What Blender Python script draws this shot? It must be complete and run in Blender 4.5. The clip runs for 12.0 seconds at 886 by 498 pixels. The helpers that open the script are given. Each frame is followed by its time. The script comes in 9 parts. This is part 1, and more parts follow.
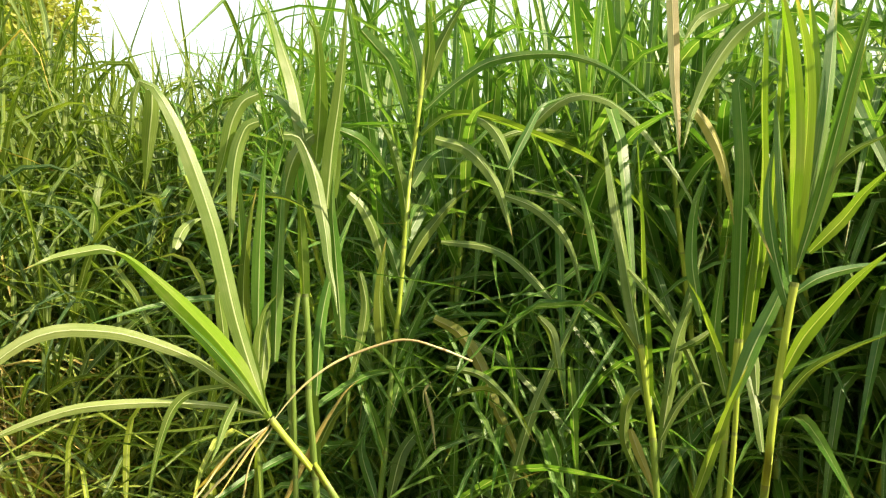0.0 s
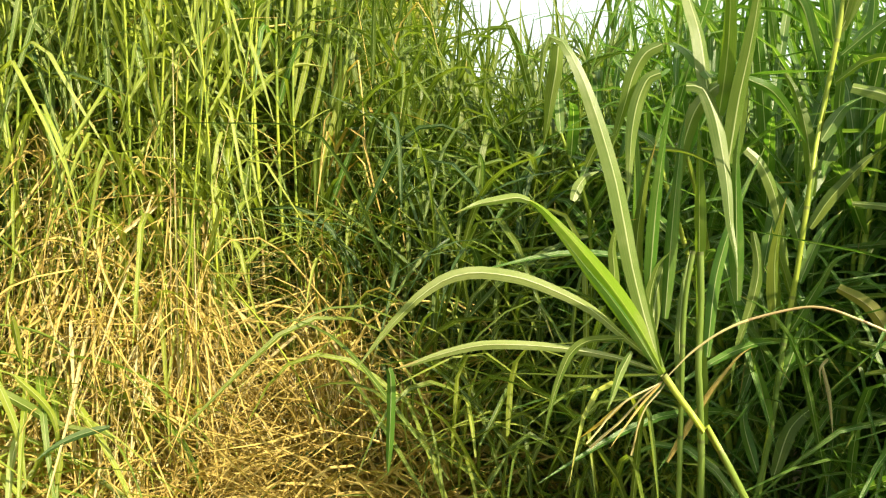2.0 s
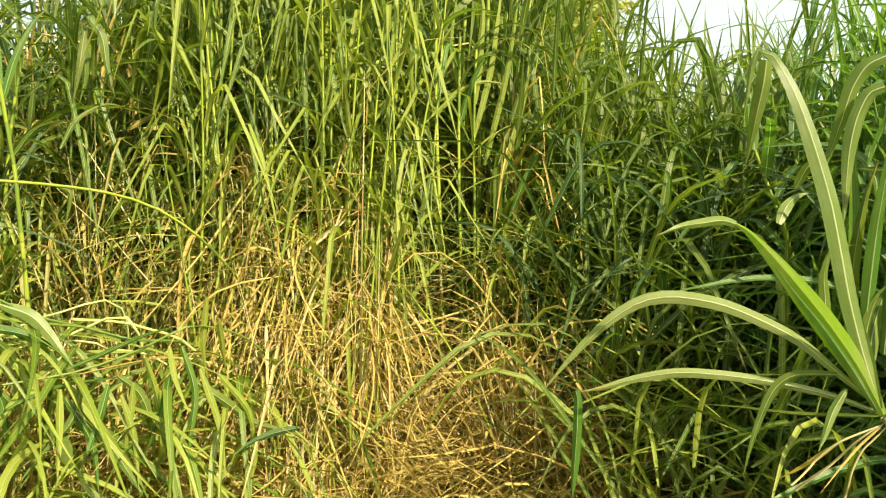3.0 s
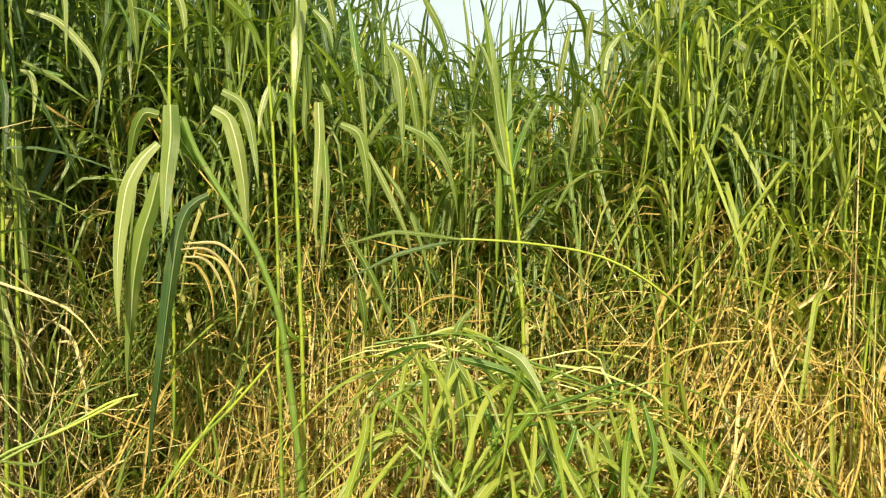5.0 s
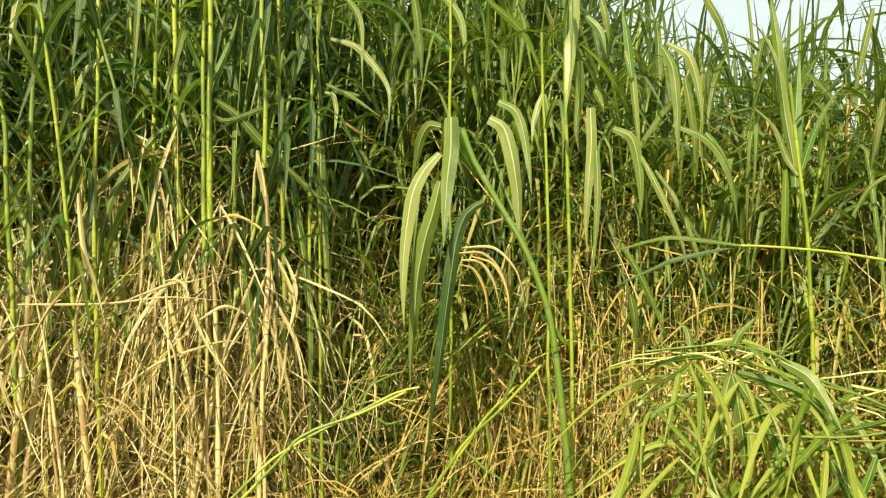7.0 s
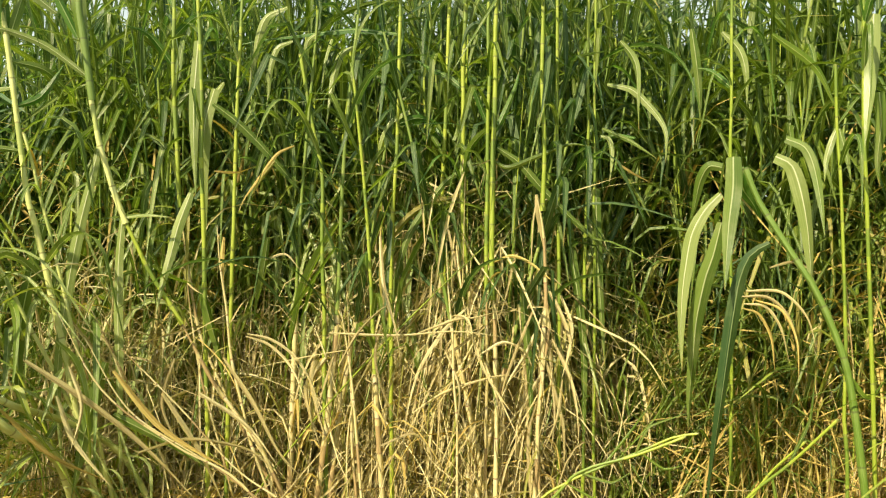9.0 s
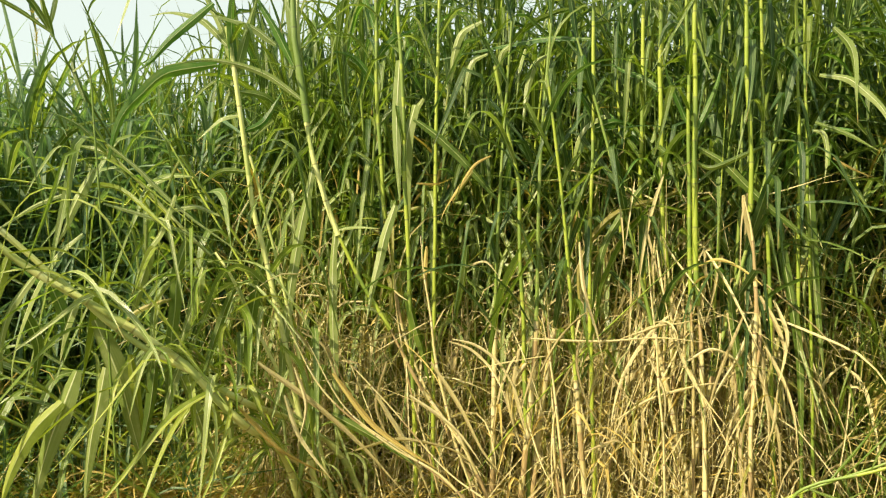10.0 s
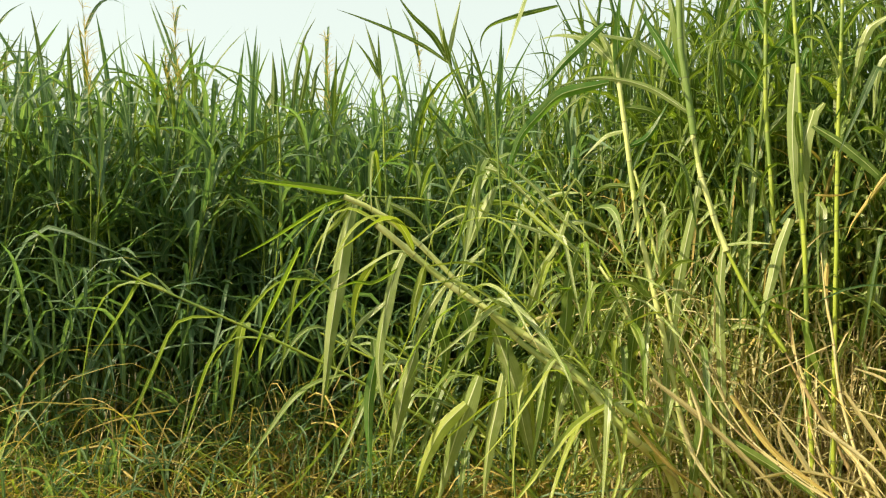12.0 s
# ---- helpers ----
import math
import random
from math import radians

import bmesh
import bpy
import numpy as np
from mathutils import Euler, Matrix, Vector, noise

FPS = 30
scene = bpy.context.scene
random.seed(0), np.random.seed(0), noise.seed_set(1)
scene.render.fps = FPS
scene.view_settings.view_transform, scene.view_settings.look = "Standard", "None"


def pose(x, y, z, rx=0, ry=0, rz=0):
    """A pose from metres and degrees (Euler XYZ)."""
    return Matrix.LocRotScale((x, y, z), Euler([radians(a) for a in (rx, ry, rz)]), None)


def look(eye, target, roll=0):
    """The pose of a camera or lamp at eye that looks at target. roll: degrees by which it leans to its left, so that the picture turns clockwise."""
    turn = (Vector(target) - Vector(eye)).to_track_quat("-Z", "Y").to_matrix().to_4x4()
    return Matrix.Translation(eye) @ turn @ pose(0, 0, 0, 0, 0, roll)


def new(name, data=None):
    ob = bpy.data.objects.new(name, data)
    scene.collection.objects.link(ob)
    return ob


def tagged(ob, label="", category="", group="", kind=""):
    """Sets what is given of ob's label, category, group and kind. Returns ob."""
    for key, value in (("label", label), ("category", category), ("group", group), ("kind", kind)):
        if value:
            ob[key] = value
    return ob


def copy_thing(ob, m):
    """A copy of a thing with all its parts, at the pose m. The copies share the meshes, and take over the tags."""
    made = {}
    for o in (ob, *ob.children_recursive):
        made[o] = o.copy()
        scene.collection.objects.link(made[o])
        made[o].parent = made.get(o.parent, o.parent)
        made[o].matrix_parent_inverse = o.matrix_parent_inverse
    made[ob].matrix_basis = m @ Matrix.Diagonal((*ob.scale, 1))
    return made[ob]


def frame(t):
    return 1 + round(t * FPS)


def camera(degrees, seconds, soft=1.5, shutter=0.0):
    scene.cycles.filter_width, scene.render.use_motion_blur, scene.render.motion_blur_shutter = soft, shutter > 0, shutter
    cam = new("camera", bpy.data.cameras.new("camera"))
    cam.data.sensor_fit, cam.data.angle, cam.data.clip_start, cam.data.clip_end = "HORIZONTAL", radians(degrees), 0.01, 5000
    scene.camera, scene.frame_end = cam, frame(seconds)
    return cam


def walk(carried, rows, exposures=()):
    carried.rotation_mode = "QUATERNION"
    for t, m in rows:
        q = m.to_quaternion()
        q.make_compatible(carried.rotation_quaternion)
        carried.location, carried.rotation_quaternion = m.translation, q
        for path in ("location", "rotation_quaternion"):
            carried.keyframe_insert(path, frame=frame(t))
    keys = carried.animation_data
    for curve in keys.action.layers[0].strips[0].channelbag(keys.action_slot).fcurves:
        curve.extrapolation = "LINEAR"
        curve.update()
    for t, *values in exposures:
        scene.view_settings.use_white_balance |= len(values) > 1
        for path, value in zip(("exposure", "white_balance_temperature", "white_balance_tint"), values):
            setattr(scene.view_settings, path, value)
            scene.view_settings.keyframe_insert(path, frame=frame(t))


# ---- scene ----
cam = camera(58.51, 12.0, soft=1.2)
PATH = [
    (0.0, pose(0.000, -0.000, 1.300, 87.70, 0, 1.23) @ pose(0, 0, 0, 0, 0, -0.71)),
    (0.5, pose(-0.030, -0.001, 1.296, 86.66, 0, 8.63) @ pose(0, 0, 0, 0, 0, -0.36)),
    (1.0, pose(-0.058, -0.001, 1.294, 85.95, 0, 14.90) @ pose(0, 0, 0, 0, 0, -0.00)),
    (1.5, pose(-0.075, -0.003, 1.292, 85.69, 0, 21.12) @ pose(0, 0, 0, 0, 0, -0.12)),
    (2.0, pose(-0.098, -0.014, 1.284, 85.12, 0, 25.49) @ pose(0, 0, 0, 0, 0, 0.30)),
    (2.5, pose(-0.125, -0.022, 1.287, 85.28, 0, 30.57) @ pose(0, 0, 0, 0, 0, 0.62)),
    (3.0, pose(-0.140, -0.034, 1.293, 85.99, 0, 37.43) @ pose(0, 0, 0, 0, 0, 0.89)),
    (3.5, pose(-0.178, -0.048, 1.292, 87.35, 0, 46.83) @ pose(0, 0, 0, 0, 0, 1.23)),
    (3.7, pose(-0.179, -0.055, 1.289, 87.84, 0, 50.21) @ pose(0, 0, 0, 0, 0, 1.30)),
    (5.3, pose(0.024, 0.170, 1.301, 89.66, 0, 79.93) @ pose(0, 0, 0, 0, 0, 1.01)),
    (5.5, pose(0.022, 0.174, 1.300, 89.71, 0, 82.05) @ pose(0, 0, 0, 0, 0, 1.00)),
    (6.0, pose(0.018, 0.162, 1.297, 89.75, 0, 86.45) @ pose(0, 0, 0, 0, 0, 0.94)),
    (6.5, pose(0.015, 0.148, 1.296, 89.65, 0, 92.19) @ pose(0, 0, 0, 0, 0, 1.11)),
    (6.7, pose(0.016, 0.141, 1.300, 89.55, 0, 93.62) @ pose(0, 0, 0, 0, 0, 1.29)),
    (8.3, pose(0.094, 0.093, 1.306, 89.96, 0, 100.53) @ pose(0, 0, 0, 0, 0, 1.93)),
    (8.5, pose(0.103, 0.096, 1.307, 90.42, 0, 103.43) @ pose(0, 0, 0, 0, 0, 2.03)),
    (9.0, pose(0.115, 0.107, 1.305, 91.62, 0, 113.88) @ pose(0, 0, 0, 0, 0, 2.30)),
    (9.5, pose(0.142, 0.090, 1.301, 91.86, 0, 121.36) @ pose(0, 0, 0, 0, 0, 2.35)),
    (10.0, pose(0.187, 0.048, 1.305, 91.60, 0, 126.66) @ pose(0, 0, 0, 0, 0, 1.54)),
    (10.5, pose(0.241, -0.010, 1.306, 91.41, 0, 132.12) @ pose(0, 0, 0, 0, 0, 1.46)),
    (11.0, pose(0.295, -0.075, 1.309, 91.21, 0, 136.78) @ pose(0, 0, 0, 0, 0, 1.74)),
    (11.5, pose(0.360, -0.132, 1.315, 91.71, 0, 142.18) @ pose(0, 0, 0, 0, 0, 2.20)),
    (12.0, pose(0.435, -0.175, 1.330, 91.23, 0, 148.39) @ pose(0, 0, 0, 0, 0, 2.60)),
]
walk(cam, PATH, exposures=[(0.0, 1.68), (1.0, 1.65), (2.0, 1.56), (3.7, 1.24), (6.0, 1.18), (8.5, 1.12), (9.5, 1.15), (12.0, 1.17)])

# ---- world, sun, exposure ----
SUN_AZ, SUN_EL = radians(106), radians(40)      # azimuth clockwise from +y
world = bpy.data.worlds.new("sky")
scene.world = world
world.use_nodes = True
wn = world.node_tree.nodes
sky = wn.new("ShaderNodeTexSky")
sky.sky_type, sky.sun_disc = "NISHITA", False
sky.sun_elevation, sky.sun_rotation = SUN_EL, SUN_AZ
sky.air_density, sky.dust_density, sky.ozone_density = 1.0, 3.0, 1.0
haze = wn.new("ShaderNodeMix")
haze.data_type = "RGBA"
haze.inputs[0].default_value = 0.8
haze.inputs[7].default_value = (3.05, 3.3, 2.72, 1)
world.node_tree.links.new(sky.outputs[0], haze.inputs[6])
world.node_tree.links.new(haze.outputs[2], wn["Background"].inputs[0])
wn["Background"].inputs[1].default_value = 0.136
TO_SUN = np.array([math.sin(SUN_AZ) * math.cos(SUN_EL), math.cos(SUN_AZ) * math.cos(SUN_EL), math.sin(SUN_EL)])
sun = new("sun", bpy.data.lights.new("sun", "SUN"))
sun.data.energy, sun.data.angle, sun.data.color = 4.55, radians(0.6), (1.0, 0.84, 0.60)
sun.matrix_world = look(TO_SUN * 30, (0, 0, 0))


# ---- materials ----
def mat(name):
    m = bpy.data.materials.new(name)
    m.use_nodes = True
    nt = m.node_tree
    return m, nt, nt.nodes["Principled BSDF"], nt.nodes["Material Output"]


def node(nt, kind, **values):
    n = nt.nodes.new("ShaderNode" + kind)
    for key, value in values.items():
        n.inputs[key.replace("_", " ")].default_value = value
    return n


def math_node(nt, op, a, b=None, c=None, clamp=False):
    n = nt.nodes.new("ShaderNodeMath")
    n.operation, n.use_clamp = op, clamp
    for k, v in enumerate((a, b, c)):
        if v is None:
            continue
        if isinstance(v, (int, float)):
            n.inputs[k].default_value = v
        else:
            nt.links.new(v, n.inputs[k])
    return n.outputs[0]


def ramp(nt, fac, *stops):
    n = nt.nodes.new("ShaderNodeValToRGB")
    el = n.color_ramp.elements
    while len(el) < len(stops):
        el.new(0.5)
    for e, (p, col) in zip(el, stops):
        e.position, e.color = p, (*col, 1)
    nt.links.new(fac, n.inputs[0])
    return n.outputs[0]


def mix(nt, fac, a, b, blend="MIX"):
    n = nt.nodes.new("ShaderNodeMix")
    n.data_type, n.blend_type = "RGBA", blend
    for sock, v in ((n.inputs[0], fac), (n.inputs[6], a), (n.inputs[7], b)):
        if isinstance(v, (int, float)):
            sock.default_value = v
        elif isinstance(v, tuple):
            sock.default_value = (*v, 1)
        else:
            nt.links.new(v, sock)
    return n.outputs[2]


def rand_value(nt):
    info, geo = nt.nodes.new("ShaderNodeObjectInfo"), nt.nodes.new("ShaderNodeNewGeometry")
    return math_node(nt, "FRACT", math_node(nt, "ADD", info.outputs["Random"], geo.outputs["Random Per Island"]))


def leaf_material(name, dark, mid, light, rib, dry_tip, see_through=0.47, rough=0.42, faded=(0.30, 0.31, 0.12)):
    """A grass blade: pale midrib, fine veins, dust and faded patches, some with a dry tip; light comes through it."""
    m, nt, bsdf, out = mat(name)
    uv = nt.nodes.new("ShaderNodeUVMap")
    sep = nt.nodes.new("ShaderNodeSeparateXYZ")
    nt.links.new(uv.outputs[0], sep.inputs[0])
    u, v = sep.outputs[0], sep.outputs[1]
    rnd = rand_value(nt)
    tone = ramp(nt, rnd, (0.0, dark), (0.5, mid), (1.0, light))
    coord = nt.nodes.new("ShaderNodeTexCoord")
    patch = node(nt, "TexNoise", Scale=9.0, Detail=4.0, Roughness=0.65)
    nt.links.new(coord.outputs["Object"], patch.inputs[0])
    worn = math_node(nt, "MULTIPLY", math_node(nt, "SUBTRACT", patch.outputs[0], 0.49, clamp=True), 3.2, clamp=True)
    tone = mix(nt, worn, tone, faded)
    veins = node(nt, "TexWave", Scale=9.0, Distortion=0.6, Detail=1.0)
    veins.bands_direction = "X"
    squeeze = node(nt, "Mapping", Scale=(1.0, 0.05, 1.0))
    nt.links.new(uv.outputs[0], squeeze.inputs[0])
    nt.links.new(squeeze.outputs[0], veins.inputs[0])
    tone = mix(nt, math_node(nt, "MULTIPLY", veins.outputs[1], 0.22), tone, light)
    along = node(nt, "Mapping", Scale=(11.0, 1.1, 1.0))
    slide = nt.nodes.new("ShaderNodeCombineXYZ")
    nt.links.new(math_node(nt, "MULTIPLY", rnd, 37.0), slide.inputs[1])
    nt.links.new(uv.outputs[0], along.inputs[0])
    nt.links.new(slide.outputs[0], along.inputs[1])
    streak = node(nt, "TexNoise", Scale=1.3, Detail=3.0, Roughness=0.6)
    nt.links.new(along.outputs[0], streak.inputs[0])
    tone = mix(nt, ramp(nt, streak.outputs[0], (0.34, (0.55, 0.55, 0.55)), (0.52, (0.0, 0.0, 0.0))), tone, dark)
    tone = mix(nt, ramp(nt, streak.outputs[0], (0.55, (0.0, 0.0, 0.0)), (0.72, (0.5, 0.5, 0.5))), tone, faded)
    off = math_node(nt, "ABSOLUTE", math_node(nt, "SUBTRACT", u, 0.5))
    # Shade of the fold beside the midrib, painted as a darker band.
    groove_shade = math_node(nt, "MULTIPLY", math_node(nt, "SUBTRACT", 0.13, off), 14.0, clamp=True)
    tone = mix(nt, math_node(nt, "MULTIPLY", groove_shade, 0.3), tone, dark)
    half = math_node(nt, "MULTIPLY_ADD", v, -0.036, 0.062)
    on_rib = math_node(nt, "MULTIPLY", math_node(nt, "SUBTRACT", half, off), 40.0, clamp=True)
    tone = mix(nt, math_node(nt, "MULTIPLY", on_rib, 0.95), tone, rib)
    edge = math_node(nt, "MULTIPLY", math_node(nt, "SUBTRACT", math_node(nt, "MULTIPLY_ADD", rnd, -0.32, 1.17), v, clamp=False), -14.0, clamp=True)
    tone = mix(nt, edge, tone, dry_tip)
    nt.links.new(tone, bsdf.inputs["Base Color"])
    bsdf.inputs["Roughness"].default_value = rough
    bsdf.inputs["Specular IOR Level"].default_value = 0.45
    bump = node(nt, "Bump", Strength=0.25, Distance=0.002)
    nt.links.new(veins.outputs[1], bump.inputs["Height"])
    nt.links.new(bump.outputs[0], bsdf.inputs["Normal"])
    glow = nt.nodes.new("ShaderNodeBsdfTranslucent")
    nt.links.new(mix(nt, 1.0, tone, (1.25, 1.3, 0.55), "MULTIPLY"), glow.inputs[0])
    both = node(nt, "MixShader", Fac=see_through)
    nt.links.new(bsdf.outputs[0], both.inputs[1])
    nt.links.new(glow.outputs[0], both.inputs[2])
    nt.links.new(both.outputs[0], out.inputs[0])
    return m


def culm_material(name, low, high, bloom, ring, wrap=None, wrapped=0.4):
    """A grass stalk: waxy bloom above each joint, a dark ring on it, streaks along it; some joints still wrapped in a leaf's sheath."""
    m, nt, bsdf, out = mat(name)
    uv = nt.nodes.new("ShaderNodeUVMap")
    sep = nt.nodes.new("ShaderNodeSeparateXYZ")
    nt.links.new(uv.outputs[0], sep.inputs[0])
    part_of = math_node(nt, "FRACT", sep.outputs[1])
    rnd = rand_value(nt)
    tone = ramp(nt, rnd, (0.0, low), (1.0, high))
    noise_map = node(nt, "Mapping", Scale=(14.0, 1.3, 1.0))
    nt.links.new(uv.outputs[0], noise_map.inputs[0])
    streak = node(nt, "TexNoise", Scale=1.6, Detail=4.0)
    nt.links.new(noise_map.outputs[0], streak.inputs[0])
    tone = mix(nt, math_node(nt, "MULTIPLY", math_node(nt, "SUBTRACT", streak.outputs[0], 0.45, clamp=True), 3.0, clamp=True), tone, bloom)
    wax = math_node(nt, "MULTIPLY", math_node(nt, "SUBTRACT", 0.28, part_of), 2.4, clamp=True)
    tone = mix(nt, wax, tone, bloom)
    if wrap:
        cell = math_node(nt, "ADD", math_node(nt, "FLOOR", sep.outputs[1]), math_node(nt, "MULTIPLY", rnd, 61.0))
        chance = nt.nodes.new("ShaderNodeTexWhiteNoise")
        chance.noise_dimensions = "1D"
        nt.links.new(cell, chance.inputs["W"])
        inside = math_node(nt, "LESS_THAN", chance.outputs[0], wrapped)
        below = math_node(nt, "LESS_THAN", part_of, math_node(nt, "ADD", 0.55, chance.outputs[0]))
        tone = mix(nt, math_node(nt, "MULTIPLY", math_node(nt, "MULTIPLY", inside, below), 0.85), tone, wrap)
    dark = math_node(nt, "MULTIPLY", math_node(nt, "SUBTRACT", 0.045, part_of), 60.0, clamp=True)
    tone = mix(nt, dark, tone, ring)
    nt.links.new(tone, bsdf.inputs["Base Color"])
    bsdf.inputs["Roughness"].default_value = 0.5
    bump = node(nt, "Bump", Strength=0.3, Distance=0.003)
    nt.links.new(streak.outputs[0], bump.inputs["Height"])
    nt.links.new(bump.outputs[0], bsdf.inputs["Normal"])
    return m


GREEN = leaf_material("green_blade", (0.052, 0.105, 0.011), (0.098, 0.163, 0.016), (0.178, 0.232, 0.026), (0.36, 0.44, 0.15), (0.34, 0.27, 0.08), faded=(0.16, 0.22, 0.035))
BROAD = leaf_material("broad_blade", (0.072, 0.138, 0.016), (0.115, 0.188, 0.027), (0.17, 0.24, 0.046), (0.46, 0.53, 0.24), (0.34, 0.27, 0.08), 0.44, 0.36, (0.23, 0.28, 0.075))
FADING = leaf_material("fading_blade", (0.20, 0.24, 0.03), (0.29, 0.28, 0.05), (0.38, 0.34, 0.09), (0.46, 0.42, 0.20), (0.40, 0.28, 0.10), 0.4, 0.45, (0.40, 0.33, 0.12))
YELLOW = leaf_material("yellow_blade", (0.30, 0.27, 0.05), (0.38, 0.29, 0.06), (0.42, 0.36, 0.10), (0.46, 0.42, 0.22), (0.30, 0.18, 0.07))
# Deep green; it also stands in for shade inside the stand.
DEEP_SHADE = leaf_material("deep_green_shade_blade", (0.024, 0.07, 0.016), (0.045, 0.105, 0.025), (0.09, 0.155, 0.04), (0.26, 0.34, 0.15), (0.34, 0.27, 0.08), faded=(0.15, 0.20, 0.075))
LUSH = leaf_material("lush_blade", (0.050, 0.142, 0.015), (0.080, 0.19, 0.023), (0.13, 0.248, 0.038), (0.42, 0.50, 0.24), (0.34, 0.27, 0.08), 0.46, 0.36, (0.22, 0.28, 0.085))
PALE_DRY = leaf_material("bleached_blade", (0.26, 0.20, 0.07), (0.55, 0.475, 0.20), (0.70, 0.645, 0.355), (0.58, 0.50, 0.26), (0.30, 0.2, 0.09), 0.28, 0.6, (0.44, 0.37, 0.19))
FRESH = leaf_material("fresh_cut_blade", (0.095, 0.18, 0.012), (0.14, 0.235, 0.02), (0.20, 0.29, 0.036), (0.40, 0.46, 0.16), (0.38, 0.34, 0.08), 0.52, 0.38, (0.21, 0.27, 0.05))
# Lighter yellow-green copy with sunshine put into its colour.
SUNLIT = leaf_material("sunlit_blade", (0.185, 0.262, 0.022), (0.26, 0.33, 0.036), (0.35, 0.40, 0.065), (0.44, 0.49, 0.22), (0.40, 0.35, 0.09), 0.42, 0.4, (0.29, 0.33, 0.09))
TEAL = leaf_material("bluish_blade", (0.06, 0.135, 0.057), (0.10, 0.195, 0.08), (0.165, 0.26, 0.11), (0.28, 0.36, 0.17), (0.34, 0.27, 0.08), faded=(0.15, 0.21, 0.09))
DRY = leaf_material("dry_blade", (0.29, 0.19, 0.042), (0.51, 0.39, 0.10), (0.62, 0.51, 0.155), (0.55, 0.45, 0.17), (0.28, 0.18, 0.06), 0.30, 0.6, (0.46, 0.37, 0.11))
# The sheen of lit waxy leaves is put into this paler base colour.
WAXY_SHEEN = leaf_material("waxy_sheen_blade", (0.095, 0.165, 0.024), (0.14, 0.215, 0.036), (0.20, 0.275, 0.06), (0.48, 0.54, 0.28), (0.34, 0.27, 0.08), 0.40, 0.34, (0.27, 0.31, 0.12))
# Young green, brightened in colour for light shining through the leaf.
YOUNG_BACKLIT = leaf_material("young_backlit_blade", (0.12, 0.235, 0.009), (0.165, 0.29, 0.013), (0.21, 0.335, 0.019), (0.30, 0.42, 0.06), (0.34, 0.36, 0.06), 0.5)
# Pale copy for hanging leaves, with sunlight and sheen put into the colour.
PALE_LIT = leaf_material("pale_lit_blade", (0.17, 0.235, 0.052), (0.235, 0.305, 0.082), (0.31, 0.375, 0.12), (0.66, 0.70, 0.44), (0.36, 0.29, 0.10), 0.38, 0.3, (0.38, 0.42, 0.20))
PALE_CULM = culm_material("pale_culm", (0.40, 0.45, 0.11), (0.52, 0.55, 0.18), (0.56, 0.60, 0.29), (0.28, 0.28, 0.09), (0.29, 0.36, 0.09), 0.3)
MID_CULM = culm_material("mid_culm", (0.10, 0.17, 0.018), (0.18, 0.25, 0.03), (0.24, 0.29, 0.07), (0.12, 0.14, 0.04))
CULM = culm_material("green_culm", (0.17, 0.25, 0.015), (0.29, 0.36, 0.026), (0.34, 0.39, 0.06), (0.17, 0.20, 0.04), (0.115, 0.185, 0.02), 0.42)
LEAF_SHEATH = culm_material("leaf_sheath", (0.06, 0.13, 0.012), (0.12, 0.19, 0.02), (0.16, 0.23, 0.05), (0.09, 0.12, 0.03))
SHEATH = culm_material("dry_sheath", (0.36, 0.30, 0.09), (0.56, 0.49, 0.20), (0.60, 0.56, 0.36), (0.24, 0.17, 0.08), (0.30, 0.21, 0.085), 0.35)


# ---- geometry helpers ----
rng = np.random.default_rng(7)


def mesh_from(name, verts, quads, uvs, material):
    """A smooth mesh of quads; uvs has one row for each vertex."""
    me = bpy.data.meshes.new(name)
    verts, quads, uvs = (np.concatenate(a) if isinstance(a, list) else a for a in (verts, quads, uvs))
    me.vertices.add(len(verts))
    me.vertices.foreach_set("co", verts.astype(np.float32).ravel())
    me.loops.add(quads.size)
    me.loops.foreach_set("vertex_index", quads.astype(np.int32).ravel())
    me.polygons.add(len(quads))
    me.polygons.foreach_set("loop_start", np.arange(0, quads.size, 4, dtype=np.int32))
    me.polygons.foreach_set("use_smooth", np.ones(len(quads), bool))
    layer = me.uv_layers.new(name="UVMap")
    layer.data.foreach_set("uv", uvs[quads.ravel()].astype(np.float32).ravel())
    me.materials.append(material)
    me.update(calc_edges=True)
    if material.name.endswith("blade"):
        ends = np.empty(len(me.edges) * 2, np.int32)
        me.edges.foreach_get("vertices", ends)
        on_rib = np.abs(uvs[:, 0] - 0.5) < 1e-4
        me.attributes.new("sharp_edge", "BOOLEAN", "EDGE").data.foreach_set("value", on_rib[ends].reshape(-1, 2).all(1))
    return me


def unit(a):
    return a / np.maximum(np.linalg.norm(a, axis=-1, keepdims=True), 1e-9)


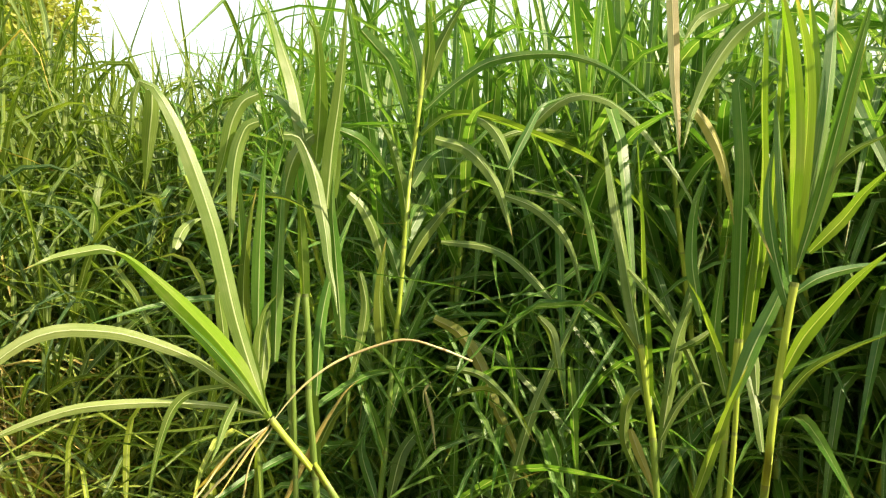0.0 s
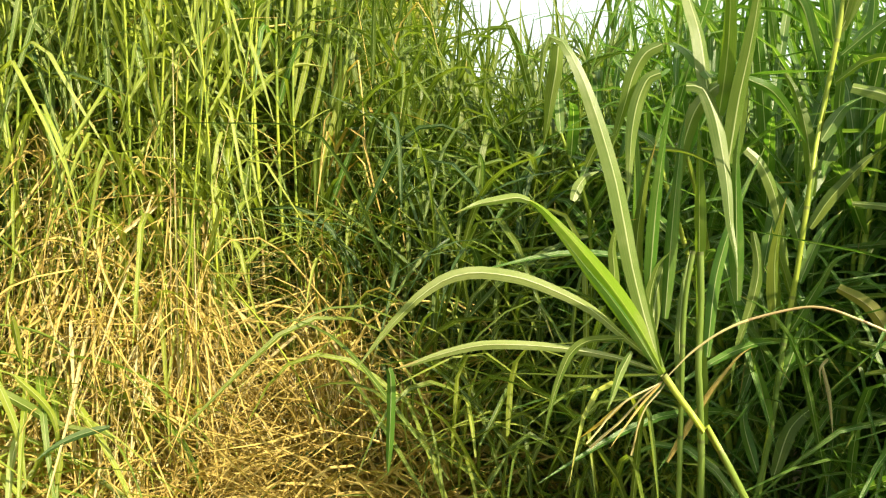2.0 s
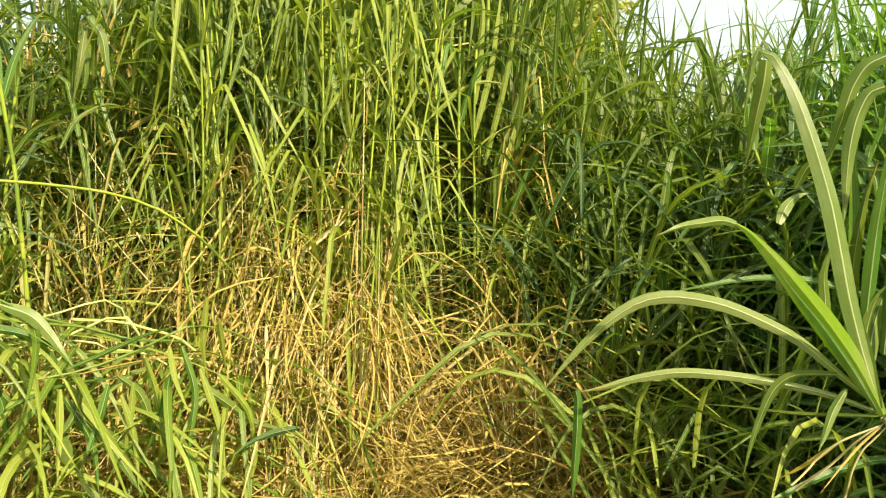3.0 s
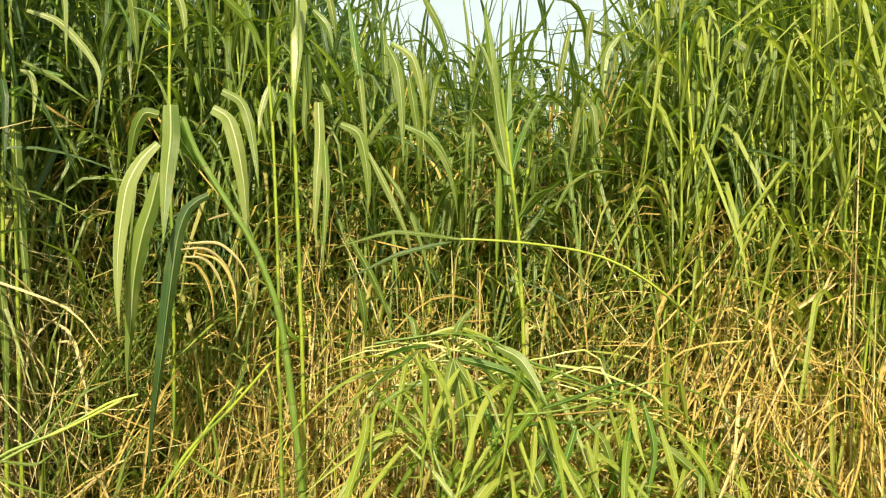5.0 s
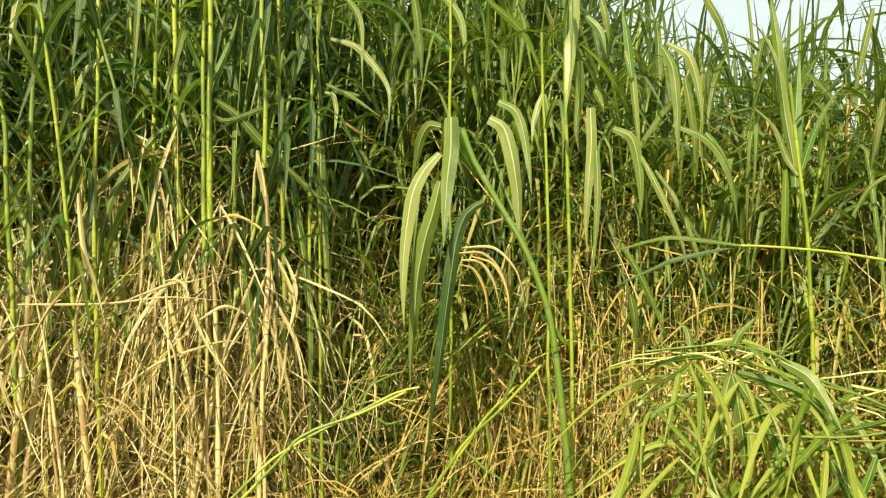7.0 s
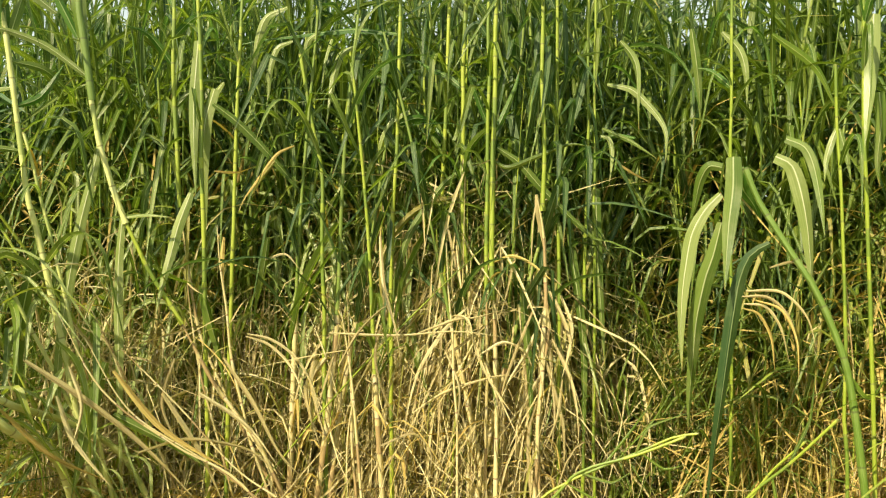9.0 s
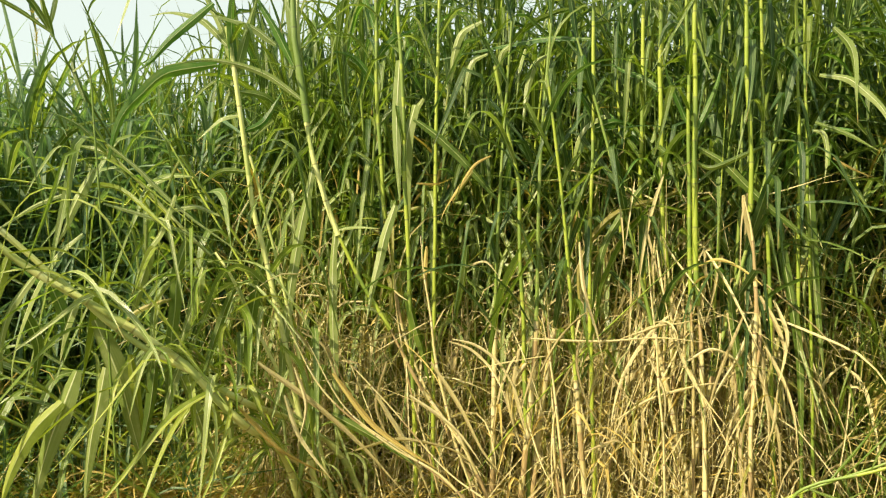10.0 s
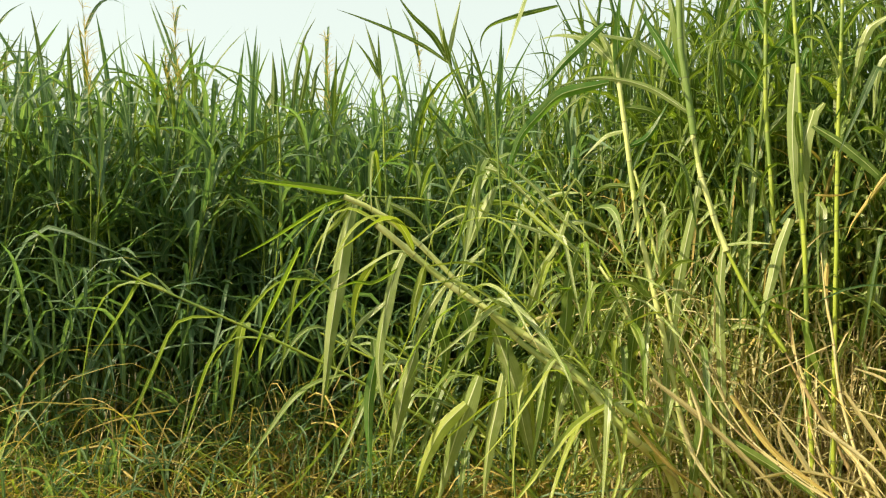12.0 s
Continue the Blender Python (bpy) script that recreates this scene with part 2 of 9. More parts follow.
def strip(centre, side, width, fold=0.22, wave=0.08, phase=0.0, belly=0.14, point=1.6, foot=0.45):
    """Blades round centre lines (n, s, 3): two quads across, folded along the midrib, with rippled edges. Gives vertices, quads and uvs."""
    n, s, _ = centre.shape
    t = np.gradient(centre, axis=1)
    t = unit(t)
    side = unit(side - (side * t).sum(-1, keepdims=True) * t)
    up = np.cross(t, side)
    v = np.linspace(0, 1, s)
    grow = np.clip(v / belly, 0, 1)
    prof = (foot + (1 - foot) * grow * (2 - grow)) * (1 - np.clip((v - 0.3) / 0.7, 0, 1) ** point) + 0.015
    half = np.broadcast_to(np.asarray(width).reshape(-1, 1), (n, s)) * prof * 0.5
    ph = np.broadcast_to(np.asarray(phase).reshape(-1, 1), (n, s))
    rip = np.sin(v * 17 + ph) * wave * half
    rip2 = np.sin(v * 13 + ph * 1.7 + 1) * wave * half
    left = centre - side * half[..., None] + up * (fold * half + rip)[..., None]
    right = centre + side * half[..., None] + up * (fold * half + rip2)[..., None]
    verts = np.stack([left, centre, right], 2).reshape(-1, 3)
    uvs = np.stack(np.broadcast_arrays(np.array([0.0, 0.5, 1.0])[None, None], v[None, :, None] + np.zeros((n, 1, 3))), -1).reshape(-1, 2)
    k = np.arange(n)[:, None, None] * s * 3 + np.arange(s - 1)[None, :, None] * 3 + np.arange(2)[None, None, :]
    quads = np.stack([k, k + 1, k + 4, k + 3], -1).reshape(-1, 4)
    return verts, quads, uvs


def arcs(base, phi, rise, droop, k0, k1, length, bend=0.0, s=9):
    """Centre lines of leaves that leave base at the angle rise and fall by droop between k0 and k1 of their length."""
    n = len(base)
    col = [np.broadcast_to(np.asarray(a, float), (n,))[:, None] for a in (phi, rise, droop, k0, k1, length, bend)]
    phi, rise, droop, k0, k1, length, bend = col
    v = (np.arange(s - 1) + 0.5)[None] / (s - 1)
    x = np.clip((v - k0) / (k1 - k0), 0, 1)
    th = rise - droop * x * x * (3 - 2 * x)
    az = phi + bend * v
    step = np.stack([np.cos(th) * np.cos(az), np.cos(th) * np.sin(az), np.sin(th)], -1) * (length / (s - 1))[..., None]
    line = np.concatenate([np.zeros((n, 1, 3)), np.cumsum(step, 1)], 1) + base[:, None]
    az = np.concatenate([az, az[:, -1:]], 1)
    return line, np.stack([-np.sin(az), np.cos(az), 0 * az], -1)


def turn_side(line, side, angle):
    """Turns the width direction of blades round their lines by an angle that grows along them."""
    t = unit(np.gradient(line, axis=1))
    a = np.asarray(angle).reshape(-1, 1, 1) * np.linspace(0.25, 1, line.shape[1])[None, :, None]
    return side * np.cos(a) + np.cross(t, side) * np.sin(a)


def tubes(lines, radius, sides=6, joint=0.16, swell=0.12):
    """Round stalks along lines (n, s, 3); uv v counts the joints, which swell a little."""
    n, s, _ = lines.shape
    t = unit(np.gradient(lines, axis=1))
    a = unit(np.cross(t, np.array([0.31, 0.95, 0.05])))
    b = np.cross(t, a)
    dist = np.concatenate([np.zeros((n, 1)), np.cumsum(np.linalg.norm(np.diff(lines, axis=1), axis=2), 1)], 1)
    v = dist / joint
    r = np.broadcast_to(np.asarray(radius).reshape(n, -1), (n, s)) * (1 + swell * (np.abs((v + 0.5) % 1 - 0.5) < 0.08))
    ang = np.arange(sides + 1) * 2 * np.pi / sides
    ring = lines[:, :, None] + r[..., None, None] * (a[:, :, None] * np.cos(ang)[None, None, :, None] + b[:, :, None] * np.sin(ang)[None, None, :, None])
    uvs = np.stack(np.broadcast_arrays((ang / (2 * np.pi))[None, None], v[:, :, None]), -1).reshape(-1, 2)
    k = np.arange(n)[:, None, None] * s * (sides + 1) + np.arange(s - 1)[None, :, None] * (sides + 1) + np.arange(sides)[None, None]
    quads = np.stack([k, k + 1, k + sides + 2, k + sides + 1], -1).reshape(-1, 4)
    return ring.reshape(-1, 3), quads, uvs


class Heap:
    """Gathers many strips or tubes into one mesh."""

    def __init__(self):
        self.v, self.q, self.u, self.n = [], [], [], 0

    def add(self, vqu):
        v, q, u = vqu
        self.v.append(v), self.q.append(q + self.n), self.u.append(u)
        self.n += len(v)

    def make(self, name, material, parent=None, label="", kind=""):
        ob = new(name, mesh_from(name, self.v, self.q, self.u, material))
        if parent:
            ob.parent = parent
        return tagged(ob, label, kind=kind)


def part(name, vqu, material, parent, label=""):
    ob = new(name, mesh_from(name, *vqu, material))
    ob.parent = parent
    return tagged(ob, label)


def table(x, xs, ys):
    return np.interp(x, xs, ys)


# ---- the plan: the field's edge and the height of its tops, by the heading from the standpoint (degrees, to the left of +y) ----
EDGE_A = (-60, -30, 0, 7, 12, 20, 30, 37, 39, 42, 44, 60, 75, 90, 110, 125, 138, 144, 150, 165, 200)
EDGE_R = (2.3, 2.0, 1.95, 2.1, 2.7, 3.1, 3.1, 3.2, 3.75, 3.75, 3.3, 3.3, 3.65, 3.6, 3.55, 3.8, 3.95, 4.35, 4.6, 4.7, 5.0)
TOP_A = (-60, 6, 12, 16, 24, 29, 33, 50, 58, 63, 78, 84, 100, 128, 140, 146, 152, 200)
TOP_E = (12.5, 12.5, 12, 8.5, 9, 10, 18, 22, 20, 12.3, 12.3, 21, 24, 23, 18, 13.5, 11.5, 11.2)


def around(heading, r):
    a = np.radians(heading)
    return np.stack([-np.sin(a) * r, np.cos(a) * r], -1)


def top_height(heading, r):
    return np.clip(1.3 + r * np.tan(np.radians(table(heading, TOP_A, TOP_E))), 1.85, 3.6)


# ---- ground ----
def ground_material():
    m, nt, bsdf, out = mat("soil")
    coord = nt.nodes.new("ShaderNodeTexCoord")
    big, fine = node(nt, "TexNoise", Scale=1.1, Detail=6.0), node(nt, "TexNoise", Scale=26.0, Detail=8.0, Roughness=0.7)
    for n in (big, fine):
        nt.links.new(coord.outputs["Object"], n.inputs[0])
    tone = ramp(nt, fine.outputs[0], (0.3, (0.06, 0.045, 0.025)), (0.55, (0.17, 0.12, 0.06)), (0.75, (0.30, 0.23, 0.11)))
    tone = mix(nt, math_node(nt, "MULTIPLY", big.outputs[0], 0.6), tone, (0.13, 0.13, 0.045))
    nt.links.new(tone, bsdf.inputs["Base Color"])
    bsdf.inputs["Roughness"].default_value = 0.95
    bump = node(nt, "Bump", Strength=0.8, Distance=0.03)
    nt.links.new(fine.outputs[0], bump.inputs["Height"])
    nt.links.new(bump.outputs[0], bsdf.inputs["Normal"])
    return m


def build_ground():
    xs = np.concatenate([[-4000, -400, -60, -20], np.linspace(-9, 9, 60), [20, 60, 400, 4000]])
    gx, gy = np.meshgrid(xs, xs)
    d = np.hypot(gx, gy)
    gz = np.where(d < 14, 0.035 * np.sin(gx * 2.1 + gy) * np.cos(gy * 1.7 - gx * 0.6) + 0.015 * np.sin(gx * 5.3) * np.sin(gy * 4.7), 0)
    v = np.stack([gx, gy, gz], -1).reshape(-1, 3)
    n = len(xs)
    k = np.arange(n - 1)[:, None] * n + np.arange(n - 1)[None]
    q = np.stack([k, k + 1, k + n + 1, k + n], -1).reshape(-1, 4)
    ob = new("ground", mesh_from("ground", v, q, v[:, :2], ground_material()))
    tagged(ob, "bare brown soil littered with straw", "ground", kind="structure")


build_ground()


# ---- one grass plant: culm, sheaths, leaves ----
def plant_parts(h, seed, leaves, broad, dry_to, lean=0.05, radius=0.011, hang=0.5, dry_leaves=4, cut=False):
    """The lines of a plant of stem height h: gives (culm, sheath or None, green leaves, dry leaves) as vertices, quads, uvs."""
    r = np.random.default_rng(seed)
    z = np.linspace(0, 1, 22)
    az = r.uniform(0, 6.28)
    bow = lean * h * (z ** 1.8)
    wob = 0.012 * np.sin(z * 9 + r.uniform(0, 6))
    line = np.stack([bow * np.cos(az) + wob * np.sin(az), bow * np.sin(az) - wob * np.cos(az), z * h], -1)[None]
    culm = tubes(line, radius * (1.05 - 0.55 * z)[None], 7, 0.15 + 0.03 * r.random())
    sheath = None
    if dry_to > 0:
        part_z = np.linspace(0, dry_to, 14)
        sl = np.stack([np.interp(part_z, z, line[0, :, k]) for k in range(3)], -1)[None]
        sheath = tubes(sl, (radius * 1.18 * (1.05 - 0.4 * part_z))[None], 7, 0.17, 0.10)
    green, dry = [], []
    spin = r.uniform(0, 6.28)
    for i in range(leaves):
        f = table(i / max(1, leaves - 1), (0, 1), (max(0.3, dry_to * 0.95), 1.0))
        at = np.array([[np.interp(f, z, line[0, :, k]) for k in range(3)]])
        phi = spin + i * np.pi + r.normal(0, 0.55)
        top = f > 0.93
        length = r.uniform(0.55, 0.95) * (0.75 if top else 1.0)
        kink = r.random() < hang
        rise = r.uniform(1.2, 1.5) if top else r.uniform(0.75, 1.25)
        droop = rise + (r.uniform(0.9, 1.45) if kink else r.uniform(-0.1, 0.7)) * (0.55 if top else 1)
        k0 = r.uniform(0.15, 0.45) if kink else 0.1
        k1 = k0 + (r.uniform(0.12, 0.3) if kink else r.uniform(0.7, 0.9))
        c, s = arcs(at, phi, rise, droop, k0, k1, length, r.normal(0, 0.35), 11)
        green.append(strip(c, turn_side(c, s, r.normal(0, 0.7)), broad * r.uniform(0.75, 1.25), 0.25, 0.10, r.uniform(0, 6)))
    for i in range(dry_leaves):
        f = r.uniform(0.12, max(0.2, dry_to))
        at = np.array([[np.interp(f, z, line[0, :, k]) for k in range(3)]])
        rise = r.uniform(0.3, 1.2)
        c, s = arcs(at, r.uniform(0, 6.28), rise, rise + r.uniform(0.9, 1.5), r.uniform(0.05, 0.3), r.uniform(0.4, 0.8), r.uniform(0.3, 0.65), r.normal(0, 0.8), 9)
        dry.append(strip(c, turn_side(c, s, r.normal(0, 2.0)), broad * r.uniform(0.25, 0.55), 0.5, 0.25, r.uniform(0, 6)))
    return culm, sheath, green, dry


def make_plant(h, seed, label, leaf_mat=None, culm_mat=None, **shape):
    culm, sheath, green, dry = plant_parts(h, seed, **shape)
    root = new("grass_stalk")
    tagged(root, label, "grass", "tall grass stalks at the field's edge")
    part("culm", culm, culm_mat or CULM, root)
    if sheath:
        part("dry_sheath", sheath, SHEATH, root, "bleached papery sheath round the stalk")
    for g in green:
        part("leaf", g, leaf_mat or GREEN, root)
    for d in dry:
        part("dry_leaf", d, DRY, root, "withered straw-coloured leaf")
    return root


CANES = [make_plant(2.3 + 0.08 * i, 100 + i, "tall yellow-green fodder grass stalk with bleached lower sheaths",
                    leaf_mat=(GREEN, DEEP_SHADE, BROAD)[i % 3], culm_mat=(CULM, MID_CULM, MID_CULM)[i % 3], leaves=11, broad=0.028, dry_to=0.42 + 0.05 * (i % 3), lean=0.03 + 0.02 * (i % 3), hang=0.6, dry_leaves=5) for i in range(7)]
LEAFY = [make_plant(1.9 + 0.1 * i, 200 + i, "lush green broad-leaved fodder grass stalk in the field",
                    leaf_mat=LUSH, leaves=13, broad=0.032, dry_to=0.0, lean=0.06 + 0.02 * i, hang=0.45, dry_leaves=1) for i in range(6)]
THIN = [make_plant(2.1 + 0.1 * i, 300 + i, "slender green grass stalk with narrow arching leaves",
                   leaves=15, broad=0.020, dry_to=0.2, lean=0.08, radius=0.005, hang=0.3, dry_leaves=4) for i in range(5)]
REEDY = [make_plant(2.2 + 0.1 * i, 400 + i, "yellow-green grass stalk with narrow leaves hanging straight down",
                    leaf_mat=SUNLIT, leaves=12, broad=0.017, dry_to=0.34, lean=0.04, radius=0.006, hang=0.95, dry_leaves=6) for i in range(4)]
DARK = [make_plant(2.0 + 0.12 * i, 500 + i, "dark green grass stalk with arching leaves and a few dry ones",
                   leaf_mat=TEAL, leaves=14, broad=0.026, dry_to=0.12, lean=0.07, radius=0.007, hang=0.35, dry_leaves=5) for i in range(5)]
for ob in CANES + LEAFY + THIN + REEDY + DARK:
    ob.location = (0, 0, -40)


def scatter_plants():
    spots = []
    tries = 0
    while len(spots) < 192 and tries < 20000:
        tries += 1
        hd = rng.uniform(-27, 186)
        r = table(hd, EDGE_A, EDGE_R) + abs(rng.normal(0, 0.35))
        x, y = around(hd, r)
        if all((x - a) ** 2 + (y - b) ** 2 > 0.006 for a, b, *_ in spots):
            spots.append((x, y, hd, r))
    for k in range(10):
        hd = rng.uniform(97, 125)
        r = rng.uniform(3.12, 3.4)
        spots.append((*around(hd, r), hd, r))
    for k in range(26):
        hd = rng.uniform(40, 60)
        r = rng.uniform(2.95, 3.25)
        spots.append((*around(hd, r), hd, r))
    for x, y, hd, r in spots:
        if r < 3.26 and 40 < hd < 60:
            kinds = REEDY
        elif hd < 15:
            kinds = LEAFY
        elif hd < 30:
            kinds = THIN
        elif hd < 65:
            kinds = THIN if rng.random() < 0.5 else CANES
        elif hd < 143:
            # More canes with darker leaves here, imitating the shade of dense foliage.
            kinds = CANES[1::3] if 95 < hd < 130 and rng.random() < 0.6 else CANES
        else:
            kinds = DARK
        src = kinds[rng.integers(len(kinds))]
        want = (top_height(hd, r) - 0.35) * rng.uniform(0.85, 1.05)
        stem = max(v.co.z for v in src.children[0].data.vertices)
        k = want / stem
        m = pose(x, y, -0.02, rng.normal(0, 4), rng.normal(0, 4), rng.uniform(0, 360)) @ Matrix.Diagonal((1, 1, k, 1))
        ob = copy_thing(src, Matrix())
        ob.matrix_basis = m


scatter_plants()
for ob in CANES + LEAFY + THIN + REEDY + DARK:
    for o in (*ob.children_recursive, ob):
        bpy.data.objects.remove(o)


# ---- the field behind its edge: stuff ----
def build_field():
    n = 4300
    # Plants below heading -30 stand out of view, added to cast shade.
    hd = np.where(rng.random(n) < 0.175, rng.uniform(-66, 10, n), rng.uniform(10, 190, n))
    depth = rng.beta(1.0, 1.6, n) * 4.7 + 0.12
    depth = depth * table(hd, (-72, -40, -32, -8, 10), (0.5, 0.4, 0.25, 0.5, 1.0))
    r = table(hd, EDGE_A, EDGE_R) + depth
    xy = around(hd, r)
    h = (top_height(hd, r) - 0.3) * rng.uniform(0.68, 1.03, n) * np.where(rng.random(n) < 0.07, rng.uniform(1.05, 1.2, n), 1.0)
    s = 9
    z = np.linspace(0, 1, s)
    az, lean = rng.uniform(0, 6.28, n), np.abs(rng.normal(0, 0.11, n))
    bow = (lean * h)[:, None] * z[None] ** 1.8
    lines = np.stack([xy[:, :1] + bow * np.cos(az)[:, None], xy[:, 1:] + bow * np.sin(az)[:, None], z[None] * h[:, None]], -1)
    thick = (0.009 * rng.uniform(0.5, 1.0, n) * np.where((hd > 14) & (hd < 60), 0.6, 1.0))[:, None] * (1.05 - 0.5 * z)[None]
    bare = rng.random(n) < 0.35
    bare_stalks, wrapped_stalks = Heap(), Heap()
    bare_stalks.add(tubes(lines[bare], thick[bare], 5, 0.16))
    wrapped_stalks.add(tubes(lines[~bare], thick[~bare], 5, 0.16))
    field = tagged(new("grass_field"), "dense field of tall green fodder grass", "grass field", kind="stuff")
    bare_stalks.make("bare_stalks", CULM, field)
    wrapped_stalks.make("wrapped_stalks", LEAF_SHEATH, field)
    per = 12
    f = np.clip(rng.uniform(0.33, 1.04, (n, per)), 0, 1)
    base = np.stack([np.take_along_axis(lines[:, :, k], np.clip((f * (s - 1)).astype(int), 0, s - 1), 1) for k in range(3)], -1).reshape(-1, 3)
    base[:, 2] = (f * h[:, None]).ravel()
    m = n * per
    top = (f > 0.9).ravel()
    phi = rng.uniform(0, 6.28, m)
    kink = rng.random(m) < 0.45
    rise = np.where(top, rng.uniform(1.15, 1.52, m), rng.uniform(0.7, 1.3, m))
    spear = top & (rng.random(m) < 0.45)
    droop = rise + np.where(kink, rng.uniform(0.8, 1.45, m), rng.uniform(-0.2, 0.6, m)) * np.where(top, 0.6, 1)
    droop = np.where(spear, rng.uniform(0.0, 0.5, m), droop)
    k0 = np.where(kink, rng.uniform(0.12, 0.45, m), 0.1)
    k1 = k0 + np.where(kink, rng.uniform(0.15, 0.35, m), 0.85)
    heading = np.repeat(hd, per)
    wide = np.where((heading > 14) & (heading < 60), 0.025, np.where(heading > 147, 0.033, 0.028)) * rng.uniform(0.6, 1.25, m)
    c, sd = arcs(base, phi, rise, droop, k0, k1, rng.uniform(0.45, 0.9, m), rng.normal(0, 0.35, m), 8)
    side = turn_side(c, sd, rng.normal(0, 0.7, m))
    ph = rng.uniform(0, 6, m)
    lowish = (base[:, 2] < 1.75) & (heading > 32) & (heading < 145) & (np.repeat(depth, per) < 1.3)
    old = lowish & (rng.random(m) < np.clip(1.25 - 0.6 * base[:, 2], 0.1, 0.8))
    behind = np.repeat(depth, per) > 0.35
    # Shade of the stand's depth, put into the colour of its inner leaves.
    shade_share = np.where((heading > 60) & (heading < 147) & behind, np.where((heading > 95) & (heading < 130), 0.85, 0.6), 0.0)
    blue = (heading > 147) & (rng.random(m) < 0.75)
    far = ~old & ~blue & (rng.random(m) < shade_share)
    lush = heading < 15 + rng.normal(0, 2, m)
    for pick, name, look in ((~old & ~far & ~lush & ~blue, "leaves", GREEN), (blue & ~old, "bluish_leaves", TEAL), (lush, "lush_leaves", LUSH), (far, "dark_leaves", DEEP_SHADE), (old, "dry_leaves", DRY)):
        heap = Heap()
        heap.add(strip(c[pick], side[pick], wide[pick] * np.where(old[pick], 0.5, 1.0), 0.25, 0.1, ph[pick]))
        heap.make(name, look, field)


def build_straw():
    """Dry stems, curled leaves and litter at the foot of the field."""
    straw = tagged(new("dry_straw"), "tangled dry straw and withered stalks at the field's foot", "straw", kind="stuff")
    stems, fresh_stems, curls, bleached, fading = Heap(), Heap(), Heap(), Heap(), Heap()

    def patch(h0, h1, r0, r1, n, low, high, lean, curl, pale=False):
        hd = rng.uniform(h0, h1, n)
        back = 0.3 if 80 <= h0 < 142 else 0.0
        xy = around(hd, rng.uniform(r0, r1, n) + back)
        h = rng.uniform(low, high, n) * (0.72 + 0.26 * (1 + np.sin(1.1 * hd + 1.7 * np.sin(0.43 * hd))))
        az = rng.uniform(0, 6.28, n)
        z = np.linspace(0, 1, 8)
        tilt = np.abs(rng.normal(0, lean, n))[:, None] * h[:, None] * z[None] ** rng.uniform(1.0, 2.5, n)[:, None]
        line = np.stack([xy[:, :1] + tilt * np.cos(az)[:, None], xy[:, 1:] + tilt * np.sin(az)[:, None], h[:, None] * z[None]], -1)
        thick = rng.uniform(0.0018, 0.0046, n)[:, None] * (1.1 - 0.4 * z - 0.5 * np.clip(z - 0.75, 0, 1) / 0.25)[None]
        alive = rng.random(n) < (0.25 if pale else 0.27)
        stems.add(tubes(line[~alive], thick[~alive], 5, 0.15))
        tall = line[alive] * np.array([1, 1, 1.25])
        fresh_stems.add(tubes(tall, thick[alive], 5, 0.15))
        m = n * curl
        k = rng.integers(0, n, m)
        f = rng.uniform(0.05, 1.0, m)
        base = np.stack([xy[k, 0], xy[k, 1], h[k] * f], -1) + rng.normal(0, 0.02, (m, 3))
        rise = rng.uniform(-1.4, 1.5, m)
        c, s = arcs(base, rng.uniform(0, 6.28, m), rise, np.maximum(0, rise + rng.uniform(-0.3, 1.45, m)), rng.uniform(0, 0.4, m), rng.uniform(0.45, 1.0, m), rng.uniform(0.3, 0.9, m), rng.normal(0, 0.6, m), 9)
        c[:, :, 2] = np.maximum(c[:, :, 2], 0.01)
        (bleached if pale else curls).add(strip(c, turn_side(c, s, rng.normal(0, 2.2, m)), rng.uniform(0.003, 0.010, m), 0.5, 0.25, rng.uniform(0, 6, m)))

    patch(44, 53, 2.75, 3.3, 110, 0.4, 1.4, 0.15, 9)
    patch(52, 57, 2.9, 3.6, 100, 0.7, 1.35, 0.2, 6)
    patch(38, 43.5, 3.6, 4.2, 30, 0.5, 1.1, 0.15, 3)
    patch(29, 38, 2.7, 3.4, 210, 0.3, 0.85, 0.4, 8)
    patch(57, 80, 3.2, 4.1, 300, 0.5, 1.3, 0.2, 4)
    patch(80, 90, 3.0, 3.7, 130, 0.5, 1.25, 0.2, 5)
    patch(90, 99, 3.1, 3.8, 25, 0.4, 0.95, 0.2, 5)
    patch(99, 105, 3.0, 3.7, 50, 0.6, 1.3, 0.15, 6, True)
    patch(105, 118, 2.92, 3.6, 190, 0.8, 1.6, 0.13, 6, True)
    patch(118, 128, 3.0, 3.7, 75, 0.6, 1.4, 0.17, 6, True)
    patch(126, 142, 3.1, 3.9, 150, 0.5, 1.25, 0.4, 6, True)
    patch(142, 190, 3.9, 5.0, 160, 0.2, 0.7, 0.5, 5)

    def drape(h0, h1, n, z0, z1, heap, wide=0.014):
        """Half-withered leaves that hang from the lower stalks."""
        hd = rng.uniform(h0, h1, n)
        base = np.concatenate([around(hd, table(hd, EDGE_A, EDGE_R) + rng.uniform(-0.25, 0.25, n)), rng.uniform(z0, z1, (n, 1))], 1)
        rise = rng.uniform(-0.6, 0.9, n)
        fall = np.minimum(rise + rng.uniform(0.9, 1.5, n), 2.2)
        c, s = arcs(base, rng.uniform(0, 6.28, n), rise, fall, rng.uniform(0.0, 0.15, n), rng.uniform(0.2, 0.6, n), rng.uniform(0.4, 0.85, n), rng.normal(0, 0.5, n), 11)
        c[:, :, 2] = np.maximum(c[:, :, 2], 0.02)
        heap.add(strip(c, turn_side(c, s, rng.normal(0, 1.2, n)), rng.uniform(0.4, 1, n) * wide, 0.45, 0.2, rng.uniform(0, 6, n)))

    drape(97, 104, 20, 0.6, 1.2, bleached)
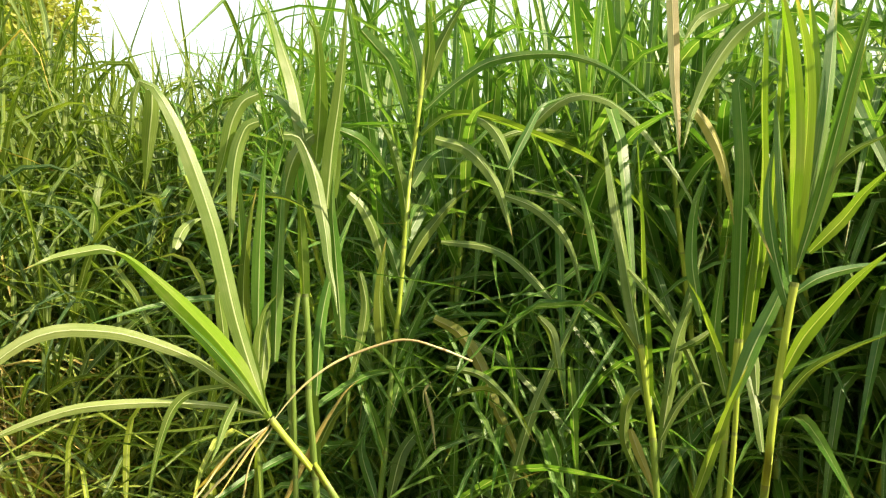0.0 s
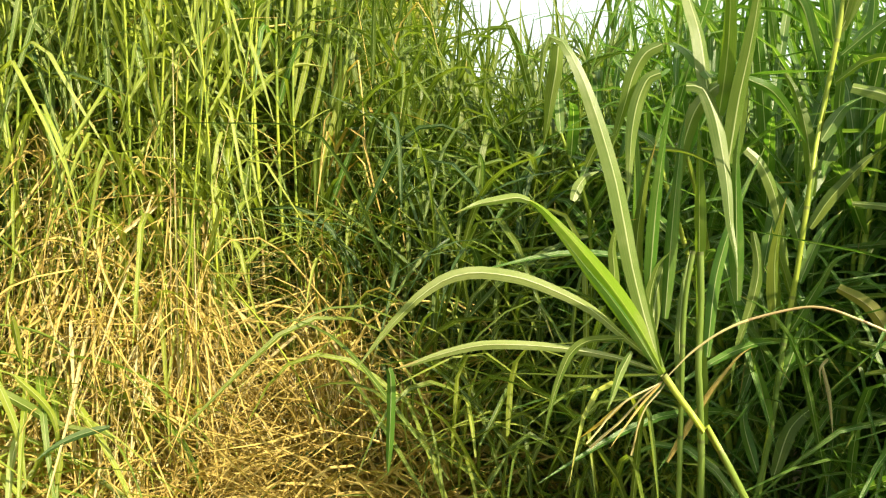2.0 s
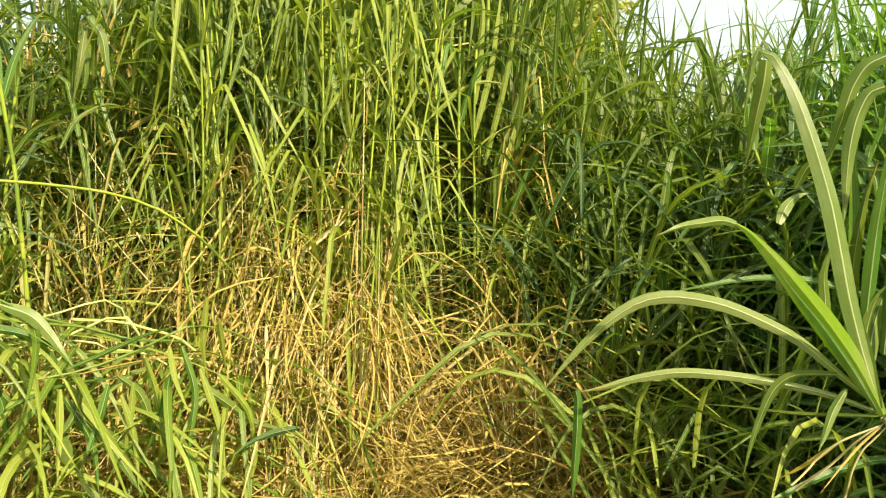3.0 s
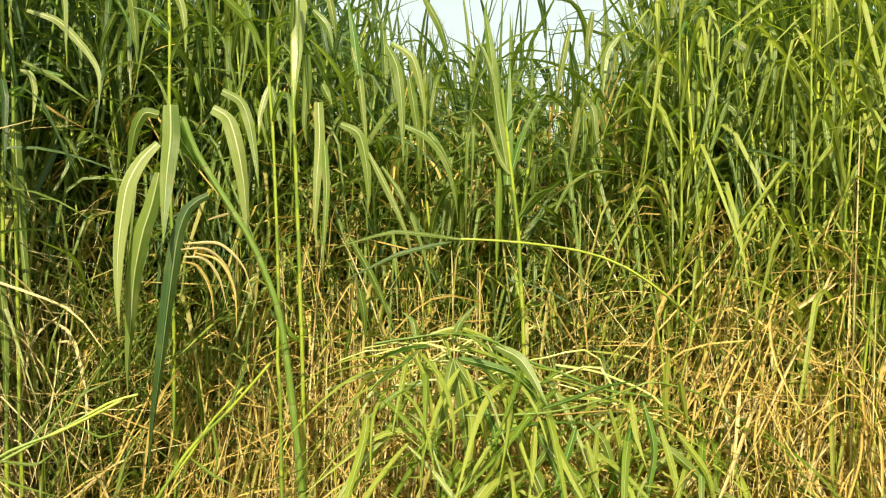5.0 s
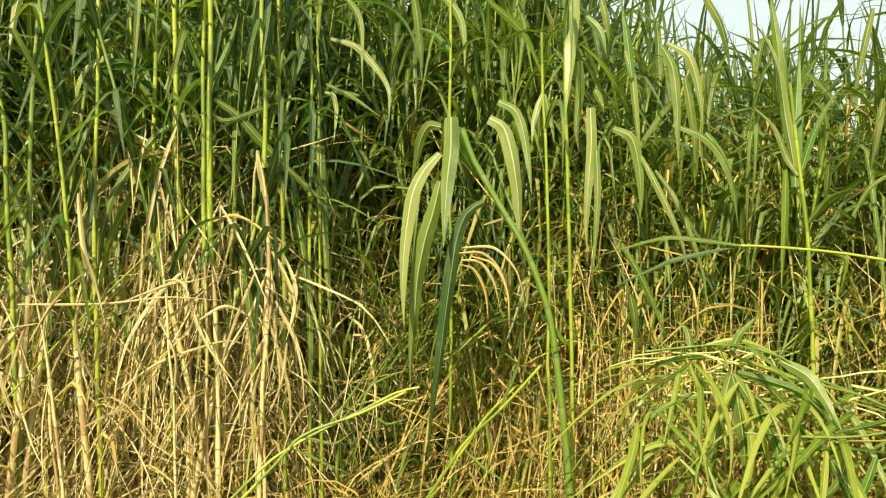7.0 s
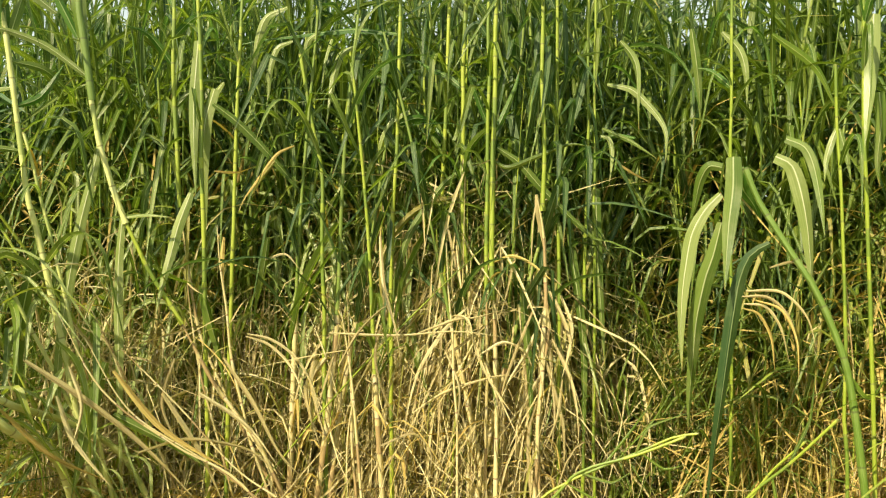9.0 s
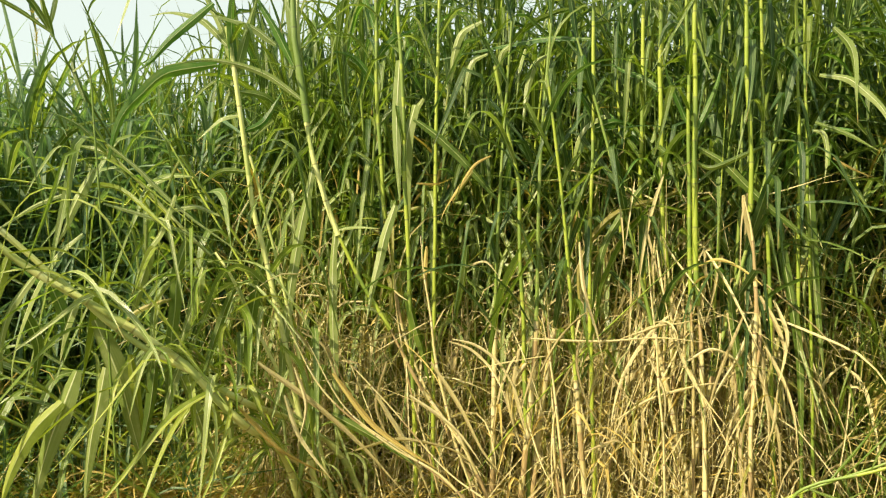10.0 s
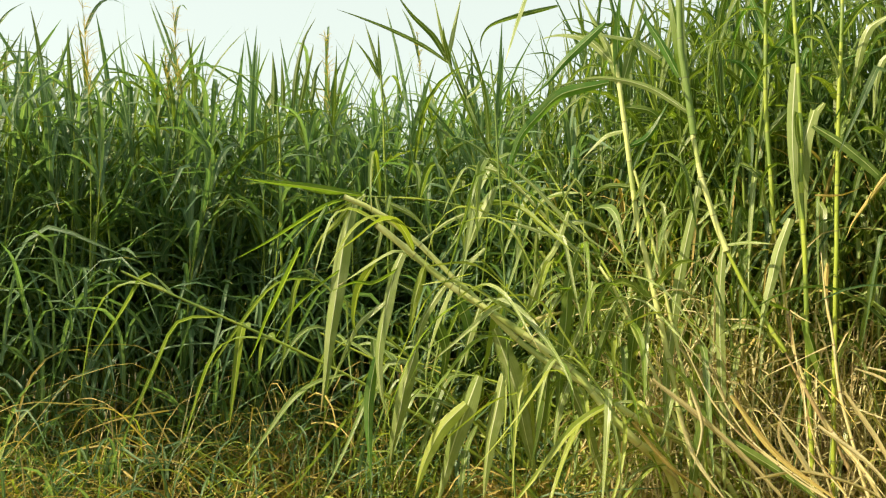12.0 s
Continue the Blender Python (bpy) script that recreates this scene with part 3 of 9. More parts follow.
    drape(104, 119, 150, 0.7, 1.45, bleached, 0.015)
    drape(119, 128, 35, 0.5, 1.2, bleached)
    drape(43, 57, 120, 0.6, 1.35, curls)
    drape(57, 97, 120, 0.5, 1.2, curls)
    drape(128, 142, 70, 0.5, 1.2, bleached)

    def tresses(h0, h1, n, z0, z1, w0, w1, heap, front=0.25, back=0.3):
        """Limp straws that hang nearly straight down from the stalks."""
        lock = rng.integers(0, max(1, n // 9), n)
        hd = rng.uniform(h0, h1, n)[lock] + rng.normal(0, 1.0, n)
        out_by = rng.uniform(-front, back, n)[lock] + rng.normal(0, 0.03, n)
        z = rng.uniform(z0, z1, n)[lock] * rng.uniform(0.55, 1.1, n)
        base = np.concatenate([around(hd, table(hd, EDGE_A, EDGE_R) + out_by), z[:, None]], 1)
        rise = np.clip(rng.uniform(-1.5, -0.5, n)[lock] + rng.normal(0, 0.2, n), -1.55, -0.3)
        phi = rng.uniform(0, 6.28, n)[lock] + rng.normal(0, 0.5, n)
        fall = (rng.uniform(-0.3, 0.9, n)[lock] + rng.normal(0, 0.15, n)) * (rise + 1.5)
        c, s = arcs(base, phi, rise, fall, rng.uniform(0.0, 0.5, n), rng.uniform(0.6, 1.0, n), rng.uniform(0.35, 0.95, n), rng.normal(0, 0.5, n), 9)
        c[:, :, 2] = np.maximum(c[:, :, 2], 0.02)
        heap.add(strip(c, turn_side(c, s, rng.normal(0, 1.5, n)), rng.uniform(w0, w1, n), 0.5, 0.2, rng.uniform(0, 6, n)))

    tresses(44, 54, 500, 0.5, 1.25, 0.003, 0.013, curls, 0.4, 0.2)
    tresses(44, 53, 480, 0.45, 1.2, 0.004, 0.015, bleached, 0.5, 0.1)
    tresses(30, 37, 160, 0.3, 0.75, 0.003, 0.012, bleached, 0.5, 0.1)
    tresses(30, 38, 200, 0.3, 0.8, 0.003, 0.010, curls)
    tresses(38, 44, 50, 0.5, 1.1, 0.003, 0.010, curls)
    tresses(53, 62, 350, 0.5, 1.15, 0.003, 0.012, curls)
    tresses(62, 80, 280, 0.4, 1.1, 0.003, 0.010, curls)
    tresses(80, 91, 140, 0.4, 1.0, 0.003, 0.012, curls)
    tresses(104, 118, 520, 0.6, 1.4, 0.003, 0.012, bleached)
    tresses(100, 120, 110, 0.7, 1.5, 0.005, 0.015, fading)
    tresses(118, 128, 90, 0.5, 1.2, 0.004, 0.014, fading)
    tresses(42, 62, 300, 0.5, 1.3, 0.003, 0.012, fading)
    tresses(62, 97, 380, 0.5, 1.4, 0.003, 0.013, fading)
    tresses(126, 142, 150, 0.4, 1.2, 0.004, 0.014, fading)
    tresses(118, 128, 110, 0.5, 1.3, 0.003, 0.011, bleached, 0.4, 0.2)
    tresses(105, 120, 260, 0.9, 1.6, 0.005, 0.014, bleached, 0.4, 0.1)
    tresses(129, 142, 200, 0.4, 1.0, 0.003, 0.011, bleached)
    stems.make("stems", SHEATH, straw)
    fresh_stems.make("yellow_green_stems", CULM, straw)
    curls.make("curled_leaves", DRY, straw)
    bleached.make("bleached_leaves", PALE_DRY, straw)
    fading.make("fading_leaves", FADING, straw)

    litter = tagged(new("straw_litter"), "matted pale straw lying on the ground", "straw", kind="stuff")
    mat_heap = Heap()

    def bed(h0, h1, back, front, n, high):
        swath = rng.integers(0, max(1, n // 16), n)
        hd = rng.uniform(h0, h1, n)[swath] + rng.normal(0, 1.0, n)
        d = np.clip(rng.uniform(0, 1, n)[swath] + rng.normal(0, 0.06, n), 0, 1)
        r = table(hd, EDGE_A, EDGE_R) + back - d * (back + front)
        base = np.concatenate([around(hd, r), (rng.uniform(0, 1, n) * high * np.sin(np.pi * np.clip(d, 0.1, 0.9)))[:, None]], 1)
        rise = rng.uniform(-0.2, 0.9, n)
        phi = rng.uniform(0, 6.28, n)[swath] + rng.normal(0, 0.6, n)
        c, s = arcs(base, phi, rise, rng.uniform(0.2, 1.6, n), rng.uniform(0, 0.3, n), rng.uniform(0.5, 1, n), rng.uniform(0.25, 0.65, n), rng.normal(0, 0.8, n), 8)
        c[:, :, 2] = np.maximum(c[:, :, 2], 0.012)
        mat_heap.add(strip(c, turn_side(c, s, rng.normal(0, 2, n)), rng.uniform(0.003, 0.011, n), 0.5, 0.2, rng.uniform(0, 6, n)))

    bed(24, 58, 0.4, 1.3, 4200, 0.42)
    bed(29, 37, 0.1, 0.7, 800, 0.45)
    bed(58, 145, 0.3, 1.2, 4200, 0.2)
    bed(143, 192, 0.3, 2.2, 1250, 0.2)
    bed(122, 150, 0.1, 1.3, 2600, 0.25)
    bed(-32, 24, 0.2, 0.6, 500, 0.15)
    mat_heap.make("straws", DRY, litter)


def build_undergrowth():
    """Narrow arching grass between and before the tall stalks."""
    low = tagged(new("undergrowth"), "narrow-leaved green grass growing between the tall stalks", "grass", kind="stuff")
    light, dark, sunny, hanging, lush, shade, pale, yellowing, bright = (Heap() for k in range(9))

    def tufts(h0, h1, back, front, n, l0, l1, w0, w1, z1, heap=None):
        heap = heap or (dark if h0 >= 140 else light)
        hd = rng.uniform(h0, h1, n)
        r = table(hd, EDGE_A, EDGE_R) + rng.uniform(-front, back, n)
        base = np.concatenate([around(hd, r), rng.uniform(0, z1, (n, 1)) ** 1.0], 1)
        rise = rng.uniform(0.5, 1.5, n)
        c, s = arcs(base, rng.uniform(0, 6.28, n), rise, rise + rng.uniform(-0.5, 1.1, n), rng.uniform(0.05, 0.35, n), rng.uniform(0.6, 1, n), rng.uniform(l0, l1, n), rng.normal(0, 0.5, n), 9)
        c[:, :, 2] = np.maximum(c[:, :, 2], 0.01)
        heap.add(strip(c, turn_side(c, s, rng.normal(0, 0.8, n)), rng.uniform(w0, w1, n), 0.3, 0.1, rng.uniform(0, 6, n)))

    tufts(-32, -18, 0.9, 0.1, 120, 0.4, 0.85, 0.009, 0.020, 0.9, lush)
    tufts(-18, 16, 0.9, 0.35, 1100, 0.4, 0.85, 0.009, 0.020, 0.9, lush)
    tufts(16, 30, 1.4, 0.7, 330, 0.5, 1.0, 0.011, 0.024, 1.2)
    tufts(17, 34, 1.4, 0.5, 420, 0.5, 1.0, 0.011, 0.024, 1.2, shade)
    tufts(30, 58, 0.6, 0.3, 900, 0.3, 0.8, 0.006, 0.014, 1.1)
    tufts(58, 97, 0.6, 0.3, 350, 0.35, 0.8, 0.007, 0.016, 1.0)
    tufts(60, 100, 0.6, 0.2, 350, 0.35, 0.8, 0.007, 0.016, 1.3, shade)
    tufts(89, 100, 0.4, 0.4, 420, 0.35, 0.8, 0.006, 0.014, 0.9)
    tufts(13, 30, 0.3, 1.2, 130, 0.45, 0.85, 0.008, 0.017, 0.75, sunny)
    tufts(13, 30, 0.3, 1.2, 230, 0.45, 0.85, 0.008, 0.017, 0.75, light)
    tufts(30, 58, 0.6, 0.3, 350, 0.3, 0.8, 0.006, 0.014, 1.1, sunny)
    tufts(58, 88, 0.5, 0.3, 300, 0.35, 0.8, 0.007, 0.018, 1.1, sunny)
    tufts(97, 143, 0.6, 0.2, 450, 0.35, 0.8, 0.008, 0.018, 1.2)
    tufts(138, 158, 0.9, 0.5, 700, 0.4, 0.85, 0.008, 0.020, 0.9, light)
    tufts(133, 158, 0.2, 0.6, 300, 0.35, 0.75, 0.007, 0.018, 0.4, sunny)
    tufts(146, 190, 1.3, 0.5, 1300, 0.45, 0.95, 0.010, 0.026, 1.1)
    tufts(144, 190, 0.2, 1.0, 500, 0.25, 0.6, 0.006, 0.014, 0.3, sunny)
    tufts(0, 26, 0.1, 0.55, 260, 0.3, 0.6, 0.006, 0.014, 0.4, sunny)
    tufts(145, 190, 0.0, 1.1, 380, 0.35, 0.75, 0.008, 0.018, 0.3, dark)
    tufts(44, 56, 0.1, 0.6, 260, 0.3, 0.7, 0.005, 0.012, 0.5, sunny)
    light.make("blades", GREEN, low)
    lush.make("lush_blades", LUSH, low)
    dark.make("dark_blades", TEAL, low)
    # Darker blades whose colour imitates shade low between the stalks.
    shade.make("deep_green_blades", DEEP_SHADE, low)
    # Blades in the lighter copy, coloured as if in full sun.
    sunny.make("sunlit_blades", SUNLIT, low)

    def curtain(h0, h1, n, z0, z1, w0, w1, heap=hanging):
        """Leaves that hang down in front of the dry foot of the stand."""
        hd = rng.uniform(h0, h1, n)
        base = np.concatenate([around(hd, table(hd, EDGE_A, EDGE_R) + rng.uniform(-0.22, 0.3, n)), rng.uniform(z0, z1, (n, 1))], 1)
        rise = rng.uniform(-0.3, 1.1, n)
        c, s = arcs(base, rng.uniform(0, 6.28, n), rise, np.minimum(rise + rng.uniform(1.0, 1.5, n), 2.4), rng.uniform(0.02, 0.2, n), rng.uniform(0.25, 0.5, n), rng.uniform(0.5, 0.95, n), rng.normal(0, 0.3, n), 12)
        c[:, :, 2] = np.maximum(c[:, :, 2], 0.02)
        heap.add(strip(c, turn_side(c, s, rng.normal(0, 0.9, n)), rng.uniform(w0, w1, n), 0.3, 0.1, rng.uniform(0, 6, n)))

    curtain(41, 60, 160, 0.9, 1.8, 0.010, 0.022)
    curtain(60, 97, 170, 0.9, 1.8, 0.010, 0.026)
    curtain(97, 128, 75, 1.2, 2.0, 0.012, 0.028)
    curtain(128, 143, 45, 0.9, 1.8, 0.012, 0.026)
    curtain(100, 118, 70, 1.0, 1.75, 0.012, 0.026, pale)
    curtain(102, 122, 55, 0.7, 1.35, 0.010, 0.024, pale)
    curtain(102, 122, 70, 0.7, 1.4, 0.008, 0.018, yellowing)
    curtain(115, 130, 45, 0.8, 1.5, 0.014, 0.030, pale)
    curtain(118, 142, 120, 0.8, 1.7, 0.014, 0.032, pale)
    curtain(118, 142, 60, 0.8, 1.6, 0.012, 0.026, yellowing)
    curtain(44, 62, 70, 0.8, 1.5, 0.008, 0.016, yellowing)
    curtain(62, 100, 90, 0.8, 1.6, 0.008, 0.020, yellowing)
    curtain(43, 57, 130, 0.8, 1.5, 0.007, 0.017, bright)
    curtain(45, 55, 60, 0.5, 1.0, 0.005, 0.012, bright)
    # Hanging leaves brightened by colour in the same way.
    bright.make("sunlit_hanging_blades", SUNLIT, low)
    hanging.make("hanging_blades", BROAD, low)
    pale.make("pale_hanging_blades", PALE_LIT, low)
    yellowing.make("yellowing_blades", FADING, low)


build_field()
build_straw()
build_undergrowth()


# ---- single plants before the field ----
def spline(points, s, soft=0.5):
    """A smooth line of s points through the given ones."""
    p = np.array(points, float)
    p = np.concatenate([[2 * p[0] - p[1]], p, [2 * p[-1] - p[-2]]])
    d = np.linalg.norm(np.diff(p[1:-1], axis=0), axis=1)
    at = np.concatenate([[0], np.cumsum(d)])
    out = []
    for x in np.linspace(0, at[-1], s):
        i = int(np.clip(np.searchsorted(at, x, side="right") - 1, 0, len(d) - 1))
        t = (x - at[i]) / max(d[i], 1e-6)
        a, b, c, e = p[i:i + 4]
        m0, m1 = soft * (c - a), soft * (e - b)
        out.append((2 * t ** 3 - 3 * t * t + 1) * b + (t ** 3 - 2 * t * t + t) * m0 + (3 * t * t - 2 * t ** 3) * c + (t ** 3 - t * t) * m1)
    return np.array(out)


def hero(label, foot):
    root = tagged(new("grass_stalk"), label, "grass", "tall grass stalks at the field's edge")
    root.location = foot
    return root


def stem(root, radius, *points, dry=False, leafy=False, pale=False):
    """A stalk along a line from its top down: it kinks a little at the joints, and wears leaves or ragged strips of its sheath."""
    g = np.random.default_rng(int(abs(points[0][0] * 7919 + points[0][1] * 104729) * 100) % 99991)
    line = spline(points, 30)
    long = np.linalg.norm(np.diff(line, axis=0), axis=1).sum()
    kinks = max(3, int(long / 0.17))
    sway = np.stack([np.interp(np.linspace(0, kinks, 30), np.arange(kinks + 1), g.normal(0, 0.0045 if dry else 0.0025, kinks + 1)) for k in range(3)], -1)
    line = line + sway * np.sin(np.pi * np.linspace(0, 1, 30))[:, None] * np.array([1, 1, 0])
    taper = np.linspace(0.72, 1.0, 30) * (1 + 0.1 * sway[:, 2] / 0.0045 * dry)
    if dry:
        taper = taper * np.clip(np.linspace(0.3, 4.0, 30), 0, 0.95)
    o = np.array(root.location)
    part("dry_sheath" if dry else "culm", tubes(line[None] - o, 0.85 * radius * taper[None], 8, 0.16 + 0.03 * g.random(), 0.1), SHEATH if dry else LEAF_SHEATH if leafy else PALE_CULM if pale else CULM, root,
         "bleached papery sheath round the stalk" if dry else "")
    if np.linalg.norm(line[15, :2]) < 2.85 or long < 0.5 or leafy:
        return
    for k in range(int(long / (0.11 if dry else 0.14))):
        base = line[g.integers(0, 29)]
        if dry:
            rise, length, wide, look_of = g.uniform(-1.3, 0.9), g.uniform(0.15, 0.5), g.uniform(0.004, 0.011), (PALE_DRY, PALE_DRY, DRY, FADING)[g.integers(4)]
            fall = max(0.05, rise + g.uniform(0.0, 1.6))
        elif base[2] > 1.5 and g.random() < 0.8:
            rise, length, wide, look_of = g.uniform(0.5, 1.25), g.uniform(0.4, 0.75), g.uniform(0.014, 0.027), (GREEN, LUSH, BROAD, WAXY_SHEEN)[g.integers(4)]
            fall = rise + g.uniform(0.8, 1.5)
        else:
            continue
        c, s = arcs(base[None], g.uniform(0, 6.28), rise, fall, g.uniform(0.0, 0.25), g.uniform(0.35, 0.9), length, g.normal(0, 0.5), 12)
        c[:, :, 2] = np.maximum(c[:, :, 2], 0.02)
        part("dry_leaf" if dry else "leaf", strip(c - o, turn_side(c, s, g.normal(0, 1.5 if dry else 0.7, 1)), np.array([wide]), 0.4, 0.2 if dry else 0.08, g.uniform(0, 6, 1)), look_of, root,
             "withered straw-coloured leaf" if dry else "")


def blade(root, width, *points, look_of=None):
    line = spline(points, 22, 0.3)
    toward = -line * np.array([1, 1, 0]) / np.maximum(np.linalg.norm(line[:, :2], axis=1, keepdims=True), 0.1)
    t = unit(np.gradient(line, axis=0))
    side = np.cross(t, 0.7 * toward + np.array([0.55, -0.25, 0.45]))[None]
    line = line[None] - np.array(root.location)
    dry = look_of is DRY or look_of is PALE_DRY
    side = turn_side(line, unit(side), np.array([rng.normal(0, 0.55)]))
    part("dry_leaf" if dry else "leaf", strip(line, side, np.array([width * (0.65 if dry else 0.62)]), 0.5 if dry else 0.30, 0.22 if dry else 0.07, rng.uniform(0, 6, 1), rng.uniform(0.3, 0.5), foot=0.2), look_of, root,
         "withered straw-coloured leaf" if dry else "yellowed leaf" if look_of is YELLOW else "")


def leaf(root, width, look_of, *points, fold=0.42, foot=0.45, belly=0.3, point=1.45, lean=None):
    """One leaf of a single plant along a line; its face is turned to the open side of the field."""
    g = np.random.default_rng(int(abs(points[1][0] * 7919 + points[1][1] * 104729 + points[1][2] * 1299709) * 100) % 99991)
    line = spline(points, 26, 0.45)
    toward = -line * np.array([1, 1, 0]) / np.maximum(np.linalg.norm(line[:, :2], axis=1, keepdims=True), 0.1)
    t = unit(np.gradient(line, axis=0))
    if lean is None:
        lean = 0.9 if look_of is PALE_LIT else 0.55 if look_of is WAXY_SHEEN else -0.7 if look_of is FRESH else g.uniform(-0.6, 0.5)
    side = np.cross(t, 0.85 * toward + lean * TO_SUN)[None]
    dry = look_of is DRY or look_of is PALE_DRY
    side = turn_side(line[None], unit(side), np.array([0.0 if look_of is YOUNG_BACKLIT else g.normal(0, 0.5)]))
    part("dry_leaf" if dry else "leaf", strip(line[None] - np.array(root.location), side, np.array([(0.7 if dry else 0.92) * width]), fold, 0.16 if dry else 0.06, g.uniform(0, 6, 1), belly, point, foot), look_of, root,
         "withered straw-coloured leaf" if dry else "yellowed leaf" if look_of in (YELLOW, FADING) else "")


p = hero("bright green fodder grass stalk leaning over, with a rolled young leaf", (0.19, 1.40, 0.00))
stem(p, 0.0092, (-0.322, 1.311, 0.966), (-0.303, 1.316, 0.938), (-0.276, 1.321, 0.902), (-0.247, 1.327, 0.862), (-0.215, 1.333, 0.819), (0.189, 1.403, 0.000))
leaf(p, 0.0347, WAXY_SHEEN, (-0.326, 1.310, 0.976), (-0.340, 1.308, 1.015), (-0.356, 1.308, 1.063), (-0.377, 1.309, 1.139), (-0.394, 1.313, 1.215), (-0.412, 1.317, 1.290), (-0.442, 1.322, 1.381), (-0.473, 1.324, 1.460), (-0.502, 1.324, 1.514), (-0.522, 1.322, 1.535), (-0.538, 1.319, 1.531), (-0.543, 1.321, 1.509), (-0.549, 1.326, 1.468), (-0.556, 1.332, 1.424), lean=0.35, point=2.2, foot=0.4, belly=0.45)
leaf(p, 0.0212, FRESH, (-0.329, 1.309, 0.978), (-0.355, 1.321, 1.060), (-0.382, 1.341, 1.135), (-0.404, 1.359, 1.192), (-0.423, 1.381, 1.250))
leaf(p, 0.0463, YOUNG_BACKLIT, (-0.322, 1.311, 0.968), (-0.359, 1.290, 1.044), (-0.396, 1.262, 1.107), (-0.431, 1.230, 1.160), (-0.461, 1.199, 1.204), (-0.490, 1.166, 1.243), (-0.512, 1.140, 1.261), lean=0.45, fold=0.65, foot=0.3, belly=0.5, point=1.6)
leaf(p, 0.0154, LUSH, (-0.330, 1.309, 0.972), (-0.366, 1.277, 1.043), (-0.397, 1.235, 1.102), (-0.426, 1.185, 1.155), (-0.447, 1.135, 1.201), fold=0.9, foot=0.3)
leaf(p, 0.0152, WAXY_SHEEN, (-0.503, 1.144, 1.255), (-0.519, 1.134, 1.260), (-0.541, 1.112, 1.256), (-0.564, 1.085, 1.250), (-0.587, 1.047, 1.236), foot=0.7)
leaf(p, 0.0164, BROAD, (-0.386, 1.294, 1.024), (-0.441, 1.275, 1.018), (-0.469, 1.264, 0.994), (-0.487, 1.255, 0.945), (-0.499, 1.248, 0.892), (-0.506, 1.243, 0.848))
leaf(p, 0.0087, GREEN, (-0.330, 1.309, 0.965), (-0.383, 1.294, 0.960), (-0.442, 1.275, 0.956), (-0.515, 1.247, 0.959), (-0.576, 1.219, 0.960))
leaf(p, 0.0145, BROAD, (-0.373, 1.297, 1.003), (-0.385, 1.272, 0.972), (-0.388, 1.232, 0.942), (-0.389, 1.199, 0.925))
stem(p, 0.0029, (-0.323, 1.311, 0.955), (-0.274, 1.322, 1.010), (-0.208, 1.334, 1.055), (-0.131, 1.344, 1.083), (-0.083, 1.347, 1.090), (-0.033, 1.350, 1.074), (0.019, 1.350, 1.052), dry=True)
stem(p, 0.0029, (-0.319, 1.312, 0.958), (-0.357, 1.302, 0.921), (-0.393, 1.291, 0.882), (-0.435, 1.278, 0.834), dry=True)
stem(p, 0.0024, (-0.317, 1.312, 0.955), (-0.342, 1.306, 0.910), (-0.357, 1.302, 0.864), (-0.370, 1.298, 0.825), dry=True)
stem(p, 0.0024, (-0.323, 1.311, 0.955), (-0.371, 1.298, 0.920), (-0.415, 1.285, 0.870), (-0.441, 1.276, 0.841), dry=True)
leaf(p, 0.0058, DRY, (-0.325, 1.310, 0.951), (-0.352, 1.283, 0.917), (-0.376, 1.231, 0.878), (-0.385, 1.202, 0.862))
leaf(p, 0.0116, DRY, (-0.384, 1.294, 0.914), (-0.417, 1.322, 0.877), (-0.449, 1.358, 0.844), (-0.491, 1.407, 0.803))
leaf(p, 0.0260, PALE_LIT, (-0.346, 1.318, 0.990), (-0.395, 1.308, 1.029), (-0.446, 1.298, 1.070), (-0.505, 1.283, 1.099), (-0.561, 1.267, 1.119), (-0.630, 1.245, 1.127), (-0.679, 1.226, 1.116), (-0.724, 1.209, 1.084), (-0.768, 1.191, 1.036), (-0.804, 1.177, 0.988), (-0.832, 1.165, 0.948), lean=0.5, foot=0.3, belly=0.68, point=2.6)
leaf(p, 0.0183, PALE_LIT, (-0.331, 1.321, 0.968), (-0.400, 1.309, 0.987), (-0.487, 1.291, 0.998), (-0.564, 1.271, 1.001), (-0.629, 1.252, 0.997), (-0.694, 1.231, 0.979), (-0.745, 1.213, 0.959), (-0.778, 1.200, 0.949), lean=0.5, foot=0.35, belly=0.7, point=4.0)
leaf(p, 0.0176, LUSH, (-0.807, 1.241, 0.939), (-0.803, 1.243, 0.920), (-0.803, 1.243, 0.871), (-0.805, 1.242, 0.809), (-0.808, 1.240, 0.736), foot=0.8, point=4.0)

p = hero("upright green fodder grass stalk with drooping broad leaves", (-0.25, 1.48, 0.00))
stem(p, 0.0096, (-0.291, 1.472, 1.160), (-0.286, 1.472, 1.075), (-0.286, 1.473, 0.946), (-0.281, 1.473, 0.816), (-0.250, 1.479, 0.000), leafy=True)
stem(p, 0.0075, (-0.303, 1.469, 1.161), (-0.314, 1.467, 1.076), (-0.317, 1.466, 0.980), (-0.315, 1.467, 0.862), (-0.302, 1.469, 0.000), leafy=True)
leaf(p, 0.0279, FRESH, (-0.277, 1.474, 0.805), (-0.286, 1.497, 0.918), (-0.298, 1.532, 1.021), (-0.310, 1.569, 1.117), (-0.317, 1.589, 1.165), (-0.331, 1.594, 1.175), (-0.342, 1.598, 1.166), foot=0.8)
leaf(p, 0.0193, WAXY_SHEEN, (-0.316, 1.466, 0.884), (-0.327, 1.499, 0.995), (-0.330, 1.543, 1.087), (-0.324, 1.583, 1.154), foot=0.7)
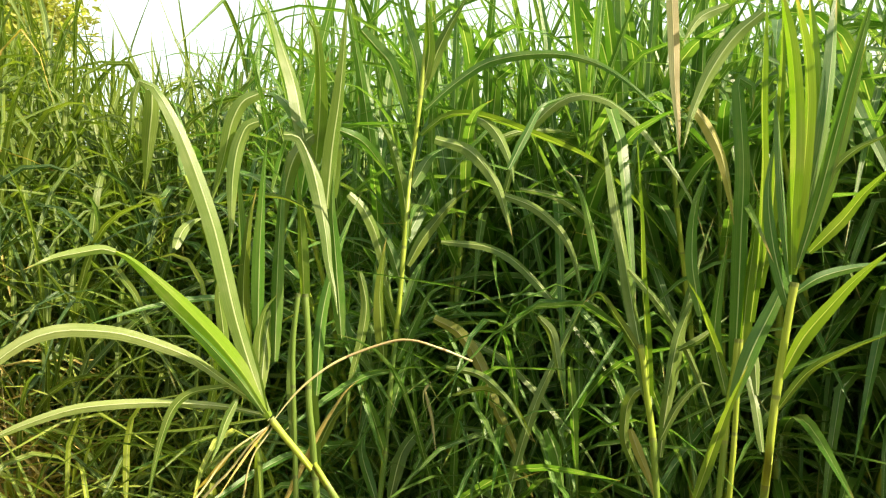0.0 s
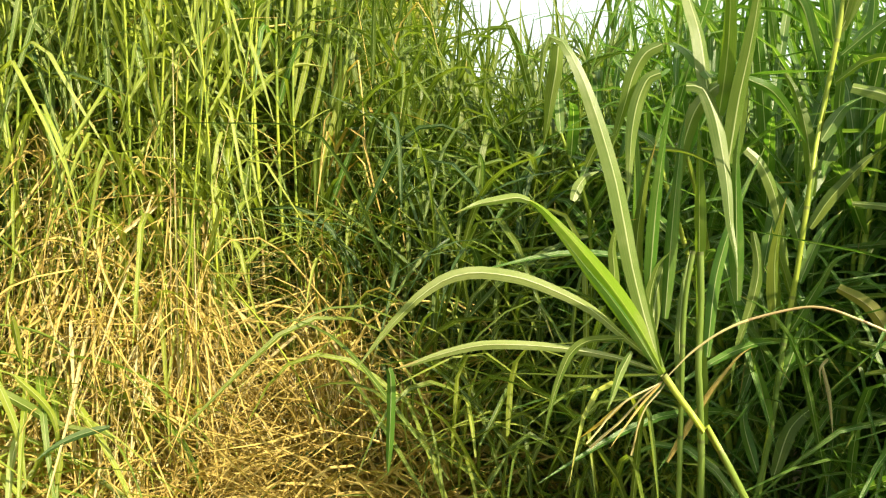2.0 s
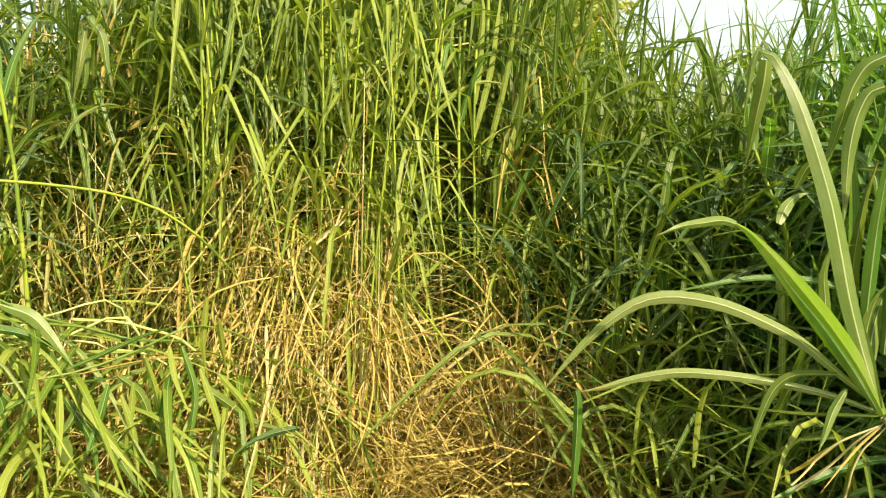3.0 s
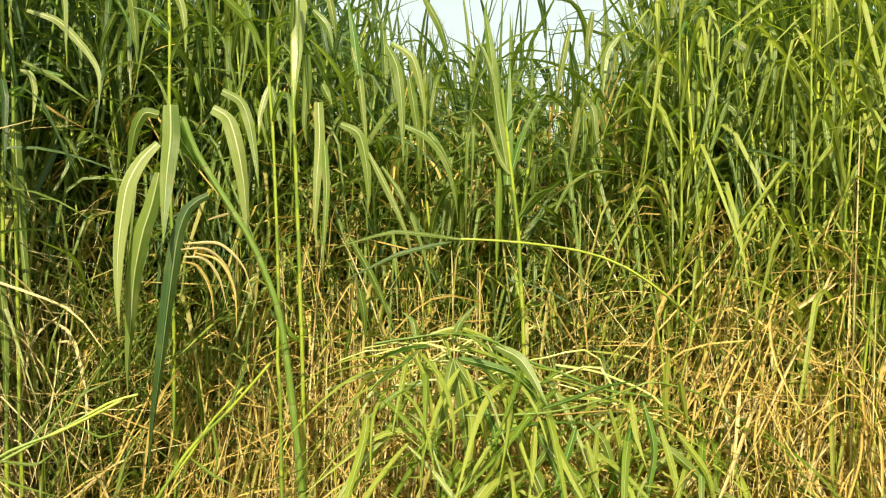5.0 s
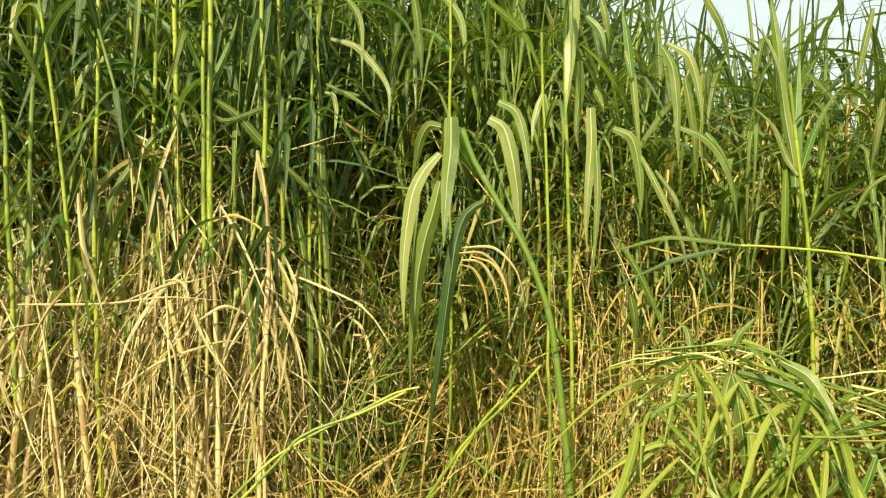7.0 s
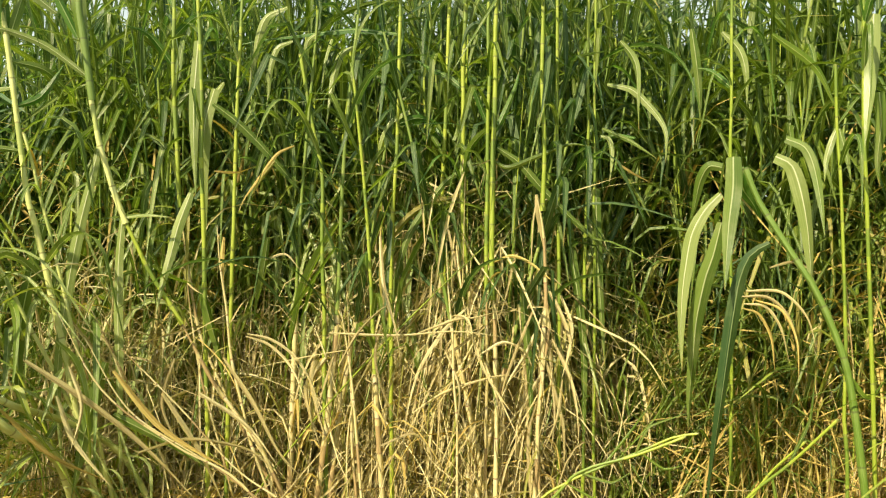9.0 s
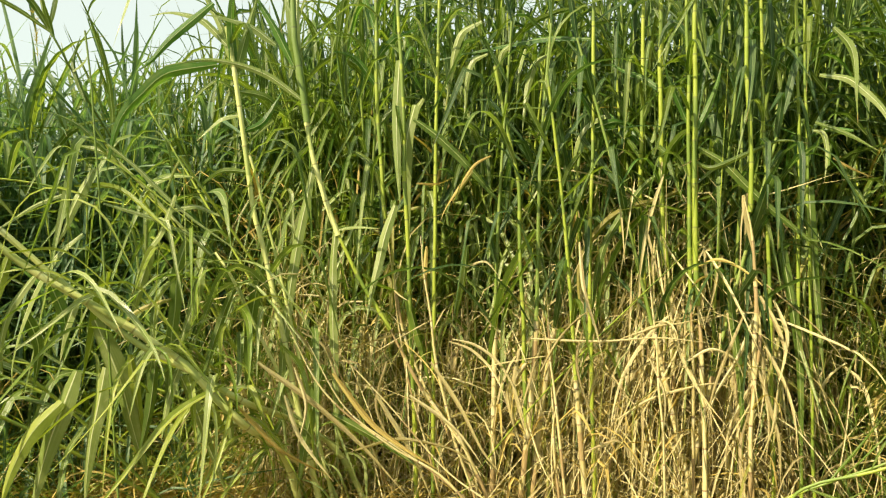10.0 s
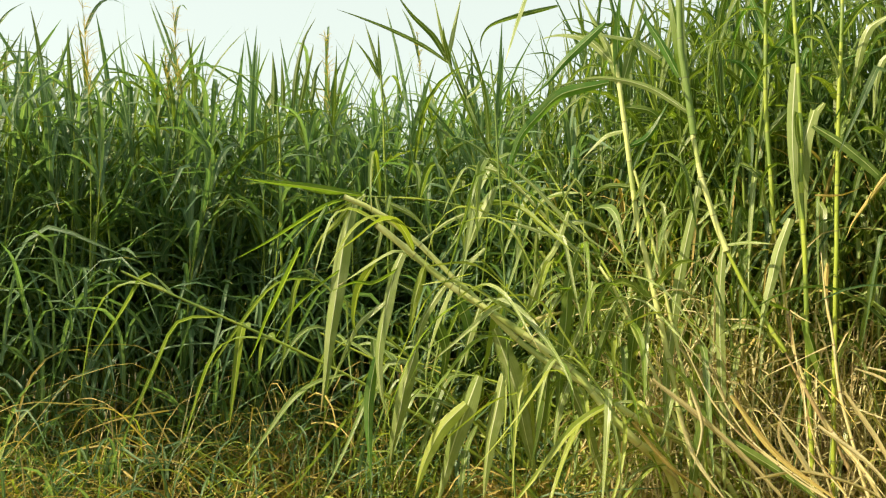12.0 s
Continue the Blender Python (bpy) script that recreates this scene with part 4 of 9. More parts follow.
leaf(p, 0.0279, WAXY_SHEEN, (-0.373, 1.453, 0.977), (-0.370, 1.463, 1.035), (-0.366, 1.477, 1.086), (-0.358, 1.493, 1.132), (-0.351, 1.510, 1.175), foot=0.4)
leaf(p, 0.0236, BROAD, (-0.376, 1.452, 1.026), (-0.373, 1.451, 1.079), (-0.361, 1.452, 1.131), (-0.338, 1.455, 1.162))
leaf(p, 0.0171, DRY, (-0.337, 1.462, 0.765), (-0.308, 1.471, 0.826), (-0.264, 1.486, 0.908), (-0.224, 1.498, 0.967), (-0.196, 1.506, 0.990))
leaf(p, 0.0300, WAXY_SHEEN, (-0.248, 1.479, 1.465), (-0.280, 1.477, 1.451), (-0.308, 1.478, 1.414), (-0.326, 1.485, 1.362), (-0.338, 1.497, 1.298), (-0.344, 1.510, 1.244), (-0.343, 1.524, 1.193), foot=0.8)
leaf(p, 0.0300, WAXY_SHEEN, (-0.324, 1.465, 1.457), (-0.295, 1.468, 1.451), (-0.273, 1.464, 1.402), (-0.257, 1.453, 1.337), (-0.245, 1.439, 1.275), (-0.237, 1.424, 1.216), (-0.226, 1.411, 1.170), (-0.219, 1.398, 1.128), foot=0.7)
leaf(p, 0.0279, WAXY_SHEEN, (-0.366, 1.455, 1.531), (-0.394, 1.449, 1.516), (-0.414, 1.448, 1.480), (-0.428, 1.452, 1.432), (-0.446, 1.457, 1.373), (-0.463, 1.462, 1.325), foot=0.7)
leaf(p, 0.0268, BROAD, (-0.367, 1.454, 1.480), (-0.388, 1.447, 1.470), (-0.403, 1.440, 1.431), (-0.410, 1.431, 1.381), (-0.411, 1.422, 1.330), (-0.410, 1.413, 1.277), (-0.412, 1.406, 1.243), foot=0.7)
leaf(p, 0.0289, WAXY_SHEEN, (-0.541, 1.399, 1.531), (-0.548, 1.411, 1.493), (-0.564, 1.435, 1.445), (-0.582, 1.467, 1.396), (-0.599, 1.496, 1.355), foot=0.8)
leaf(p, 0.0332, WAXY_SHEEN, (-0.249, 1.479, 1.318), (-0.234, 1.467, 1.431), (-0.218, 1.453, 1.514), (-0.206, 1.435, 1.592), (-0.191, 1.402, 1.703), foot=0.8)
leaf(p, 0.0257, FRESH, (-0.240, 1.481, 1.339), (-0.233, 1.510, 1.437), (-0.230, 1.546, 1.517), foot=0.8)
leaf(p, 0.0364, WAXY_SHEEN, (-0.286, 1.473, 1.434), (-0.305, 1.494, 1.542), (-0.332, 1.517, 1.621), (-0.359, 1.541, 1.692), (-0.384, 1.562, 1.753), foot=0.6)
leaf(p, 0.0300, FRESH, (-0.268, 1.476, 1.403), (-0.257, 1.469, 1.496), (-0.253, 1.456, 1.577), (-0.256, 1.444, 1.635), (-0.269, 1.435, 1.658), (-0.275, 1.428, 1.632), foot=0.6)
leaf(p, 0.0214, LUSH, (-0.228, 1.483, 1.468), (-0.185, 1.512, 1.447), (-0.155, 1.553, 1.409), (-0.127, 1.610, 1.357))
leaf(p, 0.0279, LUSH, (-0.285, 1.473, 1.470), (-0.321, 1.504, 1.517), (-0.356, 1.538, 1.544), (-0.386, 1.562, 1.550))
leaf(p, 0.0086, GREEN, (-0.397, 1.446, 1.346), (-0.320, 1.427, 1.339), (-0.251, 1.382, 1.309))
leaf(p, 0.0300, LUSH, (-0.400, 1.446, 1.122), (-0.408, 1.463, 1.268), (-0.418, 1.487, 1.395), (-0.410, 1.515, 1.499))
leaf(p, 0.0279, LUSH, (-0.377, 1.452, 1.079), (-0.362, 1.423, 1.248), (-0.342, 1.386, 1.378), (-0.328, 1.361, 1.449))
leaf(p, 0.0257, LUSH, (-0.348, 1.459, 1.035), (-0.340, 1.468, 1.224), (-0.331, 1.479, 1.362), (-0.319, 1.487, 1.434))
leaf(p, 0.0257, FRESH, (-0.292, 1.471, 1.118), (-0.297, 1.473, 1.287), (-0.302, 1.474, 1.393))
leaf(p, 0.0279, LUSH, (-0.226, 1.483, 1.073), (-0.231, 1.464, 1.224), (-0.233, 1.446, 1.318), (-0.227, 1.431, 1.389))
leaf(p, 0.0257, GREEN, (-0.394, 1.447, 1.038), (-0.399, 1.440, 1.164), (-0.385, 1.434, 1.289), (-0.367, 1.432, 1.360))
leaf(p, 0.0236, LUSH, (-0.274, 1.475, 0.967), (-0.265, 1.501, 1.114), (-0.236, 1.540, 1.242), (-0.195, 1.581, 1.353))
leaf(p, 0.0214, BROAD, (-0.431, 1.437, 1.040), (-0.436, 1.428, 1.125), (-0.438, 1.422, 1.166), (-0.426, 1.419, 1.208), (-0.393, 1.423, 1.219))
leaf(p, 0.0171, WAXY_SHEEN, (-0.490, 1.418, 1.311), (-0.464, 1.397, 1.350), (-0.425, 1.371, 1.369))
leaf(p, 0.0214, WAXY_SHEEN, (-0.512, 1.410, 1.250), (-0.506, 1.432, 1.280), (-0.497, 1.460, 1.298), (-0.484, 1.491, 1.305))

p = hero("tall yellow-green fodder grass stalk with arching leaves", (-0.26, 1.74, 0.00))
stem(p, 0.0075, (-0.063, 1.749, 1.751), (-0.072, 1.749, 1.665), (-0.083, 1.748, 1.567), (-0.096, 1.747, 1.468), (-0.108, 1.747, 1.369), (-0.117, 1.746, 1.292), (-0.260, 1.737, 0.000))
stem(p, 0.0081, (-0.114, 1.746, 1.307), (-0.125, 1.746, 1.220), (-0.135, 1.745, 1.132), (-0.145, 1.744, 1.032), (-0.160, 1.743, 0.905), (-0.174, 1.741, 0.779), (-0.188, 1.740, 0.669), (-0.275, 1.731, 0.000), leafy=True)
leaf(p, 0.0325, LUSH, (-0.209, 1.738, 1.709), (-0.178, 1.742, 1.673), (-0.149, 1.745, 1.639), (-0.129, 1.748, 1.578), (-0.109, 1.752, 1.494), (-0.096, 1.755, 1.432), foot=0.7)
leaf(p, 0.0350, LUSH, (-0.082, 1.748, 1.560), (-0.093, 1.769, 1.648), (-0.114, 1.798, 1.724), (-0.141, 1.836, 1.813), foot=0.7)
leaf(p, 0.0275, FRESH, (-0.075, 1.748, 1.592), (-0.061, 1.735, 1.674), (-0.066, 1.705, 1.776), foot=0.7)
leaf(p, 0.0300, BROAD, (-0.078, 1.748, 1.579), (-0.043, 1.743, 1.664), (-0.012, 1.736, 1.722), (0.026, 1.727, 1.780))
leaf(p, 0.0225, LUSH, (-0.074, 1.748, 1.535), (-0.013, 1.744, 1.587), (0.061, 1.733, 1.633), (0.145, 1.716, 1.646), (0.227, 1.692, 1.640), (0.294, 1.668, 1.614), (0.347, 1.643, 1.573), (0.390, 1.619, 1.526), (0.432, 1.592, 1.479))
leaf(p, 0.0213, FRESH, (-0.083, 1.748, 1.481), (-0.026, 1.746, 1.523), (0.048, 1.739, 1.521), (0.156, 1.719, 1.479), (0.227, 1.701, 1.447), (0.284, 1.682, 1.414), (0.338, 1.659, 1.359), (0.390, 1.631, 1.293), (0.429, 1.607, 1.240), (0.463, 1.584, 1.187))
leaf(p, 0.0238, WAXY_SHEEN, (0.098, 1.747, 1.342), (0.131, 1.738, 1.449), (0.170, 1.728, 1.505), (0.217, 1.716, 1.545), (0.264, 1.703, 1.557), (0.320, 1.685, 1.539), (0.374, 1.662, 1.487), (0.415, 1.640, 1.428), (0.447, 1.621, 1.375), (0.475, 1.599, 1.308), (0.492, 1.575, 1.221))
leaf(p, 0.0313, WAXY_SHEEN, (-0.052, 1.749, 1.473), (0.010, 1.745, 1.454), (0.048, 1.738, 1.421), (0.083, 1.727, 1.366), (0.101, 1.715, 1.304), (0.114, 1.703, 1.249), foot=0.7)
leaf(p, 0.0275, WAXY_SHEEN, (0.013, 1.750, 1.529), (0.060, 1.735, 1.508), (0.090, 1.712, 1.467), (0.109, 1.678, 1.411), (0.114, 1.650, 1.367), foot=0.7)
leaf(p, 0.0150, WAXY_SHEEN, (0.072, 1.749, 1.466), (0.136, 1.768, 1.488), (0.215, 1.804, 1.493), (0.302, 1.850, 1.483))
leaf(p, 0.0225, WAXY_SHEEN, (0.069, 1.749, 1.357), (0.156, 1.731, 1.323), (0.209, 1.710, 1.278), (0.236, 1.692, 1.230), (0.251, 1.671, 1.165), (0.255, 1.651, 1.107))
leaf(p, 0.0188, WAXY_SHEEN, (0.133, 1.745, 1.361), (0.208, 1.755, 1.345), (0.260, 1.770, 1.315), (0.314, 1.792, 1.264), (0.362, 1.817, 1.211))
leaf(p, 0.0238, BROAD, (-0.042, 1.749, 1.246), (0.057, 1.741, 1.235), (0.118, 1.728, 1.204), (0.177, 1.709, 1.143), (0.230, 1.687, 1.082), (0.280, 1.659, 1.011), (0.320, 1.632, 0.946), (0.332, 1.616, 0.900))
leaf(p, 0.0325, FADING, (-0.060, 1.749, 1.075), (-0.001, 1.743, 1.040), (0.042, 1.729, 0.970), (0.072, 1.709, 0.887), (0.101, 1.690, 0.827), (0.125, 1.671, 0.771), (0.151, 1.643, 0.698), foot=0.6)
leaf(p, 0.0200, WAXY_SHEEN, (0.008, 1.750, 1.032), (0.092, 1.738, 0.990), (0.152, 1.719, 0.931), (0.210, 1.693, 0.864), (0.265, 1.662, 0.798), (0.309, 1.621, 0.706))
leaf(p, 0.0125, GREEN, (-0.032, 1.750, 1.061), (0.057, 1.795, 1.058), (0.156, 1.868, 1.036))
leaf(p, 0.0275, WAXY_SHEEN, (-0.241, 1.733, 1.354), (-0.215, 1.739, 1.328), (-0.191, 1.746, 1.280), (-0.176, 1.754, 1.226), (-0.158, 1.768, 1.130), (-0.147, 1.777, 1.070), foot=0.7)
leaf(p, 0.0250, BROAD, (-0.222, 1.736, 1.184), (-0.208, 1.733, 1.109), (-0.218, 1.723, 1.035), (-0.242, 1.706, 0.939), (-0.251, 1.689, 0.844))
leaf(p, 0.0275, GREEN, (-0.116, 1.746, 1.194), (-0.080, 1.763, 1.256), (-0.017, 1.800, 1.332), (0.035, 1.828, 1.370))
leaf(p, 0.0250, LUSH, (-0.125, 1.746, 1.132), (-0.157, 1.767, 1.232), (-0.196, 1.790, 1.295), (-0.223, 1.798, 1.308))
leaf(p, 0.0250, LUSH, (-0.130, 1.745, 1.082), (-0.095, 1.781, 1.179), (-0.057, 1.813, 1.229))
leaf(p, 0.0225, FRESH, (-0.138, 1.745, 1.031), (-0.169, 1.748, 1.132), (-0.188, 1.751, 1.195))
leaf(p, 0.0225, LUSH, (-0.144, 1.744, 0.981), (-0.094, 1.730, 1.083), (-0.068, 1.717, 1.134), (-0.018, 1.703, 1.159))
leaf(p, 0.0275, LUSH, (-0.160, 1.743, 0.855), (-0.123, 1.778, 0.974), (-0.098, 1.801, 1.022))
leaf(p, 0.0250, LUSH, (-0.174, 1.741, 0.779), (-0.199, 1.697, 0.891), (-0.212, 1.662, 0.948))
leaf(p, 0.0300, FRESH, (-0.115, 1.746, 1.257), (-0.127, 1.763, 1.370), (-0.155, 1.787, 1.473), (-0.194, 1.806, 1.539))
leaf(p, 0.0300, LUSH, (-0.103, 1.747, 1.369), (-0.066, 1.776, 1.433), (-0.028, 1.802, 1.460))
leaf(p, 0.0325, GREEN, (-0.171, 1.742, 0.982), (-0.178, 1.737, 1.133), (-0.161, 1.733, 1.258))
leaf(p, 0.0325, BROAD, (-0.163, 1.742, 0.674), (-0.136, 1.774, 0.769), (-0.088, 1.807, 0.811), (-0.067, 1.840, 0.738))
leaf(p, 0.0113, PALE_DRY, (-0.082, 1.748, 0.916), (-0.067, 1.733, 0.859), (-0.057, 1.696, 0.784))
leaf(p, 0.0100, PALE_DRY, (-0.069, 1.749, 0.934), (-0.087, 1.746, 0.904), (-0.075, 1.742, 0.847))
leaf(p, 0.0250, LUSH, (-0.196, 1.739, 0.675), (-0.229, 1.778, 0.768), (-0.221, 1.828, 0.833))
leaf(p, 0.0225, GREEN, (-0.322, 1.720, 0.786), (-0.284, 1.723, 0.860), (-0.233, 1.726, 0.910))

p = hero("green fodder grass stalk with a thick joint and long arching leaves", (0.41, 1.44, 0.00))
stem(p, 0.0096, (0.332, 1.463, 1.060), (0.338, 1.461, 1.018), (0.343, 1.460, 0.966), (0.352, 1.458, 0.892), (0.360, 1.456, 0.770), (0.408, 1.444, 0.000))
leaf(p, 0.0289, WAXY_SHEEN, (0.346, 1.460, 0.966), (0.332, 1.470, 1.059), (0.319, 1.485, 1.150), (0.307, 1.502, 1.245), (0.295, 1.523, 1.350), (0.284, 1.540, 1.430), (0.278, 1.546, 1.457), foot=0.8, point=5.0)
leaf(p, 0.0204, FRESH, (0.348, 1.459, 0.964), (0.344, 1.465, 1.070), (0.339, 1.474, 1.174), (0.339, 1.484, 1.279), (0.336, 1.495, 1.385), (0.334, 1.511, 1.514), foot=0.8)
leaf(p, 0.0225, WAXY_SHEEN, (0.352, 1.458, 0.949), (0.340, 1.468, 0.975), (0.325, 1.477, 0.968), (0.313, 1.491, 0.935), (0.315, 1.521, 0.864), (0.342, 1.548, 0.797), (0.368, 1.584, 0.719), foot=0.7)
leaf(p, 0.0193, BROAD, (0.083, 1.498, 0.752), (0.111, 1.509, 0.847), (0.141, 1.526, 0.930), (0.177, 1.543, 1.004), (0.217, 1.562, 1.079), (0.243, 1.575, 1.127), (0.276, 1.581, 1.114), (0.321, 1.594, 1.062), (0.346, 1.601, 1.032), foot=0.7)
leaf(p, 0.0225, WAXY_SHEEN, (0.366, 1.455, 0.851), (0.379, 1.460, 0.944), (0.398, 1.467, 1.027), (0.416, 1.477, 1.110), (0.434, 1.484, 1.173), (0.458, 1.493, 1.244), (0.479, 1.499, 1.295))
leaf(p, 0.0171, WAXY_SHEEN, (0.311, 1.467, 1.200), (0.361, 1.467, 1.143), (0.400, 1.473, 1.087), (0.440, 1.487, 1.010), (0.472, 1.504, 0.931), (0.493, 1.516, 0.881))
leaf(p, 0.0204, BROAD, (0.146, 1.493, 1.111), (0.170, 1.481, 1.080), (0.178, 1.459, 1.028), (0.185, 1.425, 0.969))
leaf(p, 0.0322, LUSH, (0.161, 1.491, 0.895), (0.180, 1.504, 0.848), (0.191, 1.525, 0.797), (0.206, 1.558, 0.729))
leaf(p, 0.0204, LUSH, (0.204, 1.486, 1.015), (0.215, 1.515, 0.899), (0.232, 1.587, 0.718))
leaf(p, 0.0193, FADING, (0.314, 1.467, 0.901), (0.328, 1.463, 0.859), (0.347, 1.457, 0.808), (0.357, 1.453, 0.767))
leaf(p, 0.0150, BROAD, (0.366, 1.455, 0.883), (0.399, 1.456, 0.945), (0.441, 1.459, 0.986), (0.472, 1.458, 0.976))
leaf(p, 0.0193, GREEN, (0.338, 1.461, 1.029), (0.290, 1.478, 1.111), (0.260, 1.488, 1.153), (0.230, 1.498, 1.131))
leaf(p, 0.0171, LUSH, (0.093, 1.497, 1.389), (0.128, 1.527, 1.455), (0.165, 1.570, 1.514), (0.227, 1.614, 1.542))
leaf(p, 0.0193, LUSH, (0.259, 1.478, 1.196), (0.237, 1.471, 1.302), (0.216, 1.465, 1.364), (0.195, 1.463, 1.385))
leaf(p, 0.0129, GREEN, (-0.018, 1.500, 0.959), (0.046, 1.499, 0.970), (0.100, 1.495, 0.938), (0.142, 1.490, 0.863))
leaf(p, 0.0150, WAXY_SHEEN, (-0.029, 1.500, 1.014), (0.036, 1.482, 1.001), (0.086, 1.447, 0.960), (0.123, 1.395, 0.901))

p = hero("clump of wide upright green fodder grass leaves on pale stalks", (0.39, 1.27, 0.00))
stem(p, 0.0095, (0.515, 1.226, 1.193), (0.507, 1.229, 1.140), (0.497, 1.234, 1.060), (0.487, 1.238, 0.979), (0.480, 1.240, 0.907), (0.474, 1.243, 0.847), (0.390, 1.275, 0.000))
leaf(p, 0.0247, YOUNG_BACKLIT, (0.510, 1.228, 1.205), (0.511, 1.228, 1.298), (0.515, 1.226, 1.384), (0.515, 1.227, 1.470), (0.509, 1.230, 1.556), (0.495, 1.235, 1.643), lean=-0.6, foot=0.4, point=6.0)
leaf(p, 0.0247, FRESH, (0.513, 1.227, 1.205), (0.521, 1.230, 1.297), (0.533, 1.235, 1.384), (0.541, 1.243, 1.472), (0.541, 1.256, 1.561), (0.531, 1.275, 1.654), foot=0.4, point=6.0)
leaf(p, 0.0194, YOUNG_BACKLIT, (0.528, 1.253, 1.212), (0.544, 1.260, 1.297), (0.563, 1.276, 1.387), (0.577, 1.298, 1.479), (0.586, 1.327, 1.576), (0.593, 1.361, 1.677), lean=-0.6, foot=0.4, point=6.0)
leaf(p, 0.0152, LUSH, (0.509, 1.229, 1.193), (0.508, 1.250, 1.280), (0.513, 1.281, 1.370), (0.524, 1.317, 1.464), (0.539, 1.348, 1.543), point=4.0)
leaf(p, 0.0133, WAXY_SHEEN, (0.517, 1.225, 1.219), (0.537, 1.213, 1.297), (0.556, 1.200, 1.364), (0.573, 1.184, 1.463), (0.589, 1.169, 1.533), point=4.0)
leaf(p, 0.0247, LUSH, (0.514, 1.226, 1.214), (0.538, 1.235, 1.313), (0.569, 1.256, 1.419), (0.595, 1.286, 1.531), (0.624, 1.328, 1.667), foot=0.4, point=6.0)
leaf(p, 0.0190, LUSH, (0.517, 1.225, 1.214), (0.542, 1.206, 1.321), (0.558, 1.185, 1.420), (0.571, 1.163, 1.508), (0.586, 1.133, 1.612), foot=0.4, point=5.0)
leaf(p, 0.0181, YOUNG_BACKLIT, (0.519, 1.225, 1.226), (0.555, 1.224, 1.312), (0.590, 1.235, 1.408), (0.625, 1.256, 1.516), (0.649, 1.271, 1.589), lean=-0.6, foot=0.4)
leaf(p, 0.0200, FRESH, (0.533, 1.218, 1.239), (0.567, 1.186, 1.288), (0.585, 1.157, 1.327), (0.608, 1.112, 1.369))
leaf(p, 0.0162, WAXY_SHEEN, (0.539, 1.216, 1.297), (0.563, 1.204, 1.363), (0.592, 1.189, 1.395), (0.637, 1.165, 1.417))
leaf(p, 0.0238, FRESH, (0.497, 1.233, 1.043), (0.521, 1.211, 1.108), (0.548, 1.178, 1.162), (0.571, 1.144, 1.207), (0.600, 1.094, 1.256))
leaf(p, 0.0171, LUSH, (0.516, 1.226, 1.177), (0.553, 1.227, 1.200), (0.609, 1.238, 1.213), (0.690, 1.259, 1.222))
leaf(p, 0.0285, LUSH, (0.432, 1.258, 1.006), (0.463, 1.264, 1.080), (0.503, 1.276, 1.151), (0.538, 1.291, 1.213), (0.583, 1.304, 1.271), foot=0.5)
leaf(p, 0.0190, FRESH, (0.375, 1.276, 0.831), (0.397, 1.252, 0.922), (0.414, 1.223, 1.000), (0.430, 1.188, 1.073))
leaf(p, 0.0228, LUSH, (0.510, 1.228, 1.140), (0.490, 1.244, 1.245), (0.485, 1.255, 1.333), (0.498, 1.262, 1.422))
leaf(p, 0.0133, GREEN, (0.490, 1.236, 0.989), (0.529, 1.211, 1.056), (0.572, 1.177, 1.096), (0.616, 1.136, 1.127))

p = hero("pale green fodder grass stalk with a withered hanging leaf", (0.38, 1.40, 0.00))
stem(p, 0.0088, (0.478, 1.369, 1.084), (0.473, 1.371, 1.034), (0.464, 1.374, 0.975), (0.456, 1.376, 0.894), (0.447, 1.379, 0.797), (0.375, 1.403, 0.000))
stem(p, 0.0073, (0.482, 1.368, 1.084), (0.477, 1.369, 0.985), (0.473, 1.371, 0.906), (0.465, 1.373, 0.799), (0.401, 1.395, 0.000))
leaf(p, 0.0290, LUSH, (0.473, 1.371, 1.034), (0.479, 1.371, 1.142), (0.484, 1.372, 1.259), (0.489, 1.374, 1.376), (0.485, 1.381, 1.493), (0.484, 1.383, 1.532), (0.503, 1.377, 1.521), (0.505, 1.378, 1.473), foot=0.6, point=6.0)
leaf(p, 0.0228, FRESH, (0.497, 1.362, 1.114), (0.512, 1.361, 1.250), (0.519, 1.366, 1.375), (0.521, 1.375, 1.520), (0.531, 1.384, 1.685), foot=0.6, point=6.0)
leaf(p, 0.0207, FRESH, (0.511, 1.357, 1.173), (0.524, 1.341, 1.296), (0.526, 1.322, 1.419), (0.523, 1.296, 1.552), (0.515, 1.275, 1.654), foot=0.6)
leaf(p, 0.0155, PALE_DRY, (0.546, 1.343, 1.231), (0.572, 1.382, 1.305), (0.595, 1.439, 1.372))
leaf(p, 0.0176, FRESH, (0.461, 1.375, 1.018), (0.436, 1.374, 1.084), (0.414, 1.367, 1.143), (0.391, 1.362, 1.185))
leaf(p, 0.0238, FADING, (0.404, 1.393, 1.490), (0.429, 1.386, 1.455), (0.451, 1.380, 1.406), (0.465, 1.378, 1.346), (0.476, 1.377, 1.271), foot=0.7)
leaf(p, 0.0259, WAXY_SHEEN, (0.515, 1.355, 1.639), (0.478, 1.360, 1.609), (0.449, 1.358, 1.575), (0.418, 1.350, 1.527), (0.390, 1.335, 1.469), (0.368, 1.313, 1.405), foot=0.6)
leaf(p, 0.0280, PALE_DRY, (0.373, 1.401, 1.702), (0.371, 1.379, 1.590), (0.367, 1.357, 1.519), (0.365, 1.331, 1.450), (0.360, 1.302, 1.382), foot=0.9, belly=0.1, point=1.4, fold=0.35)
leaf(p, 0.0207, WAXY_SHEEN, (0.463, 1.374, 1.657), (0.414, 1.369, 1.635), (0.377, 1.345, 1.587))
